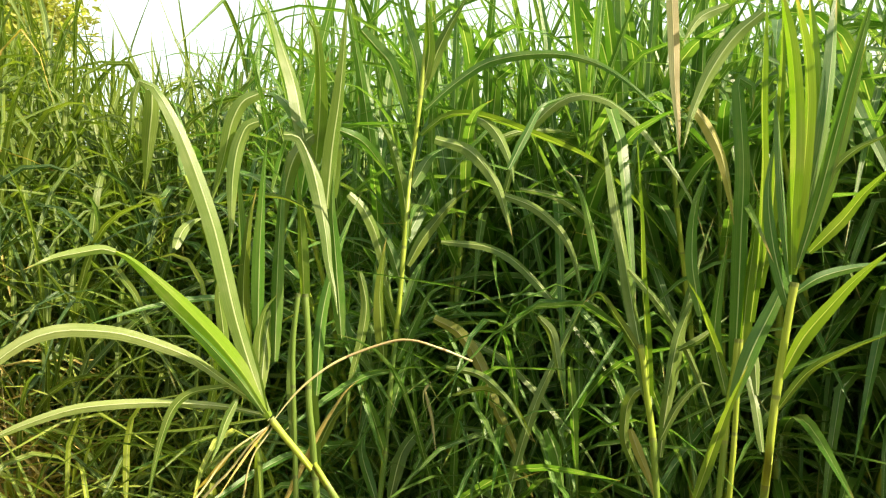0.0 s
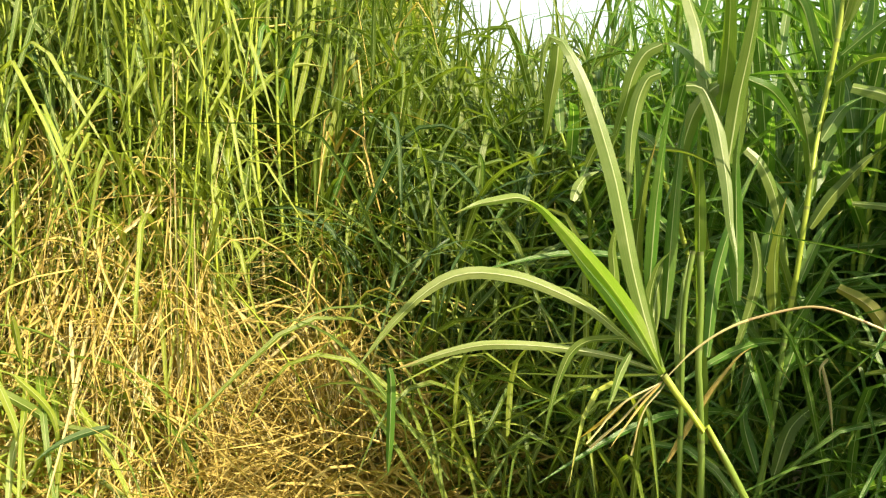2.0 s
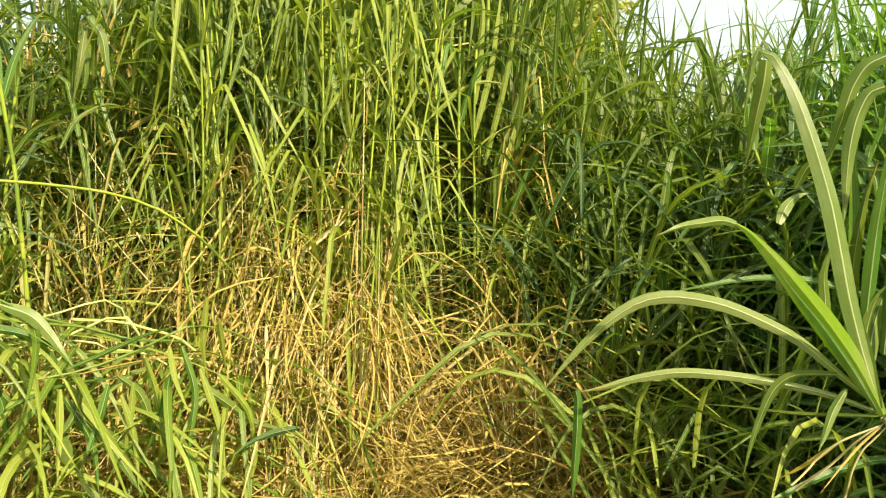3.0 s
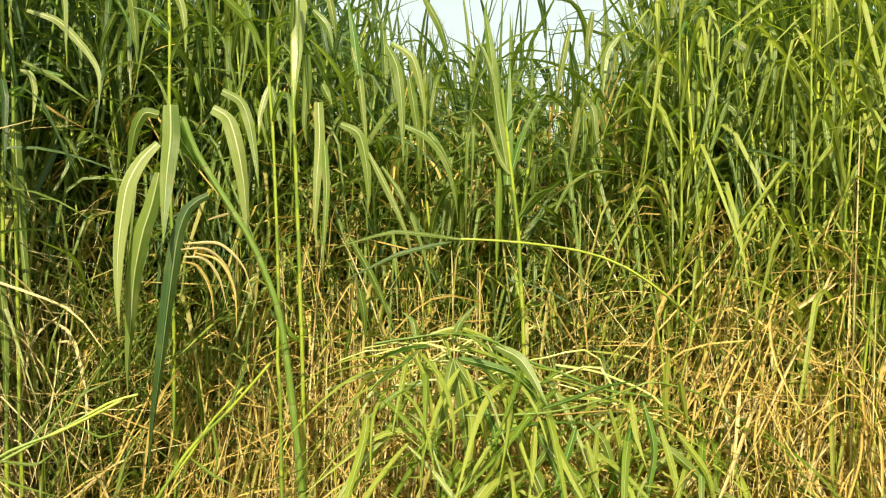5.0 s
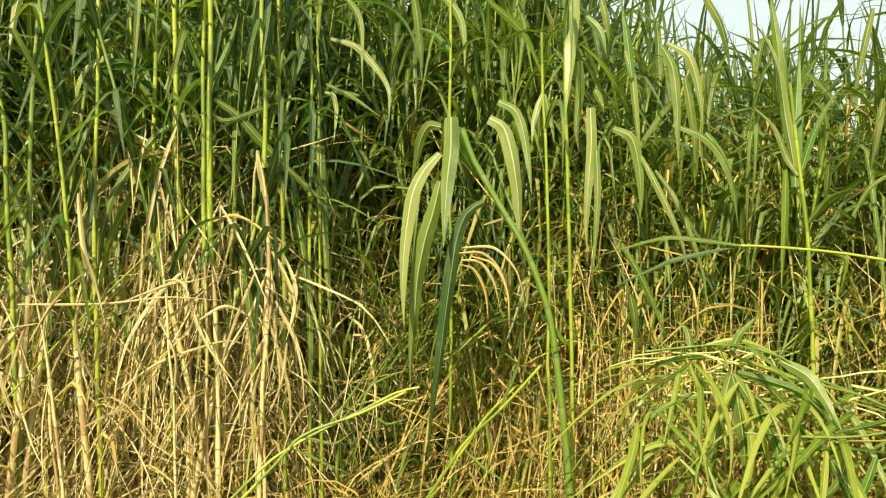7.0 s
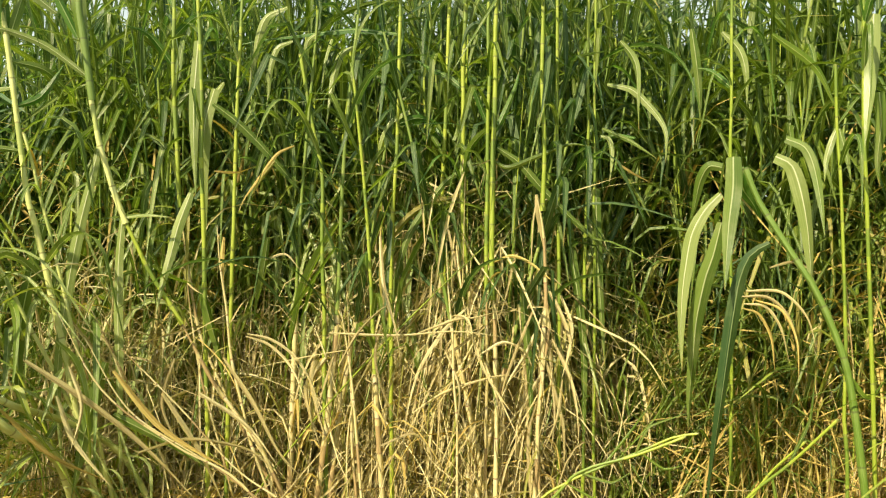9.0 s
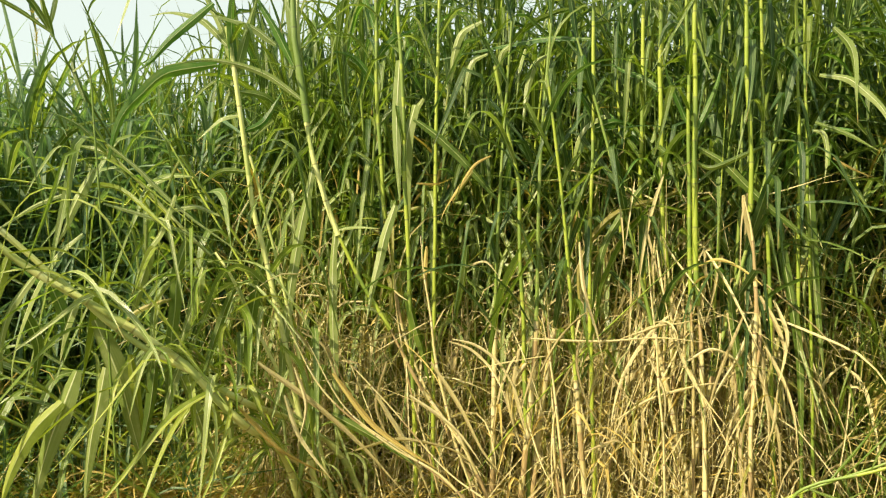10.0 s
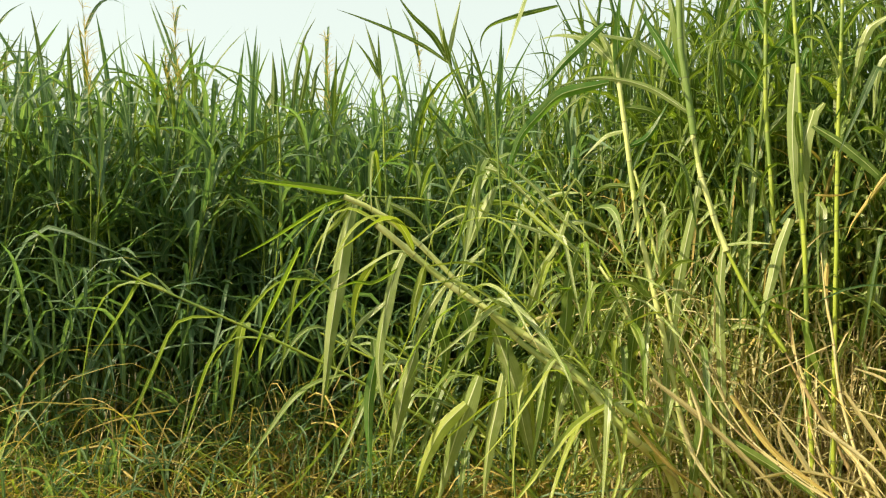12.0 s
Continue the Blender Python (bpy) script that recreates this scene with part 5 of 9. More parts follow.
leaf(p, 0.0228, LUSH, (0.460, 1.375, 0.984), (0.441, 1.377, 1.083), (0.447, 1.367, 1.182), (0.458, 1.357, 1.260))
leaf(p, 0.0186, WAXY_SHEEN, (0.507, 1.358, 0.988), (0.511, 1.381, 1.042), (0.511, 1.421, 1.096), (0.522, 1.484, 1.172))
leaf(p, 0.0186, WAXY_SHEEN, (0.516, 1.355, 0.890), (0.517, 1.388, 0.961), (0.516, 1.429, 1.013), (0.521, 1.474, 1.067))
leaf(p, 0.0269, FRESH, (0.482, 1.368, 1.045), (0.493, 1.368, 1.162), (0.506, 1.369, 1.259), (0.513, 1.372, 1.337), foot=0.6)
leaf(p, 0.0249, LUSH, (0.420, 1.388, 1.121), (0.407, 1.394, 1.220), (0.414, 1.395, 1.319), (0.442, 1.391, 1.397))
leaf(p, 0.0145, GREEN, (0.383, 1.398, 1.060), (0.425, 1.404, 1.079), (0.483, 1.431, 1.115))
leaf(p, 0.0207, BROAD, (0.365, 1.403, 0.978), (0.391, 1.425, 1.076), (0.429, 1.452, 1.155), (0.451, 1.489, 1.236))


p = hero("freshly cut broad-leaved grass stalk thrown on the heap", (-2.32, 2.02, 0.00))
stem(p, 0.0063, (-2.598, 0.578, 0.958), (-2.568, 0.687, 0.979), (-2.520, 0.828, 0.999), (-2.473, 0.943, 0.981), (-2.433, 1.032, 0.927), (-2.372, 1.150, 0.886), (-2.303, 1.269, 0.841), (-2.368, 1.531, 0.776), (-2.350, 1.719, 0.595), (-2.322, 2.015, 0.000), leafy=True)
leaf(p, 0.0393, WAXY_SHEEN, (-2.518, 0.831, 0.917), (-2.532, 0.816, 0.833), (-2.554, 0.800, 0.727), (-2.576, 0.793, 0.622), (-2.598, 0.804, 0.498), (-2.622, 0.820, 0.366), foot=0.6)
leaf(p, 0.0447, WAXY_SHEEN, (-2.518, 0.832, 0.914), (-2.522, 0.854, 0.830), (-2.539, 0.877, 0.719), (-2.564, 0.896, 0.607), (-2.591, 0.904, 0.511), foot=0.4)
leaf(p, 0.0339, WAXY_SHEEN, (-2.516, 0.836, 0.910), (-2.501, 0.887, 0.830), (-2.485, 0.943, 0.736), (-2.469, 0.996, 0.662), (-2.456, 1.038, 0.609), foot=0.4)
leaf(p, 0.0304, LUSH, (-2.512, 0.848, 0.916), (-2.468, 0.941, 0.896), (-2.428, 1.012, 0.874), (-2.384, 1.081, 0.825), (-2.349, 1.127, 0.763))
leaf(p, 0.0411, WAXY_SHEEN, (-2.465, 0.961, 0.963), (-2.419, 1.022, 0.930), (-2.380, 1.053, 0.880), (-2.344, 1.072, 0.829), (-2.306, 1.089, 0.782))
leaf(p, 0.0161, SUNLIT, (-2.531, 0.796, 1.001), (-2.522, 0.812, 0.951), (-2.511, 0.828, 0.905))
leaf(p, 0.0250, WAXY_SHEEN, (-2.545, 0.757, 0.838), (-2.571, 0.675, 0.810), (-2.590, 0.606, 0.752), (-2.607, 0.536, 0.682))
leaf(p, 0.0214, BROAD, (-2.559, 0.715, 0.932), (-2.561, 0.669, 0.890), (-2.553, 0.608, 0.850), (-2.522, 0.516, 0.777))
leaf(p, 0.0214, SUNLIT, (-2.568, 0.687, 0.924), (-2.539, 0.657, 0.786), (-2.494, 0.623, 0.673))
leaf(p, 0.0250, LUSH, (-2.545, 0.757, 0.953), (-2.589, 0.693, 0.937), (-2.659, 0.623, 0.901), (-2.748, 0.556, 0.829))
leaf(p, 0.0179, SUNLIT, (-2.563, 0.701, 0.947), (-2.560, 0.746, 0.837), (-2.569, 0.781, 0.697), (-2.583, 0.819, 0.551))
leaf(p, 0.0179, SUNLIT, (-2.540, 0.771, 0.903), (-2.508, 0.808, 0.738), (-2.478, 0.813, 0.593))
leaf(p, 0.0214, SUNLIT, (-2.503, 0.871, 0.882), (-2.486, 0.916, 0.743), (-2.475, 0.946, 0.621), (-2.470, 0.962, 0.515))
leaf(p, 0.0268, BROAD, (-2.485, 0.915, 0.897), (-2.478, 1.000, 0.803), (-2.502, 1.066, 0.666), (-2.545, 1.107, 0.522))
leaf(p, 0.0250, LUSH, (-2.460, 0.973, 0.895), (-2.457, 1.081, 0.814), (-2.489, 1.176, 0.688))
leaf(p, 0.0179, SUNLIT, (-2.545, 0.757, 0.994), (-2.535, 0.850, 1.014), (-2.534, 0.952, 0.982), (-2.540, 1.045, 0.922))
leaf(p, 0.0161, SUNLIT, (-2.520, 0.828, 0.967), (-2.485, 0.914, 0.939), (-2.445, 1.002, 0.911), (-2.385, 1.119, 0.891), (-2.316, 1.236, 0.868))
leaf(p, 0.0250, WAXY_SHEEN, (-2.520, 0.828, 0.967), (-2.517, 0.851, 1.033), (-2.508, 0.906, 1.098))
leaf(p, 0.0250, BROAD, (-2.559, 0.715, 0.971), (-2.588, 0.708, 1.034), (-2.636, 0.677, 1.064))
leaf(p, 0.0250, SUNLIT, (-2.509, 0.857, 0.832), (-2.477, 0.886, 0.699), (-2.448, 0.867, 0.557), (-2.429, 0.827, 0.454))
leaf(p, 0.0250, LUSH, (-2.491, 0.900, 0.830), (-2.473, 0.962, 0.687), (-2.478, 0.983, 0.526), (-2.483, 1.004, 0.397))

p = hero("freshly cut grass stalk with leaves fanned over the heap", (-2.17, 2.07, 0.00))
stem(p, 0.0050, (-2.358, 0.830, 0.762), (-2.304, 0.954, 0.771), (-2.240, 1.079, 0.790), (-2.158, 1.217, 0.844), (-2.085, 1.326, 0.901), (-2.173, 1.619, 0.796), (-2.170, 1.774, 0.582), (-2.166, 2.065, 0.000), leafy=True)
leaf(p, 0.0420, WAXY_SHEEN, (-2.258, 1.046, 0.700), (-2.218, 1.105, 0.616), (-2.185, 1.143, 0.546), (-2.131, 1.195, 0.418), foot=0.5)
leaf(p, 0.0453, WAXY_SHEEN, (-2.276, 1.011, 0.636), (-2.283, 1.069, 0.523), (-2.314, 1.174, 0.352), foot=0.5)
leaf(p, 0.0218, SUNLIT, (-2.268, 1.027, 0.741), (-2.240, 1.008, 0.612), (-2.197, 0.979, 0.500))
leaf(p, 0.0285, BROAD, (-2.195, 1.157, 0.765), (-2.174, 1.210, 0.708), (-2.175, 1.243, 0.617), (-2.198, 1.272, 0.471))
leaf(p, 0.0302, BROAD, (-2.087, 1.322, 0.745), (-2.047, 1.407, 0.668), (-2.014, 1.493, 0.591), (-1.971, 1.594, 0.546), (-1.942, 1.665, 0.500))
leaf(p, 0.0201, SUNLIT, (-2.122, 1.272, 0.844), (-2.098, 1.278, 0.746), (-2.053, 1.292, 0.652))
leaf(p, 0.0201, SUNLIT, (-2.062, 1.357, 0.985), (-2.110, 1.377, 0.834), (-2.153, 1.426, 0.700))
leaf(p, 0.0201, SUNLIT, (-2.043, 1.382, 0.918), (-2.117, 1.464, 0.733))
leaf(p, 0.0235, DEEP_SHADE, (-1.892, 1.559, 0.586), (-1.927, 1.485, 0.578), (-1.942, 1.412, 0.562), (-1.943, 1.354, 0.540))
leaf(p, 0.0168, LUSH, (-2.331, 0.894, 0.687), (-2.309, 0.960, 0.720), (-2.282, 1.051, 0.745), (-2.242, 1.174, 0.751), (-2.211, 1.264, 0.765))
leaf(p, 0.0151, LUSH, (-2.258, 1.046, 0.796), (-2.201, 1.112, 0.833), (-2.110, 1.186, 0.888), (-2.018, 1.247, 0.921))
leaf(p, 0.0185, SUNLIT, (-2.136, 1.252, 0.716), (-2.135, 1.267, 0.605), (-2.135, 1.291, 0.497))
leaf(p, 0.0201, SUNLIT, (-2.175, 1.191, 0.744), (-2.184, 1.179, 0.610), (-2.203, 1.154, 0.475))
leaf(p, 0.0235, LUSH, (-2.208, 1.135, 0.746), (-2.209, 1.100, 0.635), (-2.201, 1.043, 0.516))
leaf(p, 0.0235, BROAD, (-2.240, 1.079, 0.765), (-2.251, 1.050, 0.651), (-2.284, 0.963, 0.545), (-2.302, 0.905, 0.471))
leaf(p, 0.0235, SUNLIT, (-2.158, 1.218, 0.811), (-2.157, 1.259, 0.670), (-2.185, 1.279, 0.521), (-2.225, 1.287, 0.386))
leaf(p, 0.0235, LUSH, (-2.103, 1.299, 0.843), (-2.079, 1.325, 0.709), (-2.081, 1.309, 0.575), (-2.080, 1.291, 0.427))
leaf(p, 0.0218, SUNLIT, (-2.074, 1.341, 0.775), (-2.022, 1.368, 0.612), (-1.979, 1.359, 0.456))
leaf(p, 0.0201, SUNLIT, (-2.043, 1.381, 0.758), (-2.009, 1.465, 0.632), (-2.029, 1.508, 0.461))
leaf(p, 0.0201, LUSH, (-2.121, 1.273, 0.759), (-2.141, 1.249, 0.624), (-2.180, 1.198, 0.471))
leaf(p, 0.0235, SUNLIT, (-2.297, 0.968, 0.721), (-2.353, 0.927, 0.601), (-2.437, 0.879, 0.473))
leaf(p, 0.0201, SUNLIT, (-2.192, 1.163, 0.712), (-2.161, 1.184, 0.580), (-2.132, 1.178, 0.439))
leaf(p, 0.0252, LUSH, (-2.262, 1.038, 0.717), (-2.224, 1.091, 0.584), (-2.203, 1.099, 0.437))
leaf(p, 0.0168, SUNLIT, (-1.999, 1.437, 0.553), (-2.047, 1.433, 0.472), (-2.113, 1.442, 0.381))
leaf(p, 0.0201, SUNLIT, (-1.977, 1.464, 0.518), (-2.004, 1.466, 0.407))
leaf(p, 0.0235, YELLOW, (-2.370, 0.800, 0.618), (-2.392, 0.753, 0.577), (-2.413, 0.715, 0.532), (-2.436, 0.678, 0.468), foot=0.6)

p = hero("tall green cane with narrow leaves arching to one side", (-2.07, 2.53, 0.00))
stem(p, 0.0091, (-2.146, 2.475, 2.664), (-2.127, 2.490, 1.919), (-2.122, 2.494, 1.698), (-2.115, 2.499, 1.474), (-2.107, 2.505, 1.273), (-2.098, 2.512, 1.025))
stem(p, 0.0091, (-2.104, 2.507, 1.160), (-2.097, 2.513, 0.979), (-2.090, 2.518, 0.706), (-2.074, 2.530, 0.000), dry=True)
leaf(p, 0.0206, WAXY_SHEEN, (-2.123, 2.493, 1.644), (-2.183, 2.433, 1.736), (-2.235, 2.373, 1.783), (-2.312, 2.278, 1.797))
leaf(p, 0.0206, WAXY_SHEEN, (-2.119, 2.496, 1.488), (-2.165, 2.436, 1.579), (-2.217, 2.357, 1.634), (-2.290, 2.226, 1.675))
leaf(p, 0.0206, WAXY_SHEEN, (-2.110, 2.503, 1.398), (-2.189, 2.470, 1.475), (-2.302, 2.427, 1.501), (-2.454, 2.375, 1.472))
leaf(p, 0.0183, SUNLIT, (-2.110, 2.503, 1.407), (-2.182, 2.427, 1.439), (-2.250, 2.334, 1.442), (-2.314, 2.227, 1.421))
leaf(p, 0.0389, WAXY_SHEEN, (-2.134, 2.485, 1.357), (-2.172, 2.481, 1.180), (-2.222, 2.481, 1.012), (-2.267, 2.484, 0.867), (-2.307, 2.477, 0.782), foot=0.6)
leaf(p, 0.0206, WAXY_SHEEN, (-2.121, 2.494, 1.742), (-2.190, 2.437, 1.853), (-2.266, 2.369, 1.897), (-2.362, 2.275, 1.906))
leaf(p, 0.0229, LUSH, (-2.123, 2.493, 1.809), (-2.201, 2.500, 1.953), (-2.321, 2.498, 2.061))
leaf(p, 0.0229, SUNLIT, (-2.118, 2.497, 1.609), (-2.056, 2.542, 1.697), (-1.968, 2.602, 1.741), (-1.877, 2.659, 1.728))
stem(p, 0.0091, (-2.048, 2.549, 1.918), (-2.048, 2.549, 1.697), (-2.046, 2.550, 1.475), (-2.041, 2.554, 1.252), (-2.029, 2.562, 0.983), (-2.018, 2.570, 0.712), (-1.991, 2.589, 0.000))
stem(p, 0.0080, (-1.994, 2.587, 1.873), (-1.996, 2.585, 1.697), (-1.998, 2.584, 1.476), (-1.991, 2.589, 1.209), (-1.977, 2.598, 0.805), (-1.950, 2.617, 0.000))
leaf(p, 0.0274, SUNLIT, (-2.046, 2.550, 1.697), (-2.098, 2.552, 1.880), (-2.116, 2.605, 2.070), (-2.124, 2.648, 2.193))
leaf(p, 0.0320, SUNLIT, (-1.995, 2.586, 1.653), (-1.987, 2.604, 1.875), (-1.989, 2.617, 2.053), (-2.026, 2.605, 2.188))
leaf(p, 0.0274, LUSH, (-2.047, 2.550, 1.564), (-1.996, 2.567, 1.739), (-1.915, 2.589, 1.907))
leaf(p, 0.0274, SUNLIT, (-1.996, 2.586, 1.520), (-1.956, 2.639, 1.788), (-1.950, 2.677, 2.013), (-1.951, 2.709, 2.196))
leaf(p, 0.0274, SUNLIT, (-1.960, 2.610, 1.410), (-1.908, 2.667, 1.743), (-1.890, 2.704, 1.987), (-1.888, 2.730, 2.188))
leaf(p, 0.0274, GREEN, (-1.940, 2.624, 1.300), (-1.877, 2.687, 1.611), (-1.817, 2.755, 1.876), (-1.775, 2.799, 2.007))
leaf(p, 0.0274, SUNLIT, (-1.919, 2.637, 1.211), (-1.874, 2.669, 1.477), (-1.828, 2.702, 1.696), (-1.818, 2.713, 1.913))
leaf(p, 0.0251, LUSH, (-1.882, 2.661, 1.168), (-1.790, 2.698, 1.412), (-1.678, 2.737, 1.582), (-1.603, 2.765, 1.602))

p = hero("green fodder grass stalk with long drooping leaves", (-2.65, 1.82, 0.00))
stem(p, 0.0100, (-2.659, 1.811, 2.612), (-2.657, 1.814, 1.843), (-2.656, 1.814, 1.561), (-2.657, 1.814, 1.320), (-2.656, 1.815, 0.967), (-2.654, 1.818, 0.000))
stem(p, 0.0089, (-2.579, 1.912, 2.619), (-2.568, 1.927, 1.848), (-2.558, 1.938, 1.544), (-2.557, 1.939, 1.236), (-2.554, 1.943, 0.000))
stem(p, 0.0089, (-2.399, 2.114, 2.628), (-2.392, 2.122, 1.855), (-2.390, 2.124, 1.549), (-2.387, 2.126, 1.197), (-2.379, 2.135, 0.000))
leaf(p, 0.0266, WAXY_SHEEN, (-2.556, 1.941, 2.022), (-2.522, 1.987, 2.008), (-2.508, 2.015, 1.941), (-2.512, 2.036, 1.831), (-2.527, 2.057, 1.693))
leaf(p, 0.0310, WAXY_SHEEN, (-2.595, 1.893, 1.834), (-2.521, 1.958, 1.765), (-2.483, 1.971, 1.668), (-2.437, 1.965, 1.519))
leaf(p, 0.0332, WAXY_SHEEN, (-2.569, 1.925, 1.770), (-2.556, 1.959, 1.655), (-2.559, 1.998, 1.499), (-2.562, 2.036, 1.371))
leaf(p, 0.0332, WAXY_SHEEN, (-2.406, 2.107, 1.789), (-2.390, 2.137, 1.612), (-2.372, 2.174, 1.459), (-2.355, 2.210, 1.327), (-2.361, 2.227, 1.179))
leaf(p, 0.0266, YELLOW, (-2.583, 1.908, 1.486), (-2.568, 1.921, 1.279), (-2.568, 1.911, 1.067))
leaf(p, 0.0310, WAXY_SHEEN, (-2.697, 1.759, 2.076), (-2.717, 1.793, 1.913), (-2.763, 1.824, 1.755))
leaf(p, 0.0310, WAXY_SHEEN, (-2.739, 1.699, 1.755), (-2.705, 1.719, 1.664), (-2.651, 1.731, 1.542))
leaf(p, 0.0244, WAXY_SHEEN, (-2.726, 1.717, 1.739), (-2.737, 1.698, 1.621), (-2.727, 1.706, 1.500))
leaf(p, 0.0244, WAXY_SHEEN, (-2.366, 2.148, 1.964), (-2.316, 2.224, 1.948), (-2.307, 2.268, 1.887), (-2.319, 2.319, 1.793))
leaf(p, 0.0266, SUNLIT, (-2.657, 1.813, 1.670), (-2.636, 1.836, 1.844), (-2.640, 1.822, 2.014))
leaf(p, 0.0266, SUNLIT, (-2.562, 1.934, 1.587), (-2.619, 1.908, 1.786), (-2.641, 1.950, 1.993))
leaf(p, 0.0288, BROAD, (-2.389, 2.125, 1.681), (-2.357, 2.175, 1.837), (-2.406, 2.157, 1.993), (-2.462, 2.117, 2.039))
leaf(p, 0.0266, SUNLIT, (-2.387, 2.127, 1.549), (-2.472, 2.105, 1.729), (-2.549, 2.140, 1.944))
leaf(p, 0.0199, YELLOW, (-2.823, 1.569, 1.508), (-2.831, 1.660, 1.558), (-2.861, 1.764, 1.604))
leaf(p, 0.0221, DRY, (-2.796, 1.613, 1.514), (-2.776, 1.677, 1.517), (-2.779, 1.721, 1.472), (-2.787, 1.759, 1.430))
leaf(p, 0.0266, WAXY_SHEEN, (-2.743, 1.692, 2.046), (-2.777, 1.657, 1.964), (-2.807, 1.654, 1.817), (-2.850, 1.645, 1.667), (-2.898, 1.626, 1.537))
leaf(p, 0.0310, SUNLIT, (-2.655, 1.816, 1.452), (-2.598, 1.840, 1.603), (-2.519, 1.886, 1.667))
leaf(p, 0.0266, SUNLIT, (-2.652, 1.820, 1.364), (-2.724, 1.773, 1.495), (-2.771, 1.777, 1.631))
leaf(p, 0.0354, WAXY_SHEEN, (-3.161, 0.797, 1.972), (-3.174, 0.822, 1.863), (-3.205, 0.850, 1.734), (-3.248, 0.866, 1.599))
leaf(p, 0.0354, WAXY_SHEEN, (-3.137, 0.877, 1.749), (-3.124, 0.915, 1.694), (-3.108, 0.958, 1.598), (-3.098, 0.983, 1.479))
leaf(p, 0.0266, WAXY_SHEEN, (-3.187, 0.697, 1.605), (-3.173, 0.764, 1.506), (-3.163, 0.818, 1.392), (-3.157, 0.861, 1.275), (-3.154, 0.894, 1.155), (-3.160, 0.911, 0.971))
leaf(p, 0.0266, BROAD, (-2.893, 1.447, 1.820), (-2.898, 1.452, 1.694), (-2.916, 1.438, 1.588))
leaf(p, 0.0310, WAXY_SHEEN, (-2.879, 1.474, 1.906), (-2.897, 1.534, 1.811), (-2.964, 1.587, 1.693))
leaf(p, 0.0199, SUNLIT, (-3.021, 1.189, 1.655), (-3.010, 1.190, 1.510), (-2.993, 1.191, 1.366))


p = hero("pair of thick yellow-green canes with whitish lower joints", (-2.94, -0.95, 0.00))
stem(p, 0.0135, (-2.904, -1.037, 2.715), (-2.907, -1.028, 1.979), (-2.908, -1.027, 1.789), (-2.910, -1.021, 1.556), (-2.913, -1.014, 1.345), (-2.917, -1.005, 1.196))
stem(p, 0.0124, (-2.915, -1.010, 1.281), (-2.922, -0.991, 1.047), (-2.927, -0.978, 0.834), (-2.930, -0.969, 0.577), (-2.933, -0.961, 0.310), (-2.937, -0.952, 0.000), dry=True)
stem(p, 0.0101, (-2.889, -1.072, 2.708), (-2.898, -1.050, 1.892), (-2.901, -1.043, 1.661), (-2.903, -1.038, 1.450), (-2.906, -1.031, 1.238))
stem(p, 0.0101, (-2.906, -1.032, 1.259), (-2.909, -1.023, 1.090), (-2.914, -1.012, 0.707), (-2.919, -0.999, 0.314), (-2.923, -0.988, 0.000), dry=True)
leaf(p, 0.0315, FRESH, (-2.906, -1.030, 1.903), (-2.897, -1.077, 1.871), (-2.899, -1.124, 1.815), (-2.914, -1.147, 1.750), (-2.949, -1.169, 1.654))
leaf(p, 0.0360, BROAD, (-2.914, -1.010, 1.820), (-2.953, -0.929, 1.764), (-2.996, -0.850, 1.672), (-3.046, -0.758, 1.573), (-3.098, -0.658, 1.479), (-3.154, -0.546, 1.373))
leaf(p, 0.0270, LUSH, (-2.908, -1.026, 1.873), (-2.928, -0.988, 1.963), (-2.951, -0.955, 2.076), (-2.966, -0.941, 2.166))
leaf(p, 0.0315, DEEP_SHADE, (-2.906, -1.031, 2.316), (-2.881, -1.063, 2.433), (-2.848, -1.114, 2.481), (-2.815, -1.161, 2.447))
leaf(p, 0.0315, GREEN, (-2.905, -1.033, 2.484), (-2.898, -0.987, 2.587), (-2.899, -0.914, 2.608), (-2.880, -0.852, 2.517))
leaf(p, 0.0270, DEEP_SHADE, (-2.895, -1.058, 2.270), (-2.875, -1.101, 2.326), (-2.857, -1.136, 2.298), (-2.842, -1.159, 2.210))
leaf(p, 0.0225, GREEN, (-2.909, -1.024, 1.768), (-2.932, -0.964, 1.740), (-2.972, -0.849, 1.791), (-3.009, -0.729, 1.841), (-3.036, -0.626, 1.827))
leaf(p, 0.0270, LUSH, (-2.899, -1.049, 1.913), (-2.862, -1.080, 2.009), (-2.814, -1.103, 2.099), (-2.776, -1.108, 2.169))
leaf(p, 0.0180, DRY, (-2.913, -1.014, 1.345), (-2.927, -0.934, 1.378), (-2.931, -0.849, 1.348), (-2.917, -0.735, 1.265))

p = hero("yellow-green cane with a bleached lower stem and arching leaves", (-3.04, -1.09, 0.00))
stem(p, 0.0130, (-2.990, -1.215, 2.757), (-2.997, -1.200, 1.933), (-3.000, -1.193, 1.693), (-3.005, -1.182, 1.475), (-3.011, -1.169, 1.344))
stem(p, 0.0130, (-3.008, -1.174, 1.454), (-3.015, -1.159, 1.278), (-3.021, -1.146, 1.080), (-3.025, -1.136, 0.859), (-3.030, -1.124, 0.593), (-3.037, -1.108, 0.272), (-3.042, -1.094, 0.000), dry=True)
stem(p, 0.0094, (-3.016, -1.157, 1.278), (-3.021, -1.145, 0.992), (-3.024, -1.138, 0.771), (-3.030, -1.123, 0.274), (-3.034, -1.115, 0.000), dry=True)
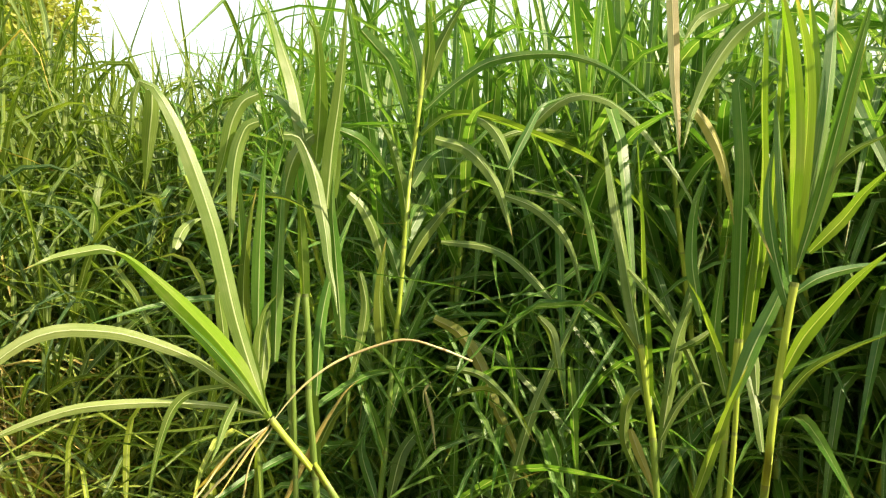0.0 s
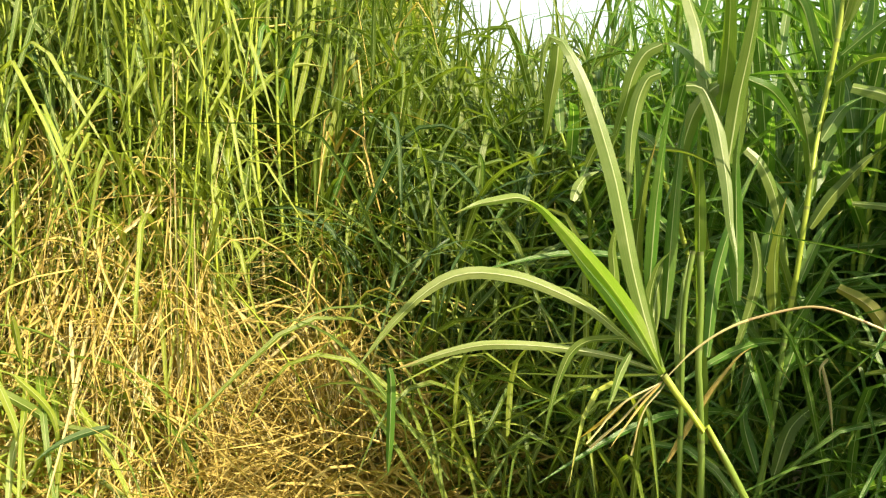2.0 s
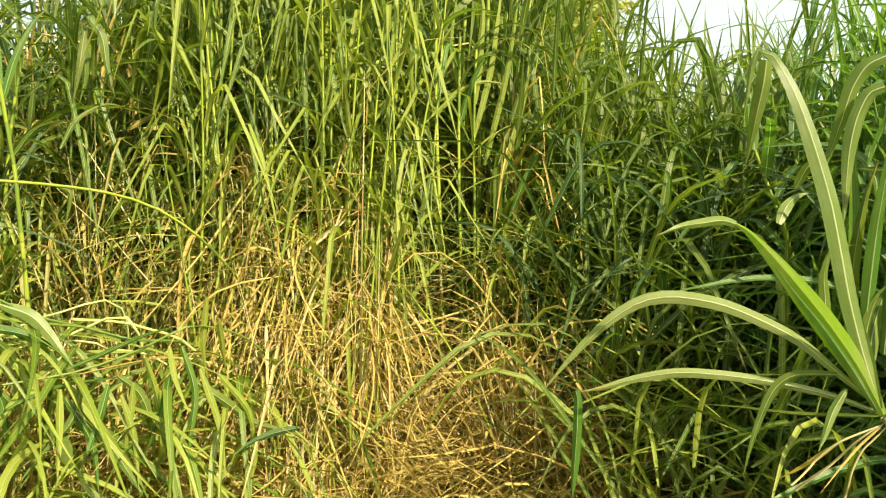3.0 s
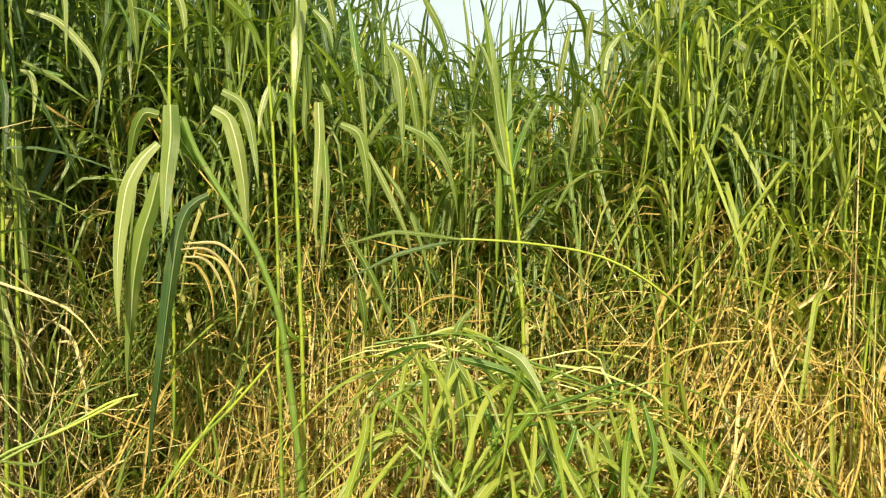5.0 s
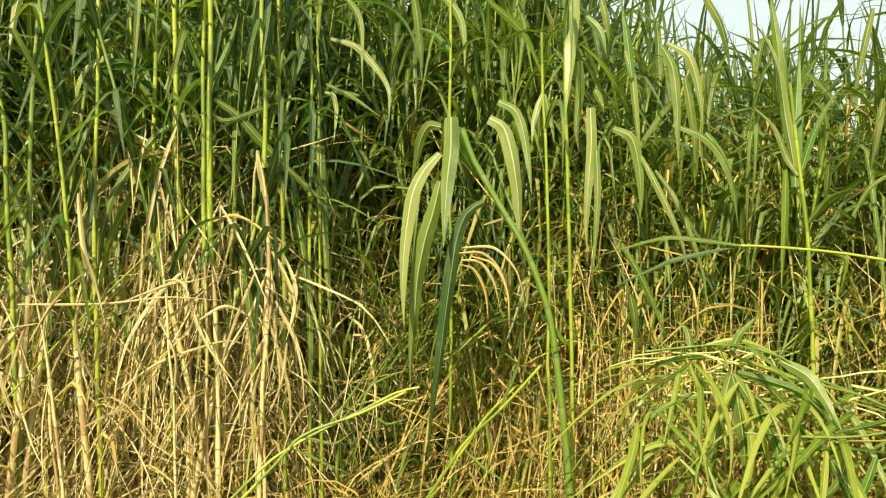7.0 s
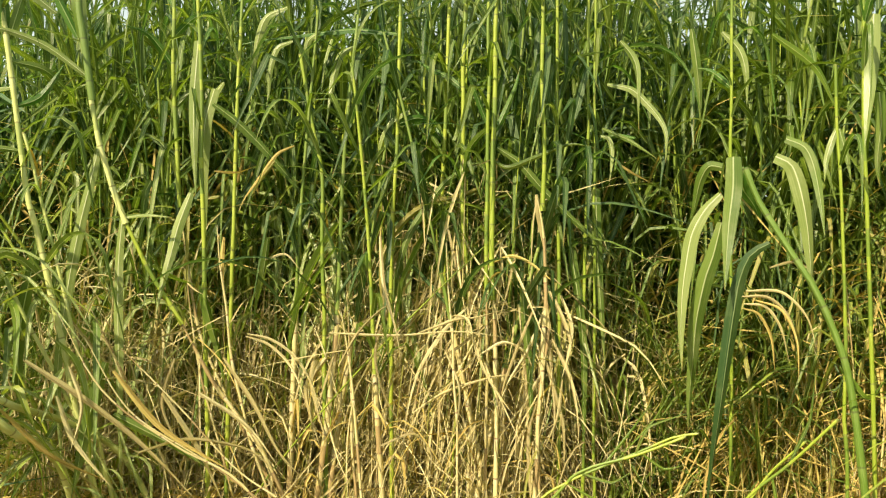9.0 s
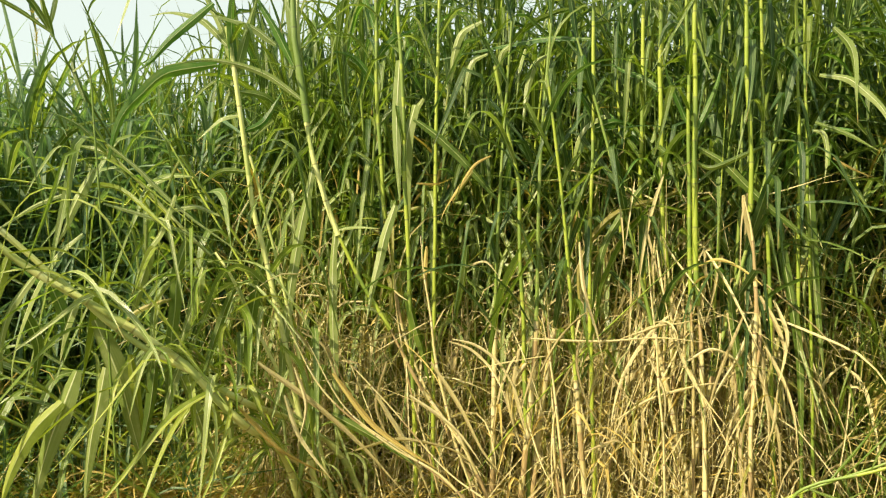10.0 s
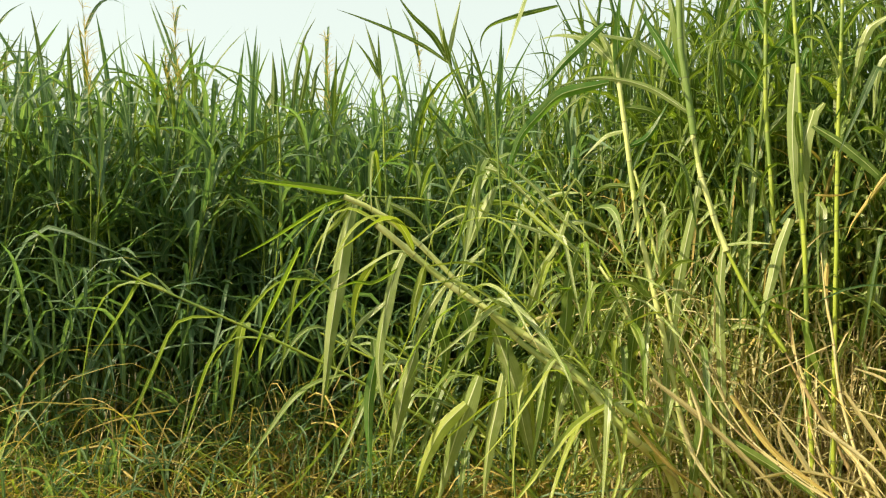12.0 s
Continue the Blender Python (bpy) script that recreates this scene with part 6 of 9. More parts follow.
leaf(p, 0.0307, FADING, (-3.028, -1.128, 1.667), (-2.999, -1.209, 1.627), (-2.958, -1.322, 1.595), (-2.928, -1.411, 1.530), (-2.909, -1.475, 1.443), (-2.905, -1.512, 1.352), (-2.917, -1.522, 1.248), (-2.937, -1.517, 1.159), (-2.963, -1.501, 1.072), (-2.997, -1.474, 0.982), (-3.029, -1.453, 0.882))
leaf(p, 0.0330, BROAD, (-3.003, -1.186, 1.751), (-2.971, -1.263, 1.684), (-2.936, -1.349, 1.549), (-2.914, -1.404, 1.440), (-2.906, -1.432, 1.332), (-2.904, -1.449, 1.230), (-2.905, -1.465, 1.102), (-2.899, -1.498, 0.948), (-2.890, -1.534, 0.821))
leaf(p, 0.0354, FRESH, (-2.983, -1.232, 1.603), (-2.936, -1.320, 1.468), (-2.906, -1.366, 1.355), (-2.882, -1.399, 1.250), (-2.868, -1.411, 1.126), (-2.844, -1.438, 0.997), (-2.807, -1.476, 0.828))
leaf(p, 0.0283, WAXY_SHEEN, (-2.997, -1.201, 1.998), (-2.982, -1.238, 1.864), (-2.991, -1.221, 1.888), (-3.001, -1.202, 1.824))
leaf(p, 0.0283, LUSH, (-2.996, -1.202, 2.085), (-2.995, -1.283, 2.150), (-3.006, -1.378, 2.196), (-3.022, -1.454, 2.244))
leaf(p, 0.0307, GREEN, (-2.993, -1.208, 2.389), (-3.001, -1.270, 2.523), (-2.998, -1.358, 2.565), (-3.004, -1.449, 2.501))
leaf(p, 0.0307, DEEP_SHADE, (-2.992, -1.212, 2.541), (-3.037, -1.188, 2.670), (-3.088, -1.142, 2.716), (-3.148, -1.108, 2.674))
leaf(p, 0.0212, PALE_DRY, (-2.854, -1.482, 1.249), (-2.858, -1.475, 1.188), (-2.872, -1.447, 1.125), (-2.884, -1.422, 0.998), (-2.887, -1.412, 0.829))
leaf(p, 0.0212, PALE_DRY, (-3.013, -1.164, 1.256), (-3.035, -1.122, 1.124), (-3.052, -1.097, 0.968), (-3.057, -1.107, 0.811))

p = hero("slim green cane with a bent leaf", (-2.90, -1.40, 0.00))
stem(p, 0.0118, (-2.866, -1.461, 2.697), (-2.872, -1.451, 1.903), (-2.871, -1.452, 1.714), (-2.871, -1.453, 1.483), (-2.873, -1.449, 1.209), (-2.881, -1.434, 0.829), (-2.899, -1.402, 0.000))
leaf(p, 0.0495, PALE_LIT, (-2.895, -1.409, 1.985), (-2.868, -1.472, 1.952), (-2.856, -1.515, 1.888), (-2.861, -1.534, 1.812), (-2.880, -1.531, 1.744), (-2.905, -1.520, 1.676), foot=0.7)
leaf(p, 0.0212, BROAD, (-2.871, -1.453, 1.756), (-2.820, -1.485, 1.602), (-2.769, -1.506, 1.495), (-2.737, -1.513, 1.428))
leaf(p, 0.0330, LUSH, (-2.871, -1.452, 1.924), (-2.925, -1.377, 1.958), (-2.988, -1.298, 1.941))
leaf(p, 0.0283, LUSH, (-2.871, -1.452, 1.987), (-2.838, -1.482, 2.061), (-2.792, -1.520, 2.110))

p = hero("green cane among bleached stalks", (-3.11, -1.20, 0.00))
stem(p, 0.0121, (-3.053, -1.317, 2.788), (-3.057, -1.309, 2.011), (-3.056, -1.312, 1.655), (-3.060, -1.302, 1.454), (-3.069, -1.283, 1.186))
stem(p, 0.0109, (-3.067, -1.288, 1.254), (-3.077, -1.266, 0.894), (-3.088, -1.243, 0.623), (-3.098, -1.218, 0.249), (-3.106, -1.202, 0.000), dry=True)
leaf(p, 0.0340, LUSH, (-3.056, -1.311, 1.878), (-3.066, -1.404, 1.968), (-3.092, -1.487, 2.041))
leaf(p, 0.0292, GREEN, (-3.055, -1.312, 1.967), (-3.037, -1.257, 2.096), (-3.013, -1.202, 2.177))
leaf(p, 0.0243, FRESH, (-3.058, -1.307, 1.811), (-3.054, -1.375, 1.921), (-3.091, -1.383, 2.041))

p = hero("broken bleached cane wrapped in ragged dry sheaths", (-2.94, -0.80, 0.00))
stem(p, 0.0111, (-2.921, -0.848, 2.724), (-2.927, -0.830, 2.070), (-2.930, -0.821, 1.880), (-2.932, -0.814, 1.689), (-2.932, -0.814, 1.562))
stem(p, 0.0122, (-2.924, -0.838, 1.624), (-2.932, -0.813, 1.498), (-2.938, -0.796, 1.306), (-2.942, -0.784, 1.136), (-2.938, -0.796, 0.922), (-2.936, -0.800, 0.708), (-2.936, -0.803, 0.495), (-2.936, -0.802, 0.315), (-2.936, -0.800, 0.000), dry=True)
stem(p, 0.0100, (-2.940, -0.790, 1.264), (-2.944, -0.775, 1.093), (-2.940, -0.790, 0.922), (-2.936, -0.801, 0.730), (-2.941, -0.786, 0.314), (-2.944, -0.775, 0.000), dry=True)
leaf(p, 0.0354, PALE_DRY, (-2.924, -0.838, 1.628), (-2.938, -0.833, 1.562), (-2.979, -0.819, 1.458), (-3.046, -0.815, 1.307))
leaf(p, 0.0266, PALE_DRY, (-2.944, -0.778, 1.243), (-2.950, -0.721, 1.137), (-2.944, -0.685, 1.031), (-2.918, -0.704, 0.927))
leaf(p, 0.0244, PALE_DRY, (-2.943, -0.781, 0.965), (-2.976, -0.746, 0.832), (-3.021, -0.721, 0.694), (-3.079, -0.725, 0.504))
leaf(p, 0.0221, PALE_DRY, (-2.940, -0.790, 0.922), (-2.940, -0.838, 0.835), (-2.960, -0.891, 0.702), (-3.012, -0.917, 0.515))
leaf(p, 0.0199, PALE_DRY, (-2.933, -0.809, 0.794), (-2.909, -0.829, 0.670), (-2.876, -0.811, 0.510), (-2.842, -0.781, 0.375))
leaf(p, 0.0199, PALE_DRY, (-2.943, -0.779, 1.093), (-2.964, -0.761, 0.920), (-2.994, -0.749, 0.742), (-3.019, -0.771, 0.562))
leaf(p, 0.0199, PALE_DRY, (-2.940, -0.788, 1.178), (-2.897, -0.840, 1.010), (-2.844, -0.895, 0.889), (-2.784, -0.932, 0.754))
leaf(p, 0.0310, BROAD, (-2.910, -0.879, 1.260), (-2.919, -0.862, 1.093), (-2.929, -0.845, 0.943), (-2.940, -0.833, 0.750), (-2.947, -0.836, 0.577), foot=0.8)

p = hero("slender yellow-green cane with thin hanging leaves", (-3.16, -0.76, 0.00))
stem(p, 0.0106, (-3.129, -0.855, 2.825), (-3.139, -0.823, 1.922), (-3.143, -0.811, 1.696), (-3.145, -0.803, 1.468), (-3.149, -0.790, 1.194), (-3.152, -0.779, 0.805), (-3.159, -0.757, 0.000))
stem(p, 0.0094, (-3.168, -0.724, 2.844), (-3.174, -0.700, 1.862), (-3.176, -0.694, 1.610), (-3.176, -0.694, 1.357), (-3.179, -0.680, 0.804), (-3.185, -0.660, 0.000))
stem(p, 0.0083, (-3.175, -0.698, 2.848), (-3.182, -0.670, 1.864), (-3.184, -0.664, 1.611), (-3.186, -0.654, 1.312), (-3.197, -0.612, 0.000))
leaf(p, 0.0424, WAXY_SHEEN, (-3.184, -0.660, 1.680), (-3.188, -0.651, 1.496), (-3.192, -0.637, 1.312), (-3.197, -0.621, 1.150), (-3.202, -0.605, 0.988), (-3.205, -0.598, 0.923), foot=0.8)
leaf(p, 0.0401, BROAD, (-3.156, -0.767, 1.584), (-3.158, -0.746, 1.401), (-3.159, -0.710, 1.196), (-3.157, -0.682, 0.990), (-3.143, -0.668, 0.673), (-3.129, -0.670, 0.471))
leaf(p, 0.0236, PALE_LIT, (-3.188, -0.647, 1.902), (-3.194, -0.615, 1.890), (-3.192, -0.600, 1.820), (-3.176, -0.603, 1.694))
leaf(p, 0.0141, DRY, (-3.204, -0.578, 1.790), (-3.254, -0.513, 1.747), (-3.326, -0.445, 1.715))
leaf(p, 0.0330, WAXY_SHEEN, (-3.203, -0.583, 2.308), (-3.211, -0.532, 2.241), (-3.213, -0.510, 2.172), (-3.206, -0.502, 2.037), (-3.198, -0.491, 1.904))
leaf(p, 0.0330, PALE_LIT, (-3.192, -0.629, 2.124), (-3.206, -0.533, 2.101), (-3.209, -0.472, 2.045), (-3.206, -0.412, 1.973), (-3.199, -0.382, 1.903), (-3.178, -0.376, 1.780))
leaf(p, 0.0212, LUSH, (-3.219, -0.509, 1.896), (-3.223, -0.604, 1.907), (-3.244, -0.702, 1.875))
leaf(p, 0.0307, DEEP_SHADE, (-3.131, -0.849, 2.442), (-3.117, -0.899, 2.549), (-3.094, -0.971, 2.562), (-3.079, -1.021, 2.489))
leaf(p, 0.0307, GREEN, (-3.170, -0.716, 2.411), (-3.211, -0.672, 2.565), (-3.254, -0.600, 2.605), (-3.304, -0.550, 2.530))
leaf(p, 0.0283, DEEP_SHADE, (-3.176, -0.693, 2.596), (-3.140, -0.736, 2.695), (-3.102, -0.794, 2.678))
leaf(p, 0.0212, BROAD, (-3.189, -0.643, 1.935), (-3.206, -0.529, 1.882), (-3.213, -0.413, 1.803))

p = hero("tall green cane with leaves hanging beside it", (-3.28, -0.08, 0.00))
stem(p, 0.0094, (-3.271, -0.155, 2.895), (-3.272, -0.139, 2.075), (-3.273, -0.134, 1.816), (-3.274, -0.121, 1.370), (-3.277, -0.081, 0.000))
leaf(p, 0.0377, WAXY_SHEEN, (-3.254, -0.300, 2.349), (-3.279, -0.280, 2.216), (-3.315, -0.267, 2.084), (-3.352, -0.265, 1.967))
leaf(p, 0.0354, PALE_LIT, (-3.269, -0.181, 2.331), (-3.279, -0.115, 2.255), (-3.286, -0.088, 2.168), (-3.299, -0.079, 2.020))
leaf(p, 0.0283, LUSH, (-3.272, -0.140, 2.098), (-3.275, -0.217, 2.169), (-3.278, -0.288, 2.192))
leaf(p, 0.0330, GREEN, (-3.272, -0.146, 2.450), (-3.253, -0.199, 2.583), (-3.232, -0.279, 2.597), (-3.206, -0.331, 2.495))
leaf(p, 0.0330, DEEP_SHADE, (-3.272, -0.149, 2.614), (-3.245, -0.096, 2.743), (-3.224, -0.013, 2.734), (-3.187, 0.036, 2.626))
leaf(p, 0.0236, GREEN, (-3.250, -0.331, 2.161), (-3.292, -0.383, 2.053), (-3.364, -0.404, 1.949))

p = hero("broad-leaved fodder grass stalk bent over, its leaves hanging down", (-2.72, 0.41, 0.00))
stem(p, 0.0167, (-2.728, -0.047, 1.695), (-2.731, -0.006, 1.590), (-2.733, 0.050, 1.497), (-2.735, 0.111, 1.400), (-2.735, 0.172, 1.303), (-2.734, 0.233, 1.167), (-2.732, 0.275, 1.051), (-2.731, 0.305, 0.895), (-2.729, 0.324, 0.739), (-2.724, 0.412, 0.000), leafy=True)
leaf(p, 0.0609, WAXY_SHEEN, (-2.725, -0.087, 1.734), (-2.715, -0.084, 1.631), (-2.695, -0.092, 1.508), (-2.671, -0.095, 1.390), (-2.645, -0.095, 1.279), foot=0.85)
leaf(p, 0.0373, BROAD, (-2.722, -0.122, 1.697), (-2.726, -0.165, 1.701), (-2.743, -0.194, 1.652), (-2.779, -0.213, 1.573), (-2.813, -0.231, 1.511), foot=0.8)
leaf(p, 0.0550, PALE_LIT, (-2.722, -0.124, 1.607), (-2.716, -0.173, 1.551), (-2.710, -0.212, 1.468), (-2.705, -0.229, 1.354), (-2.702, -0.237, 1.252), (-2.699, -0.237, 1.116), (-2.697, -0.229, 0.994), foot=0.5)
leaf(p, 0.0589, WAXY_SHEEN, (-2.722, -0.118, 1.509), (-2.729, -0.142, 1.396), (-2.738, -0.167, 1.313), (-2.758, -0.193, 1.173), (-2.784, -0.204, 1.031), (-2.813, -0.215, 0.886), (-2.840, -0.218, 0.763), foot=0.5)
leaf(p, 0.0530, DEEP_SHADE, (-2.733, 0.036, 1.442), (-2.730, -0.022, 1.402), (-2.727, -0.054, 1.319), (-2.726, -0.071, 1.197), (-2.724, -0.088, 1.039), (-2.721, -0.104, 0.882), (-2.719, -0.121, 0.725), (-2.717, -0.132, 0.591), (-2.716, -0.135, 0.483), foot=0.4)
leaf(p, 0.0550, LUSH, (-2.727, -0.055, 1.699), (-2.757, -0.056, 1.632), (-2.807, -0.022, 1.578), (-2.856, 0.000, 1.530), foot=0.7)
leaf(p, 0.0570, PALE_LIT, (-2.733, 0.046, 1.733), (-2.736, 0.096, 1.703), (-2.741, 0.127, 1.613), (-2.749, 0.149, 1.496), (-2.758, 0.161, 1.378), (-2.768, 0.171, 1.252), foot=0.8)
leaf(p, 0.0354, WAXY_SHEEN, (-2.734, 0.076, 1.792), (-2.731, 0.134, 1.761), (-2.724, 0.164, 1.690), (-2.709, 0.186, 1.572), (-2.692, 0.199, 1.466), foot=0.8)
leaf(p, 0.0157, PALE_DRY, (-2.728, -0.047, 1.260), (-2.745, 0.035, 1.261), (-2.769, 0.099, 1.199), (-2.813, 0.145, 1.065))
leaf(p, 0.0138, PALE_DRY, (-2.729, -0.039, 1.236), (-2.741, 0.028, 1.230), (-2.761, 0.076, 1.163), (-2.797, 0.107, 1.041))
leaf(p, 0.0138, DRY, (-2.728, -0.042, 1.221), (-2.739, 0.009, 1.202), (-2.761, 0.049, 1.122), (-2.798, 0.062, 1.000))
leaf(p, 0.0138, PALE_DRY, (-2.729, -0.034, 1.280), (-2.736, 0.074, 1.282), (-2.741, 0.154, 1.205), (-2.746, 0.188, 1.087))
leaf(p, 0.0118, DRY, (-2.731, -0.004, 1.251), (-2.727, 0.076, 1.223), (-2.713, 0.125, 1.127), (-2.688, 0.135, 0.993))
leaf(p, 0.0138, PALE_DRY, (-2.733, 0.037, 1.360), (-2.753, 0.111, 1.381), (-2.788, 0.192, 1.344))

p = hero("tall fodder grass stalk with long pale hanging leaves", (-2.87, 0.40, 0.00))
stem(p, 0.0093, (-2.881, 0.294, 2.705), (-2.880, 0.313, 1.945), (-2.880, 0.321, 1.739), (-2.879, 0.334, 1.492), (-2.878, 0.347, 1.245), (-2.877, 0.363, 0.875), (-2.874, 0.400, 0.000))
stem(p, 0.0083, (-2.884, 0.224, 2.069), (-2.884, 0.235, 1.842), (-2.883, 0.248, 1.698), (-2.883, 0.258, 1.512), (-2.882, 0.271, 1.283), (-2.882, 0.285, 0.872), (-2.880, 0.315, 0.000))
leaf(p, 0.0497, PALE_LIT, (-2.879, 0.336, 2.233), (-2.861, 0.332, 2.063), (-2.840, 0.325, 1.936), (-2.806, 0.314, 1.768), foot=0.8)
leaf(p, 0.0394, WAXY_SHEEN, (-2.877, 0.358, 1.965), (-2.890, 0.367, 1.865), (-2.918, 0.361, 1.741), (-2.943, 0.373, 1.649), foot=0.85)
leaf(p, 0.0414, PALE_LIT, (-2.874, 0.406, 1.797), (-2.881, 0.413, 1.658), (-2.896, 0.407, 1.511), (-2.913, 0.405, 1.367), (-2.925, 0.415, 1.262), foot=0.85)
leaf(p, 0.0269, WAXY_SHEEN, (-2.871, 0.431, 1.645), (-2.868, 0.440, 1.489), (-2.865, 0.435, 1.325), (-2.862, 0.429, 1.186), foot=0.8)
leaf(p, 0.0290, FRESH, (-2.882, 0.020, 2.190), (-2.915, 0.158, 2.076), (-2.946, 0.215, 1.975), (-2.975, 0.252, 1.885))
leaf(p, 0.0249, PALE_LIT, (-2.884, 0.233, 1.850), (-2.863, 0.205, 1.751), (-2.831, 0.198, 1.657))
leaf(p, 0.0228, WAXY_SHEEN, (-2.884, 0.241, 1.846), (-2.879, 0.268, 1.738), (-2.876, 0.281, 1.664))
leaf(p, 0.0290, PALE_LIT, (-2.861, 0.522, 2.000), (-2.869, 0.550, 1.904), (-2.887, 0.567, 1.801), (-2.909, 0.582, 1.702), (-2.942, 0.600, 1.572))
leaf(p, 0.0373, WAXY_SHEEN, (-2.842, 0.644, 2.017), (-2.834, 0.684, 1.939), (-2.829, 0.702, 1.817), (-2.824, 0.710, 1.672), (-2.821, 0.713, 1.583))
leaf(p, 0.0332, PALE_LIT, (-2.839, 0.663, 2.024), (-2.834, 0.735, 1.980), (-2.843, 0.769, 1.901), (-2.861, 0.793, 1.804), (-2.882, 0.806, 1.713))
leaf(p, 0.0414, WAXY_SHEEN, (-2.865, 0.488, 1.723), (-2.862, 0.553, 1.689), (-2.869, 0.582, 1.594), (-2.884, 0.597, 1.476), (-2.898, 0.595, 1.399), foot=0.6)
leaf(p, 0.0269, PALE_LIT, (-2.851, 0.589, 1.621), (-2.858, 0.639, 1.533), (-2.876, 0.695, 1.433), (-2.906, 0.754, 1.311), (-2.943, 0.787, 1.190))
leaf(p, 0.0332, WAXY_SHEEN, (-2.833, 0.692, 1.733), (-2.830, 0.788, 1.698), (-2.837, 0.853, 1.639), (-2.854, 0.899, 1.561), (-2.878, 0.927, 1.478), (-2.915, 0.950, 1.368))
leaf(p, 0.0269, BROAD, (-2.860, 0.528, 1.310), (-2.869, 0.613, 1.169), (-2.887, 0.672, 1.046), (-2.904, 0.714, 0.950))
leaf(p, 0.0290, BROAD, (-2.855, 0.563, 1.128), (-2.879, 0.585, 1.044), (-2.944, 0.606, 0.913))
leaf(p, 0.0290, BROAD, (-2.875, 0.383, 2.129), (-2.848, 0.432, 2.061), (-2.806, 0.450, 1.970))
leaf(p, 0.0290, PALE_LIT, (-2.871, 0.434, 2.190), (-2.896, 0.457, 2.115), (-2.938, 0.473, 2.043))
leaf(p, 0.0332, BROAD, (-2.816, 0.775, 2.195), (-2.827, 0.839, 2.099), (-2.855, 0.878, 2.006), (-2.893, 0.900, 1.913))
leaf(p, 0.0290, BROAD, (-2.872, 0.418, 1.862), (-2.869, 0.439, 1.821), (-2.865, 0.454, 1.788))
leaf(p, 0.0332, LUSH, (-2.857, 0.548, 1.902), (-2.875, 0.527, 2.069), (-2.896, 0.506, 2.198))
leaf(p, 0.0290, FRESH, (-2.883, 0.261, 1.037), (-2.885, 0.346, 0.935), (-2.889, 0.406, 1.019))

p = hero("yellow-green fodder grass stalk among withered undergrowth", (-2.69, 1.21, 0.00))
stem(p, 0.0093, (-2.739, 1.056, 1.863), (-2.730, 1.083, 1.650), (-2.725, 1.097, 1.533), (-2.720, 1.112, 1.418), (-2.716, 1.125, 1.302), (-2.710, 1.139, 1.072), (-2.686, 1.206, 0.000))
leaf(p, 0.0435, LUSH, (-2.731, 1.080, 1.514), (-2.770, 1.089, 1.729), (-2.814, 1.106, 1.899), (-2.854, 1.123, 2.037), foot=0.6)
leaf(p, 0.0352, WAXY_SHEEN, (-2.732, 1.079, 1.572), (-2.738, 1.045, 1.747), (-2.739, 1.013, 1.921), (-2.748, 0.959, 2.039), (-2.756, 0.918, 2.080))
leaf(p, 0.0249, LUSH, (-2.727, 1.093, 1.553), (-2.714, 1.127, 1.686), (-2.695, 1.174, 1.799), (-2.678, 1.215, 1.857))
leaf(p, 0.0228, PALE_LIT, (-2.728, 1.089, 1.553), (-2.726, 1.050, 1.610), (-2.700, 0.995, 1.711), (-2.676, 0.921, 1.773))
leaf(p, 0.0269, FRESH, (-2.741, 1.051, 1.573), (-2.740, 1.054, 1.417), (-2.741, 1.052, 1.299), (-2.742, 1.049, 1.165))
leaf(p, 0.0373, FRESH, (-2.746, 1.036, 1.845), (-2.768, 1.020, 2.006), (-2.797, 1.007, 2.151), (-2.805, 1.018, 2.214))
leaf(p, 0.0228, WAXY_SHEEN, (-2.697, 1.176, 1.590), (-2.758, 1.193, 1.499), (-2.818, 1.206, 1.443))
leaf(p, 0.0249, PALE_LIT, (-2.654, 1.281, 2.092), (-2.713, 1.272, 1.937), (-2.787, 1.279, 1.797))
leaf(p, 0.0290, WAXY_SHEEN, (-2.636, 1.323, 1.846), (-2.617, 1.359, 1.787), (-2.604, 1.368, 1.689), (-2.585, 1.384, 1.589))
leaf(p, 0.0249, PALE_LIT, (-2.640, 1.315, 1.798), (-2.692, 1.322, 1.686), (-2.778, 1.341, 1.569))
leaf(p, 0.0290, WAXY_SHEEN, (-2.580, 1.443, 2.053), (-2.587, 1.395, 1.982), (-2.555, 1.368, 1.830))
leaf(p, 0.0249, PALE_LIT, (-2.622, 1.354, 2.138), (-2.676, 1.362, 2.024), (-2.715, 1.386, 1.958))
leaf(p, 0.0186, GREEN, (-2.720, 1.113, 1.379), (-2.671, 1.168, 1.474), (-2.607, 1.234, 1.508))
leaf(p, 0.0166, BROAD, (-2.670, 1.244, 1.418), (-2.650, 1.289, 1.512), (-2.616, 1.363, 1.566), (-2.587, 1.422, 1.564))


p = hero("fodder grass cane leaning far over from a pale foot", (-2.71, -1.62, 0.00))
stem(p, 0.0182, (-2.078, -2.502, 2.827), (-2.099, -2.480, 2.359), (-2.114, -2.464, 2.188), (-2.136, -2.441, 2.018), (-2.148, -2.428, 1.921), leafy=True)
stem(p, 0.0146, (-2.128, -2.449, 2.067), (-2.144, -2.432, 1.933), (-2.160, -2.415, 1.813), (-2.171, -2.403, 1.741), (-2.205, -2.364, 1.590), (-2.244, -2.318, 1.444), pale=True)
stem(p, 0.0121, (-2.241, -2.322, 1.454), (-2.297, -2.253, 1.281), (-2.342, -2.196, 1.167), (-2.387, -2.136, 1.050))
stem(p, 0.0121, (-2.378, -2.147, 1.077), (-2.428, -2.079, 0.921), (-2.467, -2.022, 0.808), (-2.525, -1.932, 0.664), (-2.572, -1.853, 0.537), (-2.711, -1.623, 0.000), dry=True)
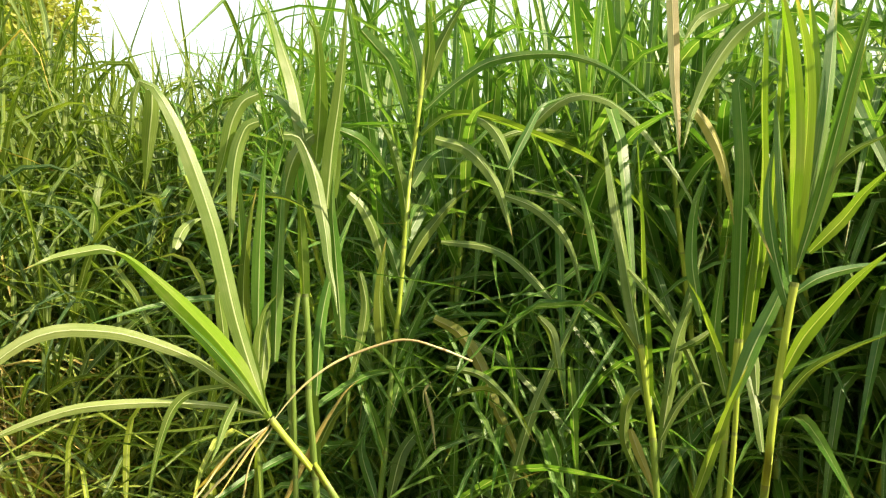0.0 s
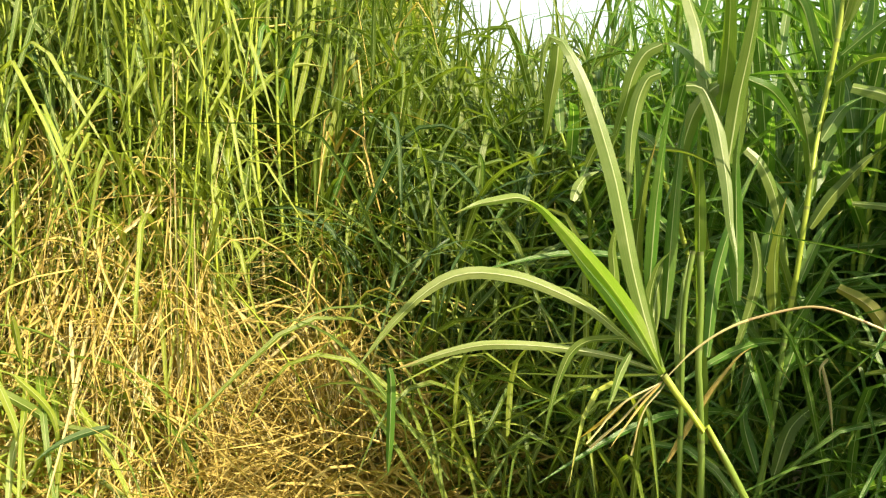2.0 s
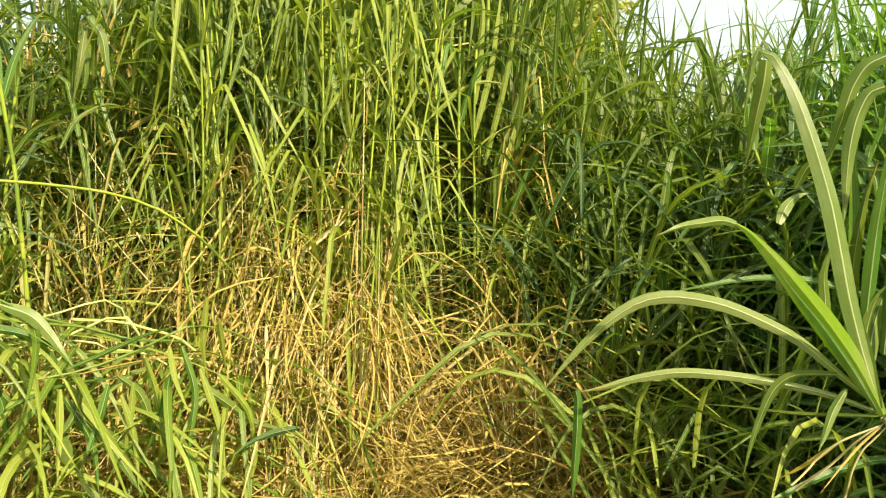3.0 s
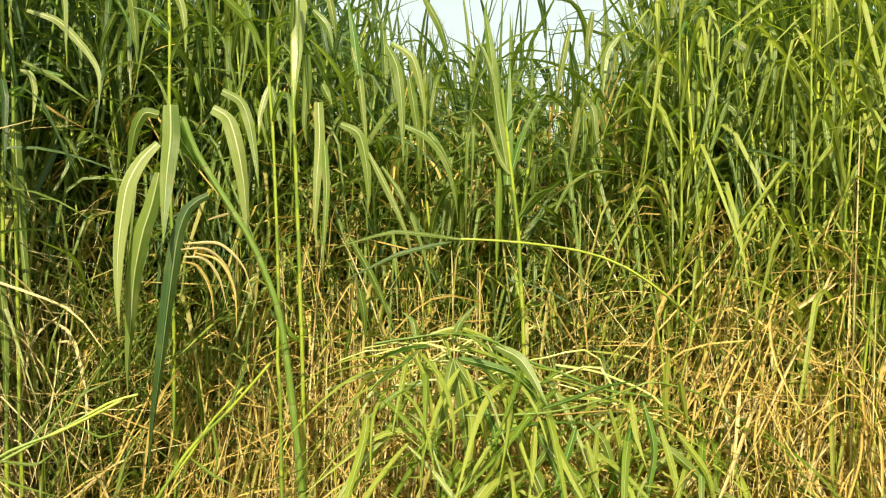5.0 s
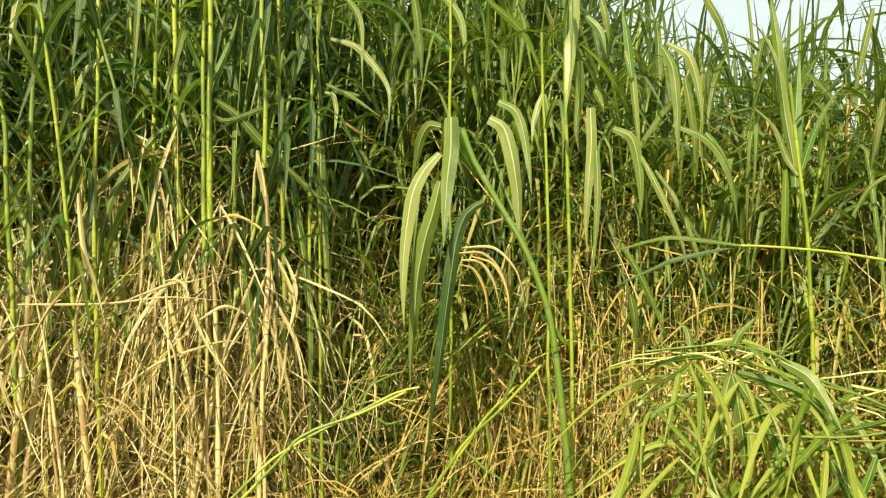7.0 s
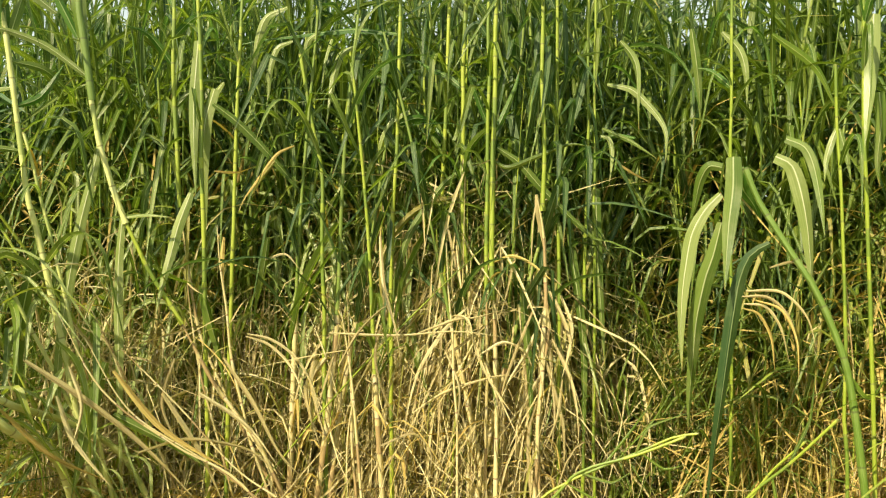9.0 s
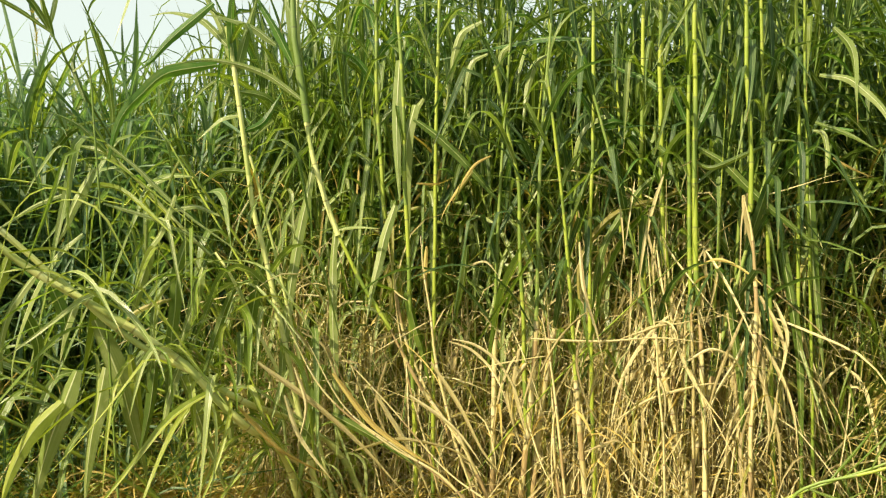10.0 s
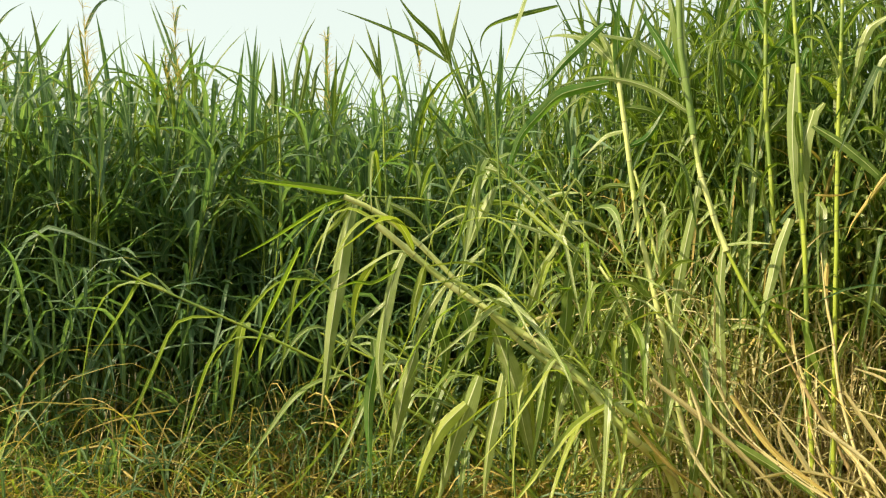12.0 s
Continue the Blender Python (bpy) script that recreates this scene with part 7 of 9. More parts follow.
leaf(p, 0.0486, FRESH, (-2.116, -2.462, 2.164), (-2.114, -2.504, 2.343), (-2.119, -2.561, 2.532), (-2.123, -2.589, 2.615), foot=0.7)
leaf(p, 0.0413, PALE_LIT, (-2.124, -2.453, 2.091), (-2.127, -2.491, 2.294), (-2.172, -2.539, 2.589), foot=0.7)
leaf(p, 0.0364, LUSH, (-2.103, -2.476, 2.164), (-2.052, -2.537, 2.312), (-2.012, -2.587, 2.413), (-1.973, -2.638, 2.540))
leaf(p, 0.0292, PALE_LIT, (-2.139, -2.437, 2.008), (-2.023, -2.549, 2.113), (-1.911, -2.644, 2.153), (-1.815, -2.719, 2.153), (-1.677, -2.815, 2.105))
leaf(p, 0.0413, PALE_LIT, (-2.049, -2.531, 2.247), (-1.956, -2.594, 2.314), (-1.823, -2.664, 2.334), (-1.730, -2.702, 2.313))
leaf(p, 0.0510, PALE_LIT, (-2.170, -2.403, 1.758), (-2.154, -2.420, 1.608), (-2.133, -2.442, 1.436), (-2.115, -2.461, 1.241), (-2.102, -2.472, 1.049), (-2.096, -2.477, 0.858), (-2.104, -2.466, 0.669), (-2.121, -2.446, 0.440), foot=0.5, belly=0.5)
leaf(p, 0.0437, PALE_LIT, (-2.235, -2.329, 1.472), (-2.231, -2.334, 1.301), (-2.234, -2.329, 1.107), (-2.242, -2.319, 0.918), (-2.251, -2.308, 0.685), (-2.264, -2.291, 0.364), foot=0.6, belly=0.5)
leaf(p, 0.0170, PALE_LIT, (-2.238, -2.325, 1.468), (-2.270, -2.239, 1.481), (-2.287, -2.121, 1.474))
leaf(p, 0.0243, FRESH, (-2.159, -2.415, 1.825), (-2.100, -2.441, 1.748), (-2.025, -2.429, 1.621))
leaf(p, 0.0219, FRESH, (-2.311, -2.235, 1.282), (-2.391, -2.208, 1.237), (-2.521, -2.188, 1.203))

p = hero("pale green cane standing at the field's corner", (-2.28, -2.30, 0.00))
stem(p, 0.0158, (-1.902, -2.671, 2.308), (-1.928, -2.647, 2.137), (-1.946, -2.630, 1.985), (-1.964, -2.614, 1.839), (-1.982, -2.597, 1.694), (-2.004, -2.576, 1.524), (-2.027, -2.553, 1.419), (-2.058, -2.522, 1.242), (-2.279, -2.302, 0.000), pale=True)
stem(p, 0.0097, (-1.983, -2.595, 1.772), (-2.011, -2.569, 1.651), (-2.034, -2.546, 1.526), (-2.058, -2.523, 1.411), (-2.088, -2.491, 1.244), (-2.317, -2.257, 0.000), pale=True)
leaf(p, 0.0316, PALE_LIT, (-1.929, -2.646, 2.112), (-1.900, -2.693, 2.288), (-1.862, -2.750, 2.416), (-1.827, -2.809, 2.548))
leaf(p, 0.0437, LUSH, (-1.932, -2.643, 2.122), (-1.905, -2.646, 2.329), (-1.891, -2.621, 2.540), foot=0.7)
leaf(p, 0.0389, BROAD, (-1.935, -2.640, 2.122), (-1.967, -2.613, 2.310), (-2.000, -2.586, 2.484), foot=0.7)
leaf(p, 0.0340, PALE_LIT, (-1.904, -2.669, 2.230), (-1.846, -2.765, 2.336), (-1.780, -2.883, 2.372), (-1.729, -2.982, 2.357))
leaf(p, 0.0534, BROAD, (-2.047, -2.533, 1.420), (-2.030, -2.568, 1.240), (-2.025, -2.600, 1.068), (-2.035, -2.622, 0.896), (-2.068, -2.633, 0.697), (-2.104, -2.640, 0.520), foot=0.5, belly=0.5)
leaf(p, 0.0316, BROAD, (-1.948, -2.628, 2.039), (-2.053, -2.575, 2.024), (-2.173, -2.551, 1.939))
leaf(p, 0.0292, PALE_LIT, (-1.954, -2.623, 1.941), (-1.889, -2.679, 1.914), (-1.816, -2.737, 1.813))
leaf(p, 0.0292, LUSH, (-1.963, -2.614, 1.868), (-2.026, -2.560, 1.920), (-2.092, -2.514, 2.070))
leaf(p, 0.0243, BROAD, (-1.985, -2.594, 1.699), (-1.909, -2.690, 1.697), (-1.847, -2.800, 1.599))
leaf(p, 0.0340, BROAD, (-1.955, -2.622, 1.227), (-1.924, -2.639, 1.134), (-1.877, -2.651, 0.990), (-1.835, -2.650, 0.850), (-1.811, -2.637, 0.740))

p = hero("slender yellow cane with a fan of leaves at its top", (-2.85, -1.78, 0.00))
stem(p, 0.0116, (-2.463, -2.366, 2.899), (-2.472, -2.355, 2.566), (-2.479, -2.346, 2.362), (-2.482, -2.341, 2.159), (-2.490, -2.331, 1.982), (-2.501, -2.318, 1.807), (-2.509, -2.307, 1.657), (-2.517, -2.296, 1.532))
stem(p, 0.0103, (-2.517, -2.297, 1.557), (-2.534, -2.273, 1.359), (-2.554, -2.245, 1.163), (-2.579, -2.211, 1.018), (-2.619, -2.153, 0.829), (-2.685, -2.053, 0.619), (-2.722, -1.992, 0.490), (-2.851, -1.784, 0.000), dry=True)
leaf(p, 0.0309, LUSH, (-2.478, -2.347, 2.387), (-2.457, -2.397, 2.522), (-2.451, -2.434, 2.632))
leaf(p, 0.0309, FRESH, (-2.478, -2.347, 2.413), (-2.476, -2.320, 2.533), (-2.470, -2.300, 2.602))
leaf(p, 0.0334, LUSH, (-2.480, -2.344, 2.260), (-2.566, -2.305, 2.372), (-2.683, -2.256, 2.438))
leaf(p, 0.0309, LUSH, (-2.486, -2.337, 2.134), (-2.386, -2.393, 2.252), (-2.291, -2.441, 2.267))
leaf(p, 0.0309, BROAD, (-2.492, -2.329, 1.957), (-2.583, -2.263, 2.088), (-2.662, -2.202, 2.092))
leaf(p, 0.0257, GREEN, (-2.501, -2.317, 1.757), (-2.473, -2.447, 1.840), (-2.464, -2.537, 1.820))

p = hero("upright cane with broad pale leaves hanging beside it", (-2.52, -2.04, 0.00))
stem(p, 0.0123, (-2.405, -2.195, 2.826), (-2.423, -2.170, 2.387), (-2.433, -2.158, 2.241), (-2.439, -2.150, 2.121), (-2.449, -2.135, 1.786), (-2.463, -2.115, 1.408), (-2.515, -2.041, 0.000))
leaf(p, 0.0518, PALE_LIT, (-2.429, -2.163, 2.218), (-2.417, -2.160, 1.975), (-2.411, -2.143, 1.783), (-2.407, -2.116, 1.569), foot=0.8)
leaf(p, 0.0616, PALE_LIT, (-2.472, -2.103, 2.024), (-2.465, -2.138, 1.884), (-2.485, -2.157, 1.720), (-2.518, -2.169, 1.554), (-2.556, -2.182, 1.386), foot=0.7)
leaf(p, 0.0320, PALE_LIT, (-2.492, -2.074, 2.052), (-2.493, -2.122, 1.996), (-2.545, -2.189, 1.890))
leaf(p, 0.0468, PALE_LIT, (-2.429, -2.163, 1.586), (-2.393, -2.186, 1.451), (-2.364, -2.191, 1.332), (-2.329, -2.194, 1.214), (-2.291, -2.188, 1.075), foot=0.6)
leaf(p, 0.0419, BROAD, (-2.470, -2.105, 1.962), (-2.532, -2.026, 1.893), (-2.591, -1.954, 1.811), (-2.650, -1.886, 1.719), (-2.709, -1.819, 1.623), (-2.760, -1.761, 1.538))
leaf(p, 0.0197, DRY, (-2.650, -1.818, 1.806), (-2.610, -1.867, 1.771), (-2.575, -1.894, 1.712), (-2.534, -1.917, 1.641), (-2.491, -1.938, 1.570), (-2.459, -1.943, 1.504))
leaf(p, 0.0173, FADING, (-2.611, -1.886, 1.738), (-2.594, -1.929, 1.670), (-2.581, -1.975, 1.591))
leaf(p, 0.0173, DRY, (-2.480, -2.091, 1.680), (-2.531, -2.018, 1.680), (-2.580, -1.947, 1.716))
leaf(p, 0.0468, FRESH, (-2.464, -2.114, 1.208), (-2.479, -2.071, 1.059), (-2.488, -2.030, 0.942), (-2.490, -1.984, 0.794), foot=0.5)
leaf(p, 0.0246, DRY, (-2.509, -2.048, 1.410), (-2.503, -2.047, 1.316), (-2.496, -2.027, 1.178))

p = hero("green cane with long curved leaves in the sun", (-2.79, -1.66, 0.00))
stem(p, 0.0125, (-2.695, -1.841, 2.209), (-2.712, -1.810, 2.044), (-2.719, -1.797, 1.969), (-2.730, -1.777, 1.876), (-2.740, -1.756, 1.784), (-2.749, -1.740, 1.697), (-2.758, -1.722, 1.333), (-2.792, -1.655, 0.000))
stem(p, 0.0113, (-2.561, -2.061, 2.829), (-2.565, -2.054, 2.272), (-2.564, -2.056, 2.032), (-2.568, -2.049, 1.555), (-2.583, -2.027, 0.000))
leaf(p, 0.0300, PALE_LIT, (-2.733, -1.770, 2.311), (-2.721, -1.820, 2.272), (-2.737, -1.844, 2.195), (-2.785, -1.870, 2.065))
leaf(p, 0.0275, PALE_LIT, (-2.756, -1.726, 2.283), (-2.741, -1.744, 2.201), (-2.731, -1.746, 2.126), (-2.720, -1.743, 2.036))
leaf(p, 0.0325, PALE_LIT, (-2.800, -1.637, 2.254), (-2.772, -1.682, 2.218), (-2.748, -1.699, 2.125), (-2.728, -1.700, 2.027), (-2.699, -1.696, 1.896))
leaf(p, 0.0375, PALE_LIT, (-2.663, -1.895, 2.407), (-2.628, -1.970, 2.364), (-2.621, -2.002, 2.292), (-2.627, -2.029, 2.178), (-2.640, -2.062, 2.030))
leaf(p, 0.0275, PALE_LIT, (-2.678, -1.870, 2.263), (-2.647, -1.926, 2.228), (-2.636, -1.947, 2.142), (-2.636, -1.952, 2.029), (-2.634, -1.959, 1.968))
leaf(p, 0.0350, LUSH, (-2.874, -1.471, 2.318), (-2.814, -1.637, 2.332), (-2.772, -1.753, 2.320), (-2.726, -1.873, 2.302), (-2.657, -2.038, 2.272), (-2.596, -2.172, 2.231))
leaf(p, 0.0475, FRESH, (-2.784, -1.670, 1.493), (-2.745, -1.736, 1.355), (-2.710, -1.785, 1.212), (-2.687, -1.806, 1.051), (-2.670, -1.816, 0.915), (-2.656, -1.820, 0.789), foot=0.5)
leaf(p, 0.0275, FRESH, (-2.747, -1.742, 1.273), (-2.723, -1.768, 1.149), (-2.695, -1.791, 1.044))
leaf(p, 0.0375, BROAD, (-2.645, -1.927, 1.417), (-2.658, -1.951, 1.276), (-2.674, -1.988, 1.156), (-2.696, -2.019, 1.044))
leaf(p, 0.0300, BROAD, (-2.861, -1.501, 1.825), (-2.845, -1.551, 1.739), (-2.837, -1.608, 1.562))

p = hero("withered stalk hung with crumpled dry leaves", (-2.66, -1.71, 0.00))
stem(p, 0.0085, (-2.454, -2.040, 1.454), (-2.464, -2.026, 1.316), (-2.478, -2.004, 1.175), (-2.492, -1.982, 0.994), (-2.514, -1.949, 0.815), (-2.538, -1.909, 0.640), (-2.562, -1.871, 0.516), (-2.659, -1.709, 0.000), dry=True)
stem(p, 0.0061, (-2.394, -2.125, 1.218), (-2.411, -2.103, 1.030), (-2.434, -2.070, 0.848), (-2.469, -2.018, 0.639), (-2.577, -1.859, 0.000), dry=True)
stem(p, 0.0073, (-2.722, -1.567, 1.122), (-2.729, -1.553, 0.952), (-2.735, -1.539, 0.740), (-2.743, -1.521, 0.532), (-2.763, -1.477, 0.000), dry=True)
leaf(p, 0.0413, PALE_DRY, (-2.687, -1.640, 0.929), (-2.668, -1.686, 0.846), (-2.670, -1.695, 0.717), (-2.703, -1.657, 0.556))
leaf(p, 0.0316, PALE_DRY, (-2.673, -1.668, 0.918), (-2.646, -1.701, 0.806), (-2.643, -1.669, 0.682), (-2.638, -1.642, 0.581))
leaf(p, 0.0170, PALE_DRY, (-2.527, -1.928, 1.008), (-2.564, -1.841, 0.978), (-2.584, -1.754, 0.909), (-2.585, -1.696, 0.829), (-2.573, -1.652, 0.744))
leaf(p, 0.0170, PALE_DRY, (-2.780, -1.436, 1.128), (-2.761, -1.539, 1.059), (-2.775, -1.606, 0.920), (-2.821, -1.648, 0.742))
leaf(p, 0.0146, PALE_DRY, (-2.687, -1.640, 0.934), (-2.702, -1.554, 0.991), (-2.700, -1.421, 1.037))
leaf(p, 0.0194, PALE_DRY, (-2.119, -2.459, 1.064), (-2.199, -2.399, 0.939), (-2.290, -2.342, 0.813), (-2.404, -2.283, 0.632))
leaf(p, 0.0170, PALE_DRY, (-2.151, -2.424, 1.033), (-2.214, -2.351, 0.968), (-2.259, -2.291, 0.785), (-2.272, -2.265, 0.602))
leaf(p, 0.0146, PALE_DRY, (-2.309, -2.239, 0.673), (-2.386, -2.186, 0.746), (-2.492, -2.124, 0.782), (-2.584, -2.077, 0.748))
leaf(p, 0.0146, PALE_DRY, (-2.560, -1.873, 1.324), (-2.600, -1.801, 1.349), (-2.629, -1.745, 1.285))

p = hero("broad-leaved fodder grass stalk lying over, its leaves hanging like a curtain", (-2.57, -2.26, 0.00))
leaf(p, 0.0366, PALE_LIT, (-0.953, -3.050, 1.604), (-0.921, -3.079, 1.558), (-0.908, -3.143, 1.424), (-0.918, -3.201, 1.311))
leaf(p, 0.0229, PALE_LIT, (-0.993, -3.032, 1.598), (-1.021, -3.027, 1.474), (-1.013, -3.047, 1.339), (-1.037, -3.048, 1.250))
leaf(p, 0.0229, SUNLIT, (-0.915, -3.067, 1.579), (-0.856, -3.082, 1.487), (-0.795, -3.093, 1.417), (-0.735, -3.094, 1.306))
leaf(p, 0.0206, SUNLIT, (-0.934, -3.059, 1.594), (-0.853, -3.109, 1.532), (-0.774, -3.164, 1.483), (-0.694, -3.236, 1.369))
leaf(p, 0.0229, PALE_LIT, (-1.013, -3.022, 1.586), (-1.145, -2.983, 1.527), (-1.247, -2.971, 1.419))
leaf(p, 0.0366, PALE_LIT, (-1.261, -2.891, 1.260), (-1.197, -2.948, 1.121), (-1.184, -2.982, 0.982), (-1.205, -2.997, 0.866))
leaf(p, 0.0412, PALE_LIT, (-1.379, -2.818, 1.174), (-1.349, -2.844, 1.037), (-1.341, -2.856, 0.922))
leaf(p, 0.0366, PALE_LIT, (-1.681, -2.597, 0.915), (-1.640, -2.609, 0.781), (-1.608, -2.596, 0.629))
leaf(p, 0.0366, PALE_LIT, (-1.786, -2.505, 0.831), (-1.836, -2.485, 0.695), (-1.872, -2.499, 0.529))
stem(p, 0.0160, (-0.828, -2.974, 1.580), (-0.944, -2.922, 1.531), (-1.027, -2.882, 1.471), (-1.124, -2.831, 1.387), (-1.222, -2.775, 1.285), (-1.298, -2.727, 1.210), (-1.393, -2.665, 1.104), (-1.503, -2.585, 1.000), (-1.608, -2.501, 0.928), (-1.692, -2.428, 0.866), (-1.790, -2.338, 0.786), (-2.134, -2.443, 0.657), (-2.346, -2.351, 0.480), (-2.567, -2.257, 0.000), pale=True)
stem(p, 0.0206, (-0.947, -2.921, 1.480), (-1.084, -2.853, 1.366), (-1.204, -2.785, 1.262), (-1.355, -2.690, 1.155), (-1.465, -2.613, 1.072), (-1.544, -2.553, 1.002), (-1.625, -2.487, 0.929), (-1.710, -2.412, 0.806), (-1.792, -2.335, 0.700), (-2.046, -2.391, 0.527), (-2.303, -2.448, 0.000), pale=True)
leaf(p, 0.0320, FRESH, (-0.945, -3.054, 1.599), (-0.851, -3.086, 1.608), (-0.727, -3.115, 1.619), (-0.605, -3.135, 1.623), (-0.468, -3.146, 1.631))
leaf(p, 0.0229, FRESH, (-0.918, -3.066, 1.591), (-0.820, -3.114, 1.551), (-0.711, -3.172, 1.466), (-0.604, -3.228, 1.382), (-0.490, -3.286, 1.307))
leaf(p, 0.0160, GREEN, (-0.894, -3.076, 1.600), (-0.779, -3.132, 1.604), (-0.646, -3.199, 1.650), (-0.508, -3.267, 1.688))
leaf(p, 0.0732, PALE_LIT, (-0.915, -3.067, 1.579), (-0.890, -3.077, 1.445), (-0.876, -3.082, 1.311), (-0.862, -3.086, 1.157), (-0.849, -3.089, 1.021), (-0.842, -3.090, 0.890), (-0.827, -3.093, 0.717), foot=0.5, belly=0.4)
leaf(p, 0.0389, PALE_LIT, (-1.049, -3.005, 1.180), (-0.962, -3.067, 1.087), (-0.927, -3.110, 0.972), (-0.889, -3.178, 0.800))
leaf(p, 0.0572, PALE_LIT, (-1.115, -2.972, 1.412), (-1.072, -2.989, 1.297), (-1.046, -2.993, 1.163), (-1.027, -2.992, 1.048), (-1.018, -2.986, 0.938), (-1.029, -2.967, 0.809), (-1.057, -2.941, 0.710), foot=0.5, belly=0.4)
leaf(p, 0.0503, PALE_LIT, (-1.386, -2.813, 1.411), (-1.316, -2.857, 1.331), (-1.264, -2.888, 1.215), (-1.229, -2.907, 1.096), (-1.207, -2.918, 0.983), (-1.198, -2.921, 0.894), (-1.209, -2.914, 0.787), foot=0.5, belly=0.4)
leaf(p, 0.0572, SUNLIT, (-1.463, -2.762, 1.269), (-1.450, -2.797, 1.107), (-1.445, -2.842, 0.942), (-1.444, -2.885, 0.803), foot=0.5)
leaf(p, 0.0617, SUNLIT, (-1.347, -2.839, 0.780), (-1.266, -2.886, 0.675), (-1.210, -2.915, 0.537), (-1.175, -2.930, 0.387), foot=0.6)
leaf(p, 0.0869, PALE_LIT, (-1.385, -2.814, 0.894), (-1.359, -2.840, 0.783), (-1.334, -2.872, 0.667), (-1.317, -2.901, 0.550), (-1.309, -2.923, 0.455), (-1.299, -2.951, 0.341), foot=0.4)
leaf(p, 0.0686, PALE_LIT, (-1.467, -2.759, 0.906), (-1.454, -2.777, 0.763), (-1.444, -2.796, 0.648), (-1.442, -2.814, 0.508), (-1.446, -2.831, 0.372), foot=0.5)
leaf(p, 0.0869, PALE_LIT, (-1.431, -2.784, 1.086), (-1.490, -2.763, 0.945), (-1.535, -2.755, 0.829), (-1.581, -2.757, 0.688), (-1.623, -2.760, 0.568), (-1.672, -2.765, 0.430), foot=0.4)
leaf(p, 0.0457, PALE_LIT, (-1.589, -2.670, 1.362), (-1.583, -2.729, 1.227), (-1.595, -2.782, 1.126), (-1.613, -2.825, 1.042))
leaf(p, 0.0229, FADING, (-1.649, -2.623, 1.168), (-1.592, -2.682, 1.142), (-1.548, -2.736, 1.099), (-1.525, -2.778, 1.034), (-1.521, -2.811, 0.952))
leaf(p, 0.0686, PALE_LIT, (-1.162, -2.947, 0.982), (-1.140, -2.978, 0.845), (-1.135, -3.005, 0.728), (-1.132, -3.037, 0.610), (-1.135, -3.067, 0.495), foot=0.4)
leaf(p, 0.0457, LUSH, (-1.023, -3.018, 0.952), (-1.000, -3.015, 0.803), (-0.994, -3.000, 0.675), (-0.997, -2.960, 0.470))
leaf(p, 0.0297, FRESH, (-0.727, -3.142, 1.379), (-0.679, -3.172, 1.238), (-0.633, -3.209, 1.101), (-0.599, -3.245, 0.969), (-0.571, -3.268, 0.902))
leaf(p, 0.0206, FRESH, (-0.875, -3.084, 1.293), (-0.782, -3.148, 1.197), (-0.721, -3.207, 1.101), (-0.675, -3.269, 0.982))
leaf(p, 0.0457, SUNLIT, (-1.011, -3.024, 1.348), (-0.950, -3.050, 1.226), (-0.933, -3.056, 1.110), (-0.947, -3.049, 1.035))
leaf(p, 0.0503, BROAD, (-1.691, -2.588, 1.415), (-1.665, -2.613, 1.279), (-1.665, -2.619, 1.137), (-1.660, -2.631, 0.999), (-1.662, -2.640, 0.815), (-1.664, -2.652, 0.612))
leaf(p, 0.0457, PALE_LIT, (-1.736, -2.550, 1.296), (-1.714, -2.575, 1.139), (-1.694, -2.598, 1.047), (-1.677, -2.619, 0.940))
leaf(p, 0.0457, PALE_LIT, (-1.686, -2.593, 0.866), (-1.746, -2.571, 0.729), (-1.793, -2.567, 0.611), (-1.860, -2.564, 0.466), (-1.910, -2.568, 0.347))
leaf(p, 0.0572, BROAD, (-2.076, -2.207, 0.918), (-2.051, -2.231, 0.783), (-2.029, -2.247, 0.649), (-2.011, -2.255, 0.517), (-1.997, -2.261, 0.412))
leaf(p, 0.0457, PALE_LIT, (-1.412, -2.796, 1.660), (-1.359, -2.829, 1.515), (-1.333, -2.844, 1.422), (-1.313, -2.855, 1.362))
leaf(p, 0.0206, PALE_LIT, (-1.339, -2.844, 1.560), (-1.241, -2.877, 1.508), (-1.148, -2.887, 1.435), (-1.062, -2.887, 1.373))
leaf(p, 0.0412, SUNLIT, (-1.181, -2.937, 1.324), (-1.148, -2.955, 1.165), (-1.134, -2.963, 1.030))
leaf(p, 0.0480, LUSH, (-1.301, -2.867, 1.216), (-1.354, -2.856, 1.081), (-1.370, -2.885, 0.917))
leaf(p, 0.0457, BROAD, (-1.227, -2.911, 1.123), (-1.293, -2.923, 0.985), (-1.320, -3.001, 0.813))
leaf(p, 0.0389, SUNLIT, (-1.536, -2.710, 0.954), (-1.588, -2.729, 0.766), (-1.658, -2.771, 0.566))
leaf(p, 0.0412, BROAD, (-1.610, -2.654, 0.912), (-1.593, -2.657, 0.731), (-1.555, -2.669, 0.531))
leaf(p, 0.0320, PALE_DRY, (-1.831, -2.464, 0.708), (-1.942, -2.395, 0.611), (-2.079, -2.328, 0.492), (-2.194, -2.280, 0.378))
leaf(p, 0.0366, BROAD, (-2.097, -2.182, 0.726), (-2.211, -1.997, 0.615), (-2.279, -1.842, 0.519))
leaf(p, 0.0412, SUNLIT, (-1.753, -2.536, 0.829), (-1.821, -2.536, 0.687), (-1.892, -2.541, 0.587))
leaf(p, 0.0206, FRESH, (-1.102, -2.978, 1.321), (-1.000, -3.011, 1.250), (-0.915, -3.030, 1.248), (-0.809, -3.044, 1.202))
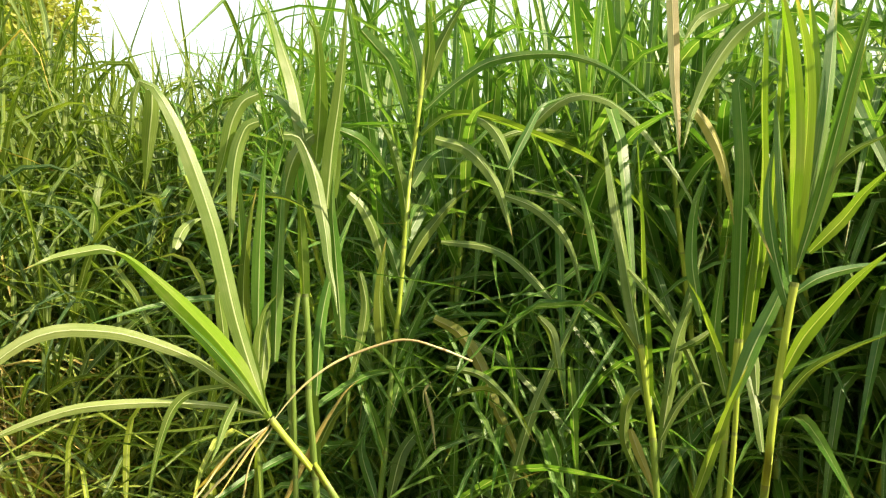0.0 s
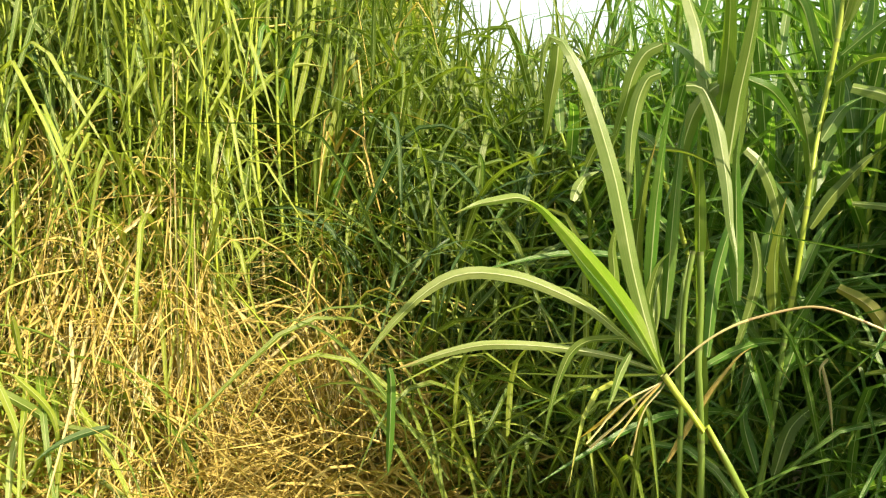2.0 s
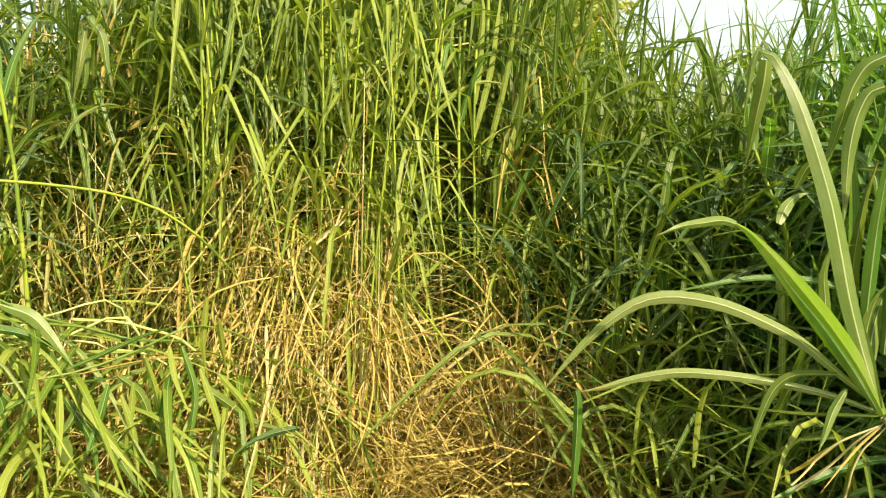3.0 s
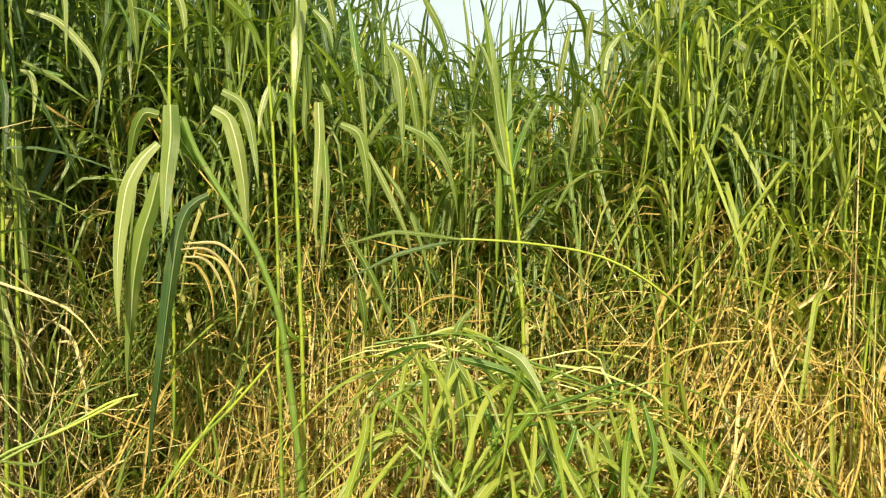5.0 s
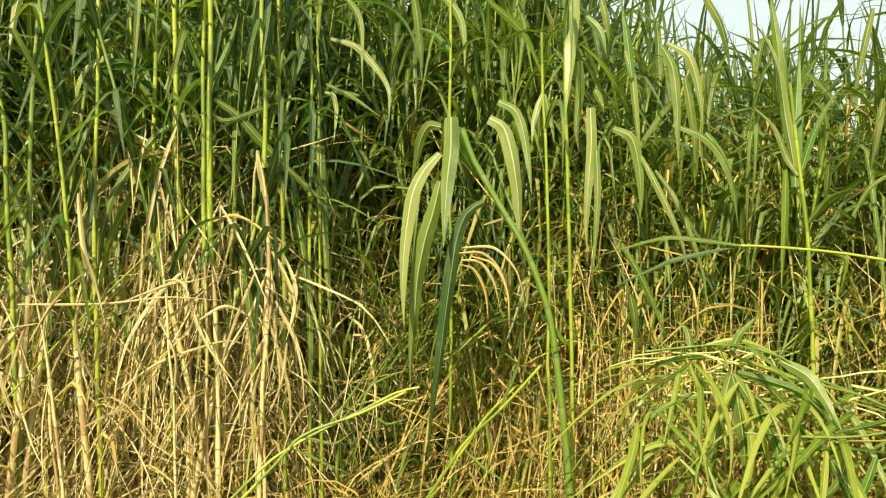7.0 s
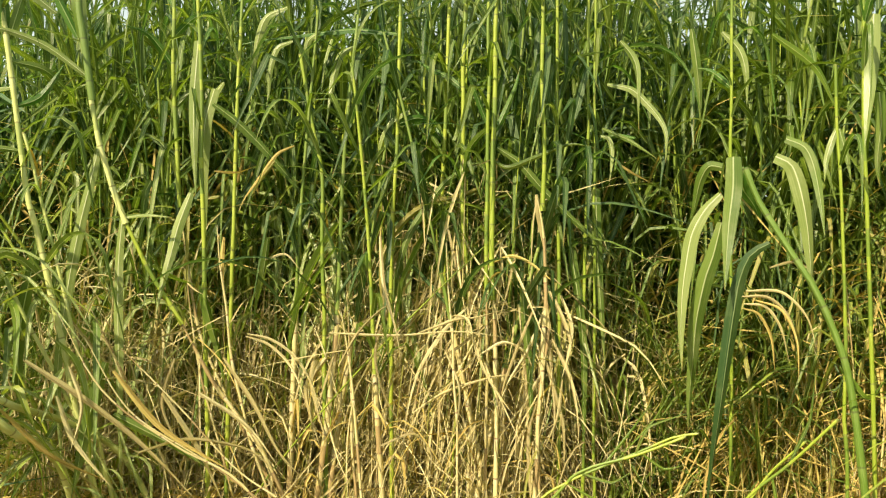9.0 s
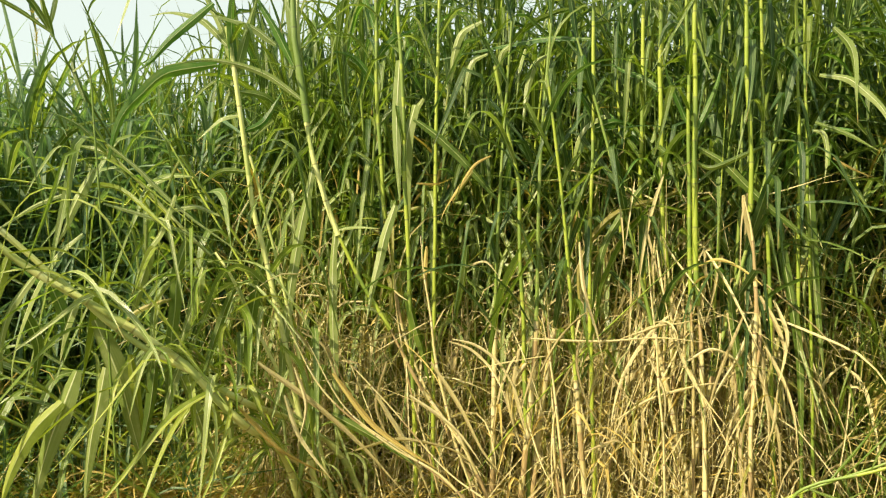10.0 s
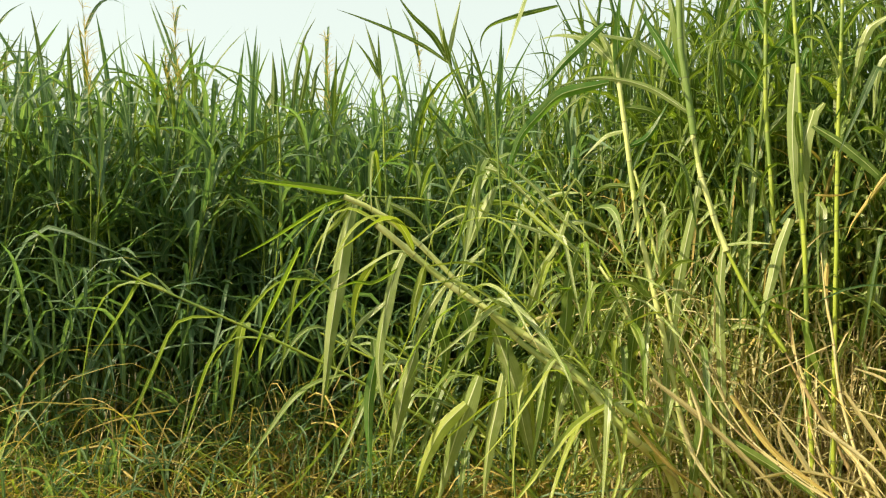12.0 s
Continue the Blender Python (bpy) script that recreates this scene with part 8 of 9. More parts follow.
leaf(p, 0.0229, LUSH, (-0.817, -3.108, 1.551), (-0.764, -3.127, 1.416), (-0.730, -3.138, 1.283))

p = hero("second fodder grass stalk lying over beside it", (-2.41, -2.21, 0.00))
stem(p, 0.0097, (-1.549, -2.946, 1.751), (-1.636, -2.885, 1.653), (-1.725, -2.818, 1.538), (-1.796, -2.761, 1.442), (-1.873, -2.696, 1.348), (-1.955, -2.622, 1.222), (-2.410, -2.213, 0.000), pale=True)
stem(p, 0.0061, (-1.015, -3.242, 1.611), (-1.266, -3.118, 1.613), (-1.433, -3.021, 1.586), (-1.596, -2.913, 1.534), (-1.753, -2.795, 1.488), (-2.349, -2.350, 0.000))
leaf(p, 0.0219, PALE_LIT, (-1.672, -2.858, 1.611), (-1.730, -2.777, 1.661), (-1.789, -2.660, 1.660))
leaf(p, 0.0292, PALE_LIT, (-1.590, -2.917, 1.705), (-1.546, -2.985, 1.754), (-1.482, -3.115, 1.783))
leaf(p, 0.0243, FRESH, (-1.792, -2.764, 1.447), (-1.762, -2.837, 1.347), (-1.722, -2.944, 1.269))
leaf(p, 0.0267, PALE_LIT, (-1.733, -2.811, 1.517), (-1.811, -2.717, 1.544), (-1.875, -2.605, 1.498))
leaf(p, 0.0292, BROAD, (-1.869, -2.699, 1.353), (-1.826, -2.751, 1.180), (-1.825, -2.771, 1.033))
leaf(p, 0.0243, BROAD, (-1.549, -2.946, 1.751), (-1.458, -2.991, 1.842), (-1.367, -3.030, 1.883), (-1.300, -3.056, 1.876))
leaf(p, 0.0219, FRESH, (-1.954, -2.623, 1.222), (-1.877, -2.700, 1.208), (-1.793, -2.787, 1.178))
leaf(p, 0.0219, FRESH, (-1.945, -2.632, 1.236), (-1.896, -2.692, 1.330), (-1.852, -2.757, 1.425))

p = hero("tall slender grass stalk with upright leaves above the rest", (-2.90, -4.44, 0.00))
stem(p, 0.0079, (-1.485, -3.339, 2.306), (-1.548, -3.302, 2.178), (-1.729, -3.425, 2.034), (-2.055, -3.690, 1.854), (-2.285, -3.895, 1.645), (-2.900, -4.442, 0.000), leafy=True)
leaf(p, 0.0291, GREEN, (-1.490, -3.336, 2.295), (-1.419, -3.359, 2.402), (-1.311, -3.384, 2.489), (-1.226, -3.392, 2.574))
leaf(p, 0.0211, GREEN, (-1.495, -3.333, 2.285), (-1.390, -3.410, 2.367), (-1.262, -3.508, 2.440), (-1.134, -3.606, 2.500), (-1.053, -3.667, 2.533))
leaf(p, 0.0264, PALE_LIT, (-1.485, -3.339, 2.295), (-1.441, -3.349, 2.458), (-1.398, -3.350, 2.607))
leaf(p, 0.0238, PALE_LIT, (-1.490, -3.337, 2.306), (-1.509, -3.328, 2.442), (-1.537, -3.317, 2.606))
leaf(p, 0.0238, GREEN, (-1.505, -3.328, 2.265), (-1.452, -3.308, 2.372), (-1.419, -3.278, 2.436))
leaf(p, 0.0238, PALE_LIT, (-1.573, -3.287, 2.126), (-1.592, -3.222, 2.172), (-1.578, -3.167, 2.213))
leaf(p, 0.0397, PALE_LIT, (-1.794, -3.140, 2.652), (-1.752, -3.155, 2.511), (-1.713, -3.159, 2.369), (-1.679, -3.156, 2.240))
leaf(p, 0.0238, GREEN, (-1.908, -3.056, 2.572), (-1.734, -3.175, 2.511), (-1.645, -3.229, 2.463), (-1.612, -3.246, 2.393), (-1.619, -3.237, 2.312))
leaf(p, 0.0238, GREEN, (-1.622, -3.256, 1.997), (-1.600, -3.333, 2.165), (-1.654, -3.381, 2.320))

p = hero("tall slender grass stalk with stiff upright leaves", (-1.85, -4.28, 0.00))
stem(p, 0.0101, (-1.663, -4.374, 2.442), (-1.684, -4.364, 2.211), (-1.708, -4.352, 1.881), (-1.849, -4.284, 0.000))
leaf(p, 0.0269, GREEN, (-1.664, -4.374, 2.409), (-1.639, -4.428, 2.581), (-1.609, -4.524, 2.792))
leaf(p, 0.0235, GREEN, (-1.664, -4.374, 2.409), (-1.649, -4.391, 2.609), (-1.642, -4.401, 2.710))
leaf(p, 0.0235, GREEN, (-1.658, -4.377, 2.422), (-1.596, -4.409, 2.535), (-1.512, -4.453, 2.653))
stem(p, 0.0101, (-1.115, -4.595, 2.219), (-1.138, -4.587, 1.965), (-1.154, -4.581, 1.710), (-1.267, -4.543, 0.000))
leaf(p, 0.0437, GREEN, (-1.095, -4.601, 2.165), (-1.096, -4.624, 2.348), (-1.091, -4.665, 2.543))
leaf(p, 0.0302, GREEN, (-1.196, -4.567, 2.208), (-1.216, -4.590, 2.429), (-1.265, -4.617, 2.642), (-1.337, -4.628, 2.787))
leaf(p, 0.0336, GREEN, (-1.231, -4.555, 2.199), (-1.255, -4.539, 2.395), (-1.283, -4.517, 2.585), (-1.254, -4.526, 2.587))
leaf(p, 0.0302, GREEN, (-1.293, -4.532, 2.238), (-1.333, -4.576, 2.449), (-1.381, -4.595, 2.535))
leaf(p, 0.0302, GREEN, (-1.145, -4.585, 2.190), (-1.130, -4.587, 2.380), (-1.118, -4.589, 2.507))

p = hero("green stalk with wide dark arching leaves", (-1.52, -2.65, 0.00))
stem(p, 0.0057, (-1.331, -2.751, 2.154), (-1.355, -2.738, 1.959), (-1.387, -2.721, 1.605), (-1.420, -2.703, 1.209), (-1.521, -2.647, 0.000), leafy=True)
leaf(p, 0.0389, LUSH, (-1.715, -2.516, 2.326), (-1.603, -2.612, 2.176), (-1.551, -2.661, 2.084), (-1.506, -2.702, 2.026))
leaf(p, 0.0503, LUSH, (-1.735, -2.502, 2.087), (-1.592, -2.616, 2.037), (-1.525, -2.673, 1.953), (-1.474, -2.721, 1.863), (-1.454, -2.750, 1.755), (-1.450, -2.774, 1.636), foot=0.4)
leaf(p, 0.0206, PALE_LIT, (-1.411, -2.708, 1.744), (-1.508, -2.655, 1.660), (-1.592, -2.606, 1.567), (-1.693, -2.544, 1.472), (-1.811, -2.465, 1.374), (-1.881, -2.416, 1.292))
leaf(p, 0.0206, PALE_LIT, (-1.405, -2.711, 1.523), (-1.554, -2.643, 1.481), (-1.679, -2.588, 1.428), (-1.824, -2.517, 1.396))
leaf(p, 0.0320, PALE_LIT, (-1.620, -2.581, 1.569), (-1.588, -2.621, 1.421), (-1.554, -2.663, 1.334), (-1.532, -2.716, 1.169))

p = hero("withered stalk hung with looping dry leaves", (-2.60, -1.35, 0.00))
stem(p, 0.0078, (-2.529, -1.484, 1.140), (-2.546, -1.455, 0.965), (-2.563, -1.424, 0.748), (-2.580, -1.394, 0.436), (-2.603, -1.352, 0.000), dry=True)
stem(p, 0.0066, (-2.708, -1.131, 1.421), (-2.717, -1.108, 1.159), (-2.728, -1.082, 0.856), (-2.738, -1.057, 0.462), (-2.750, -1.028, 0.000), dry=True)
leaf(p, 0.0221, PALE_DRY, (-2.597, -1.363, 1.433), (-2.586, -1.340, 1.279), (-2.580, -1.314, 1.193), (-2.572, -1.268, 1.084), (-2.554, -1.229, 0.969))
leaf(p, 0.0199, PALE_DRY, (-2.743, -1.045, 1.171), (-2.696, -1.124, 1.072), (-2.639, -1.187, 0.936), (-2.599, -1.208, 0.809), (-2.573, -1.208, 0.711))
leaf(p, 0.0199, PALE_DRY, (-2.854, -0.706, 1.232), (-2.850, -0.658, 1.117), (-2.826, -0.661, 1.014), (-2.796, -0.675, 0.916))
leaf(p, 0.0199, PALE_DRY, (-2.847, -0.731, 1.061), (-2.853, -0.663, 0.928), (-2.846, -0.627, 0.809), (-2.828, -0.608, 0.674))
leaf(p, 0.0155, PALE_DRY, (-2.529, -1.484, 0.924), (-2.551, -1.416, 1.056), (-2.573, -1.333, 1.149), (-2.593, -1.257, 1.192))
leaf(p, 0.0133, PALE_DRY, (-2.508, -1.519, 1.050), (-2.616, -1.277, 1.051), (-2.678, -1.070, 1.077), (-2.718, -0.854, 1.067))
leaf(p, 0.0133, PALE_DRY, (-2.669, -1.216, 1.062), (-2.713, -1.086, 1.117), (-2.733, -1.003, 1.133), (-2.755, -0.870, 1.177))
leaf(p, 0.0177, PALE_DRY, (-2.826, -0.805, 1.167), (-2.818, -0.869, 0.995), (-2.819, -0.911, 0.862), (-2.830, -0.937, 0.710))
leaf(p, 0.0155, PALE_DRY, (-2.665, -1.225, 0.751), (-2.727, -1.128, 0.830), (-2.800, -1.019, 0.878), (-2.873, -0.909, 0.904), (-2.944, -0.804, 0.856))
leaf(p, 0.0177, PALE_DRY, (-2.714, -1.115, 0.993), (-2.734, -1.059, 0.854), (-2.723, -1.071, 0.681), (-2.681, -1.151, 0.496))
leaf(p, 0.0155, PALE_DRY, (-2.336, -1.773, 1.039), (-2.387, -1.701, 1.020), (-2.436, -1.625, 0.958), (-2.472, -1.564, 0.851), (-2.494, -1.519, 0.701))
leaf(p, 0.0199, PALE_DRY, (-2.486, -1.555, 1.005), (-2.475, -1.572, 0.872), (-2.492, -1.545, 0.742), (-2.511, -1.513, 0.634))
leaf(p, 0.0155, PALE_DRY, (-2.614, -1.329, 1.148), (-2.610, -1.369, 0.969), (-2.654, -1.335, 0.791), (-2.718, -1.262, 0.659))
leaf(p, 0.0155, PALE_DRY, (-2.765, -0.987, 0.993), (-2.809, -0.914, 1.039), (-2.863, -0.841, 0.999), (-2.917, -0.810, 0.889))
leaf(p, 0.0155, PALE_DRY, (-2.613, -1.331, 0.622), (-2.698, -1.228, 0.667), (-2.761, -1.180, 0.576), (-2.806, -1.219, 0.427))
leaf(p, 0.0177, PALE_DRY, (-2.859, -0.687, 0.908), (-2.852, -0.701, 0.761), (-2.831, -0.754, 0.610))

p = hero("flattened sheaf of bleached stalks lying aslant", (-2.43, -1.49, 0.00))
stem(p, 0.0054, (-1.823, -2.177, 1.114), (-1.946, -2.064, 0.829), (-2.109, -1.894, 0.644), (-2.283, -1.676, 0.466), (-2.429, -1.494, 0.000), dry=True)
stem(p, 0.0043, (-1.887, -2.120, 1.034), (-2.008, -2.003, 0.768), (-2.204, -1.779, 0.561), (-2.296, -1.658, 0.446), dry=True)
stem(p, 0.0043, (-1.972, -2.039, 0.995), (-2.111, -1.891, 0.789), (-2.243, -1.730, 0.562), (-2.333, -1.606, 0.451), dry=True)
leaf(p, 0.0300, PALE_DRY, (-1.755, -2.234, 0.951), (-1.933, -2.100, 0.786), (-2.084, -1.981, 0.614), (-2.222, -1.868, 0.415))
leaf(p, 0.0300, DRY, (-1.960, -2.050, 0.912), (-2.075, -1.922, 0.707), (-2.229, -1.718, 0.545))
leaf(p, 0.0257, PALE_DRY, (-2.075, -1.931, 0.831), (-2.195, -1.856, 0.614), (-2.298, -1.819, 0.408))
leaf(p, 0.0257, PALE_DRY, (-1.833, -2.168, 0.830), (-1.872, -2.113, 0.670), (-1.943, -2.005, 0.513))
leaf(p, 0.0236, PALE_DRY, (-2.026, -1.983, 0.623), (-2.152, -1.877, 0.660), (-2.320, -1.738, 0.611), (-2.433, -1.652, 0.495))
leaf(p, 0.0236, PALE_DRY, (-2.157, -1.837, 0.832), (-2.271, -1.706, 0.708), (-2.360, -1.604, 0.539))
leaf(p, 0.0236, DRY, (-1.703, -2.276, 0.792), (-1.845, -2.196, 0.622), (-2.026, -2.090, 0.502))
leaf(p, 0.0236, PALE_DRY, (-2.206, -1.777, 0.960), (-2.280, -1.691, 0.793), (-2.342, -1.622, 0.624), (-2.414, -1.535, 0.498))
leaf(p, 0.0193, PALE_DRY, (-1.858, -2.146, 0.931), (-1.887, -2.109, 0.790), (-1.853, -2.118, 0.632))
leaf(p, 0.0193, PALE_DRY, (-2.099, -1.904, 0.956), (-2.082, -1.934, 0.788), (-2.137, -1.889, 0.619))


p = hero("thin yellow-green stalk bowed over in an arc", (-2.66, 2.27, 0.00))
stem(p, 0.0063, (-2.38, 0.78, 1.31), (-2.33, 0.88, 1.31), (-2.28, 1.02, 1.30), (-2.22, 1.15, 1.28), (-2.17, 1.26, 1.24), (-2.16, 1.39, 1.16), (-2.24, 1.55, 1.06), (-2.36, 1.74, 0.94), (-2.41, 1.84, 0.77), (-2.66, 2.27, 0.00))
blade(p, 0.0258, (-2.36, 0.82, 1.31), (-2.40, 0.60, 1.33), (-2.42, 0.40, 1.27), look_of=GREEN)
blade(p, 0.0258, (-2.37, 0.80, 1.31), (-2.42, 0.62, 1.26), (-2.46, 0.45, 1.17), look_of=DEEP_SHADE)
blade(p, 0.0245, (-2.28, 1.02, 1.30), (-2.26, 1.06, 1.28), (-2.27, 1.05, 1.18), look_of=GREEN)

p = hero("thin green grass stems leaning across the foot of the field", (-1.99, -1.15, 0.00))
stem(p, 0.0066, (-2.26, -0.16, 0.86), (-2.24, -0.30, 0.79), (-2.20, -0.45, 0.73), (-2.17, -0.56, 0.61), (-1.99, -1.15, 0.00))
stem(p, 0.0066, (-2.28, 0.23, 0.95), (-2.28, 0.11, 0.81), (-2.28, 0.01, 0.71), (-2.27, -0.08, 0.57), (-2.24, -0.45, 0.00))
blade(p, 0.0148, (-2.24, -0.30, 0.79), (-2.24, -0.26, 0.88), (-2.26, -0.15, 0.93), look_of=GREEN)
blade(p, 0.0148, (-2.20, -0.45, 0.73), (-2.22, -0.36, 0.71), (-2.24, -0.30, 0.75), look_of=GREEN)
blade(p, 0.0164, (-2.28, 0.11, 0.81), (-2.28, 0.16, 0.94), (-2.28, 0.17, 1.06), look_of=GREEN)

p = hero("tall yellow-green cane with pale joints above the straw", (-2.31, 2.83, 0.00))
stem(p, 0.0103, (-2.37, 2.78, 2.21), (-2.36, 2.79, 1.82), (-2.35, 2.80, 1.43), (-2.33, 2.81, 1.03), (-2.32, 2.82, 0.63), (-2.31, 2.82, 0.31), (-2.31, 2.83, 0.00))
blade(p, 0.0463, (-2.36, 2.79, 1.92), (-2.47, 2.69, 2.10), (-2.56, 2.61, 1.98), look_of=GREEN)
blade(p, 0.0463, (-2.35, 2.79, 1.70), (-2.48, 2.69, 1.84), (-2.61, 2.56, 1.83), look_of=GREEN)
blade(p, 0.0412, (-2.35, 2.79, 1.60), (-2.48, 2.68, 1.65), (-2.57, 2.61, 1.57), look_of=GREEN)
blade(p, 0.0412, (-2.35, 2.80, 1.43), (-2.45, 2.71, 1.48), (-2.53, 2.64, 1.55), look_of=GREEN)
blade(p, 0.0412, (-2.34, 2.80, 1.28), (-2.40, 2.76, 1.08), (-2.46, 2.71, 0.88), (-2.51, 2.66, 0.71), look_of=GREEN)
blade(p, 0.0412, (-2.35, 2.79, 1.77), (-2.22, 2.90, 1.98), (-2.10, 2.98, 1.93), look_of=GREEN)

p = hero("tall yellow-green cane with pale joints above the straw", (-2.22, 2.83, 0.00))
stem(p, 0.0127, (-2.23, 2.83, 2.20), (-2.23, 2.83, 1.77), (-2.23, 2.83, 1.33), (-2.23, 2.83, 0.89), (-2.22, 2.83, 0.38), (-2.22, 2.83, 0.00))
blade(p, 0.0457, (-2.23, 2.83, 1.87), (-2.11, 2.91, 2.02), (-1.99, 2.99, 1.97), look_of=GREEN)
blade(p, 0.0457, (-2.23, 2.83, 1.68), (-2.11, 2.91, 1.80), (-1.94, 3.02, 1.83), look_of=GREEN)
blade(p, 0.0457, (-2.23, 2.83, 1.48), (-2.07, 2.94, 1.61), (-1.92, 3.03, 1.46), look_of=GREEN)

p = hero("tall green cane in the thin stand of grass", (-2.16, 2.81, 0.00))
stem(p, 0.0125, (-2.12, 2.85, 2.19), (-2.12, 2.84, 1.70), (-2.14, 2.83, 1.21), (-2.15, 2.82, 0.69), (-2.16, 2.82, 0.28), (-2.16, 2.81, 0.00))
blade(p, 0.0500, (-2.12, 2.84, 1.82), (-2.00, 2.92, 1.92), (-1.86, 3.01, 1.78), look_of=GREEN)
blade(p, 0.0500, (-2.13, 2.84, 1.53), (-2.00, 2.92, 1.63), (-1.83, 3.03, 1.51), (-1.79, 3.05, 1.26), look_of=GREEN)
blade(p, 0.0450, (-2.14, 2.83, 1.26), (-2.06, 2.88, 1.43), (-1.96, 2.95, 1.09), look_of=BROAD)

p = hero("yellow-green cane with hanging leaves over the straw", (-2.73, 1.97, 0.00))
stem(p, 0.0118, (-2.68, 2.05, 2.06), (-2.69, 2.03, 1.69), (-2.70, 2.02, 1.32), (-2.71, 2.01, 1.05), (-2.72, 1.99, 0.60), (-2.73, 1.97, 0.00))
blade(p, 0.0472, (-2.68, 2.04, 1.82), (-2.63, 2.10, 1.99), (-2.56, 2.19, 1.90), (-2.55, 2.20, 1.71), look_of=GREEN)
blade(p, 0.0519, (-2.69, 2.03, 1.69), (-2.76, 1.94, 1.81), (-2.81, 1.86, 1.68), look_of=GREEN)
blade(p, 0.0424, (-2.69, 2.02, 1.45), (-2.63, 2.11, 1.53), (-2.61, 2.13, 1.26), look_of=GREEN)

p = hero("yellow-green cane with hanging leaves over the straw", (-2.53, 2.22, 0.00))
stem(p, 0.0118, (-2.50, 2.25, 2.09), (-2.50, 2.25, 1.71), (-2.50, 2.24, 1.41), (-2.51, 2.24, 1.06), (-2.52, 2.23, 0.57), (-2.53, 2.22, 0.00))
blade(p, 0.0472, (-2.50, 2.25, 1.80), (-2.58, 2.16, 1.91), (-2.66, 2.07, 1.72), (-2.64, 2.09, 1.47), look_of=GREEN)
blade(p, 0.0519, (-2.50, 2.24, 1.58), (-2.47, 2.28, 1.54), (-2.44, 2.32, 1.19), look_of=GREEN)
blade(p, 0.0424, (-2.50, 2.25, 1.67), (-2.56, 2.18, 1.66), (-2.60, 2.14, 1.49), look_of=GREEN)

p = hero("green grass stalk with hanging leaves over the straw", (-2.63, 1.83, 0.00))
stem(p, 0.0111, (-2.66, 1.80, 2.19), (-2.65, 1.81, 1.80), (-2.64, 1.82, 1.42), (-2.64, 1.82, 0.98), (-2.63, 1.83, 0.00))
blade(p, 0.0443, (-2.65, 1.81, 1.85), (-2.72, 1.72, 1.76), (-2.73, 1.70, 1.63), (-2.69, 1.75, 1.55), look_of=GREEN)
blade(p, 0.0487, (-2.65, 1.80, 1.93), (-2.56, 1.92, 1.79), (-2.52, 1.97, 1.55), (-2.51, 1.98, 1.36), look_of=BROAD)
blade(p, 0.0443, (-2.65, 1.81, 1.63), (-2.56, 1.92, 1.64), (-2.51, 1.99, 1.81), (-2.44, 2.07, 1.95), look_of=GREEN)

p = hero("green grass stalk with hanging leaves over the straw", (-2.45, 2.05, 0.00))
stem(p, 0.0111, (-2.50, 2.00, 2.20), (-2.49, 2.01, 1.82), (-2.48, 2.01, 1.42), (-2.47, 2.03, 0.94), (-2.45, 2.05, 0.00))
blade(p, 0.0487, (-2.49, 2.00, 1.94), (-2.58, 1.90, 2.07), (-2.62, 1.85, 1.89), look_of=GREEN)
blade(p, 0.0487, (-2.49, 2.01, 1.82), (-2.42, 2.08, 1.95), (-2.31, 2.19, 1.95), (-2.26, 2.24, 1.82), look_of=GREEN)
blade(p, 0.0487, (-2.48, 2.01, 1.56), (-2.42, 2.08, 1.69), (-2.36, 2.14, 1.52), (-2.32, 2.18, 1.23), look_of=GREEN)

p = hero("green grass stem lying aslant over the straw", (-2.44, -1.18, 0.00))
stem(p, 0.0069, (-2.71, -0.17, 0.79), (-2.70, -0.25, 0.77), (-2.68, -0.36, 0.71), (-2.66, -0.48, 0.65), (-2.63, -0.60, 0.58), (-2.58, -0.73, 0.47), (-2.44, -1.18, 0.00))
blade(p, 0.0138, (-2.68, -0.36, 0.71), (-2.70, -0.28, 0.66), (-2.71, -0.21, 0.68), look_of=FRESH)
blade(p, 0.0157, (-2.66, -0.48, 0.65), (-2.68, -0.39, 0.78), (-2.69, -0.32, 0.89), look_of=FRESH)
blade(p, 0.0118, (-2.67, -0.43, 0.68), (-2.69, -0.32, 0.82), (-2.70, -0.25, 0.95), look_of=FRESH)
blade(p, 0.0138, (-2.63, -0.60, 0.58), (-2.66, -0.48, 0.52), (-2.68, -0.39, 0.48), look_of=FRESH)

p = hero("pale green grass stem lying aslant over the straw", (-2.65, -0.35, 0.00))
stem(p, 0.0068, (-2.68, 0.16, 0.81), (-2.68, 0.06, 0.70), (-2.68, -0.01, 0.59), (-2.67, -0.09, 0.49), (-2.67, -0.11, 0.44), (-2.65, -0.35, 0.00))
blade(p, 0.0174, (-2.68, -0.01, 0.59), (-2.68, 0.06, 0.53), (-2.68, 0.16, 0.47), look_of=FRESH)
blade(p, 0.0174, (-2.68, 0.06, 0.70), (-2.68, 0.08, 0.59), (-2.68, 0.07, 0.48), look_of=FRESH)


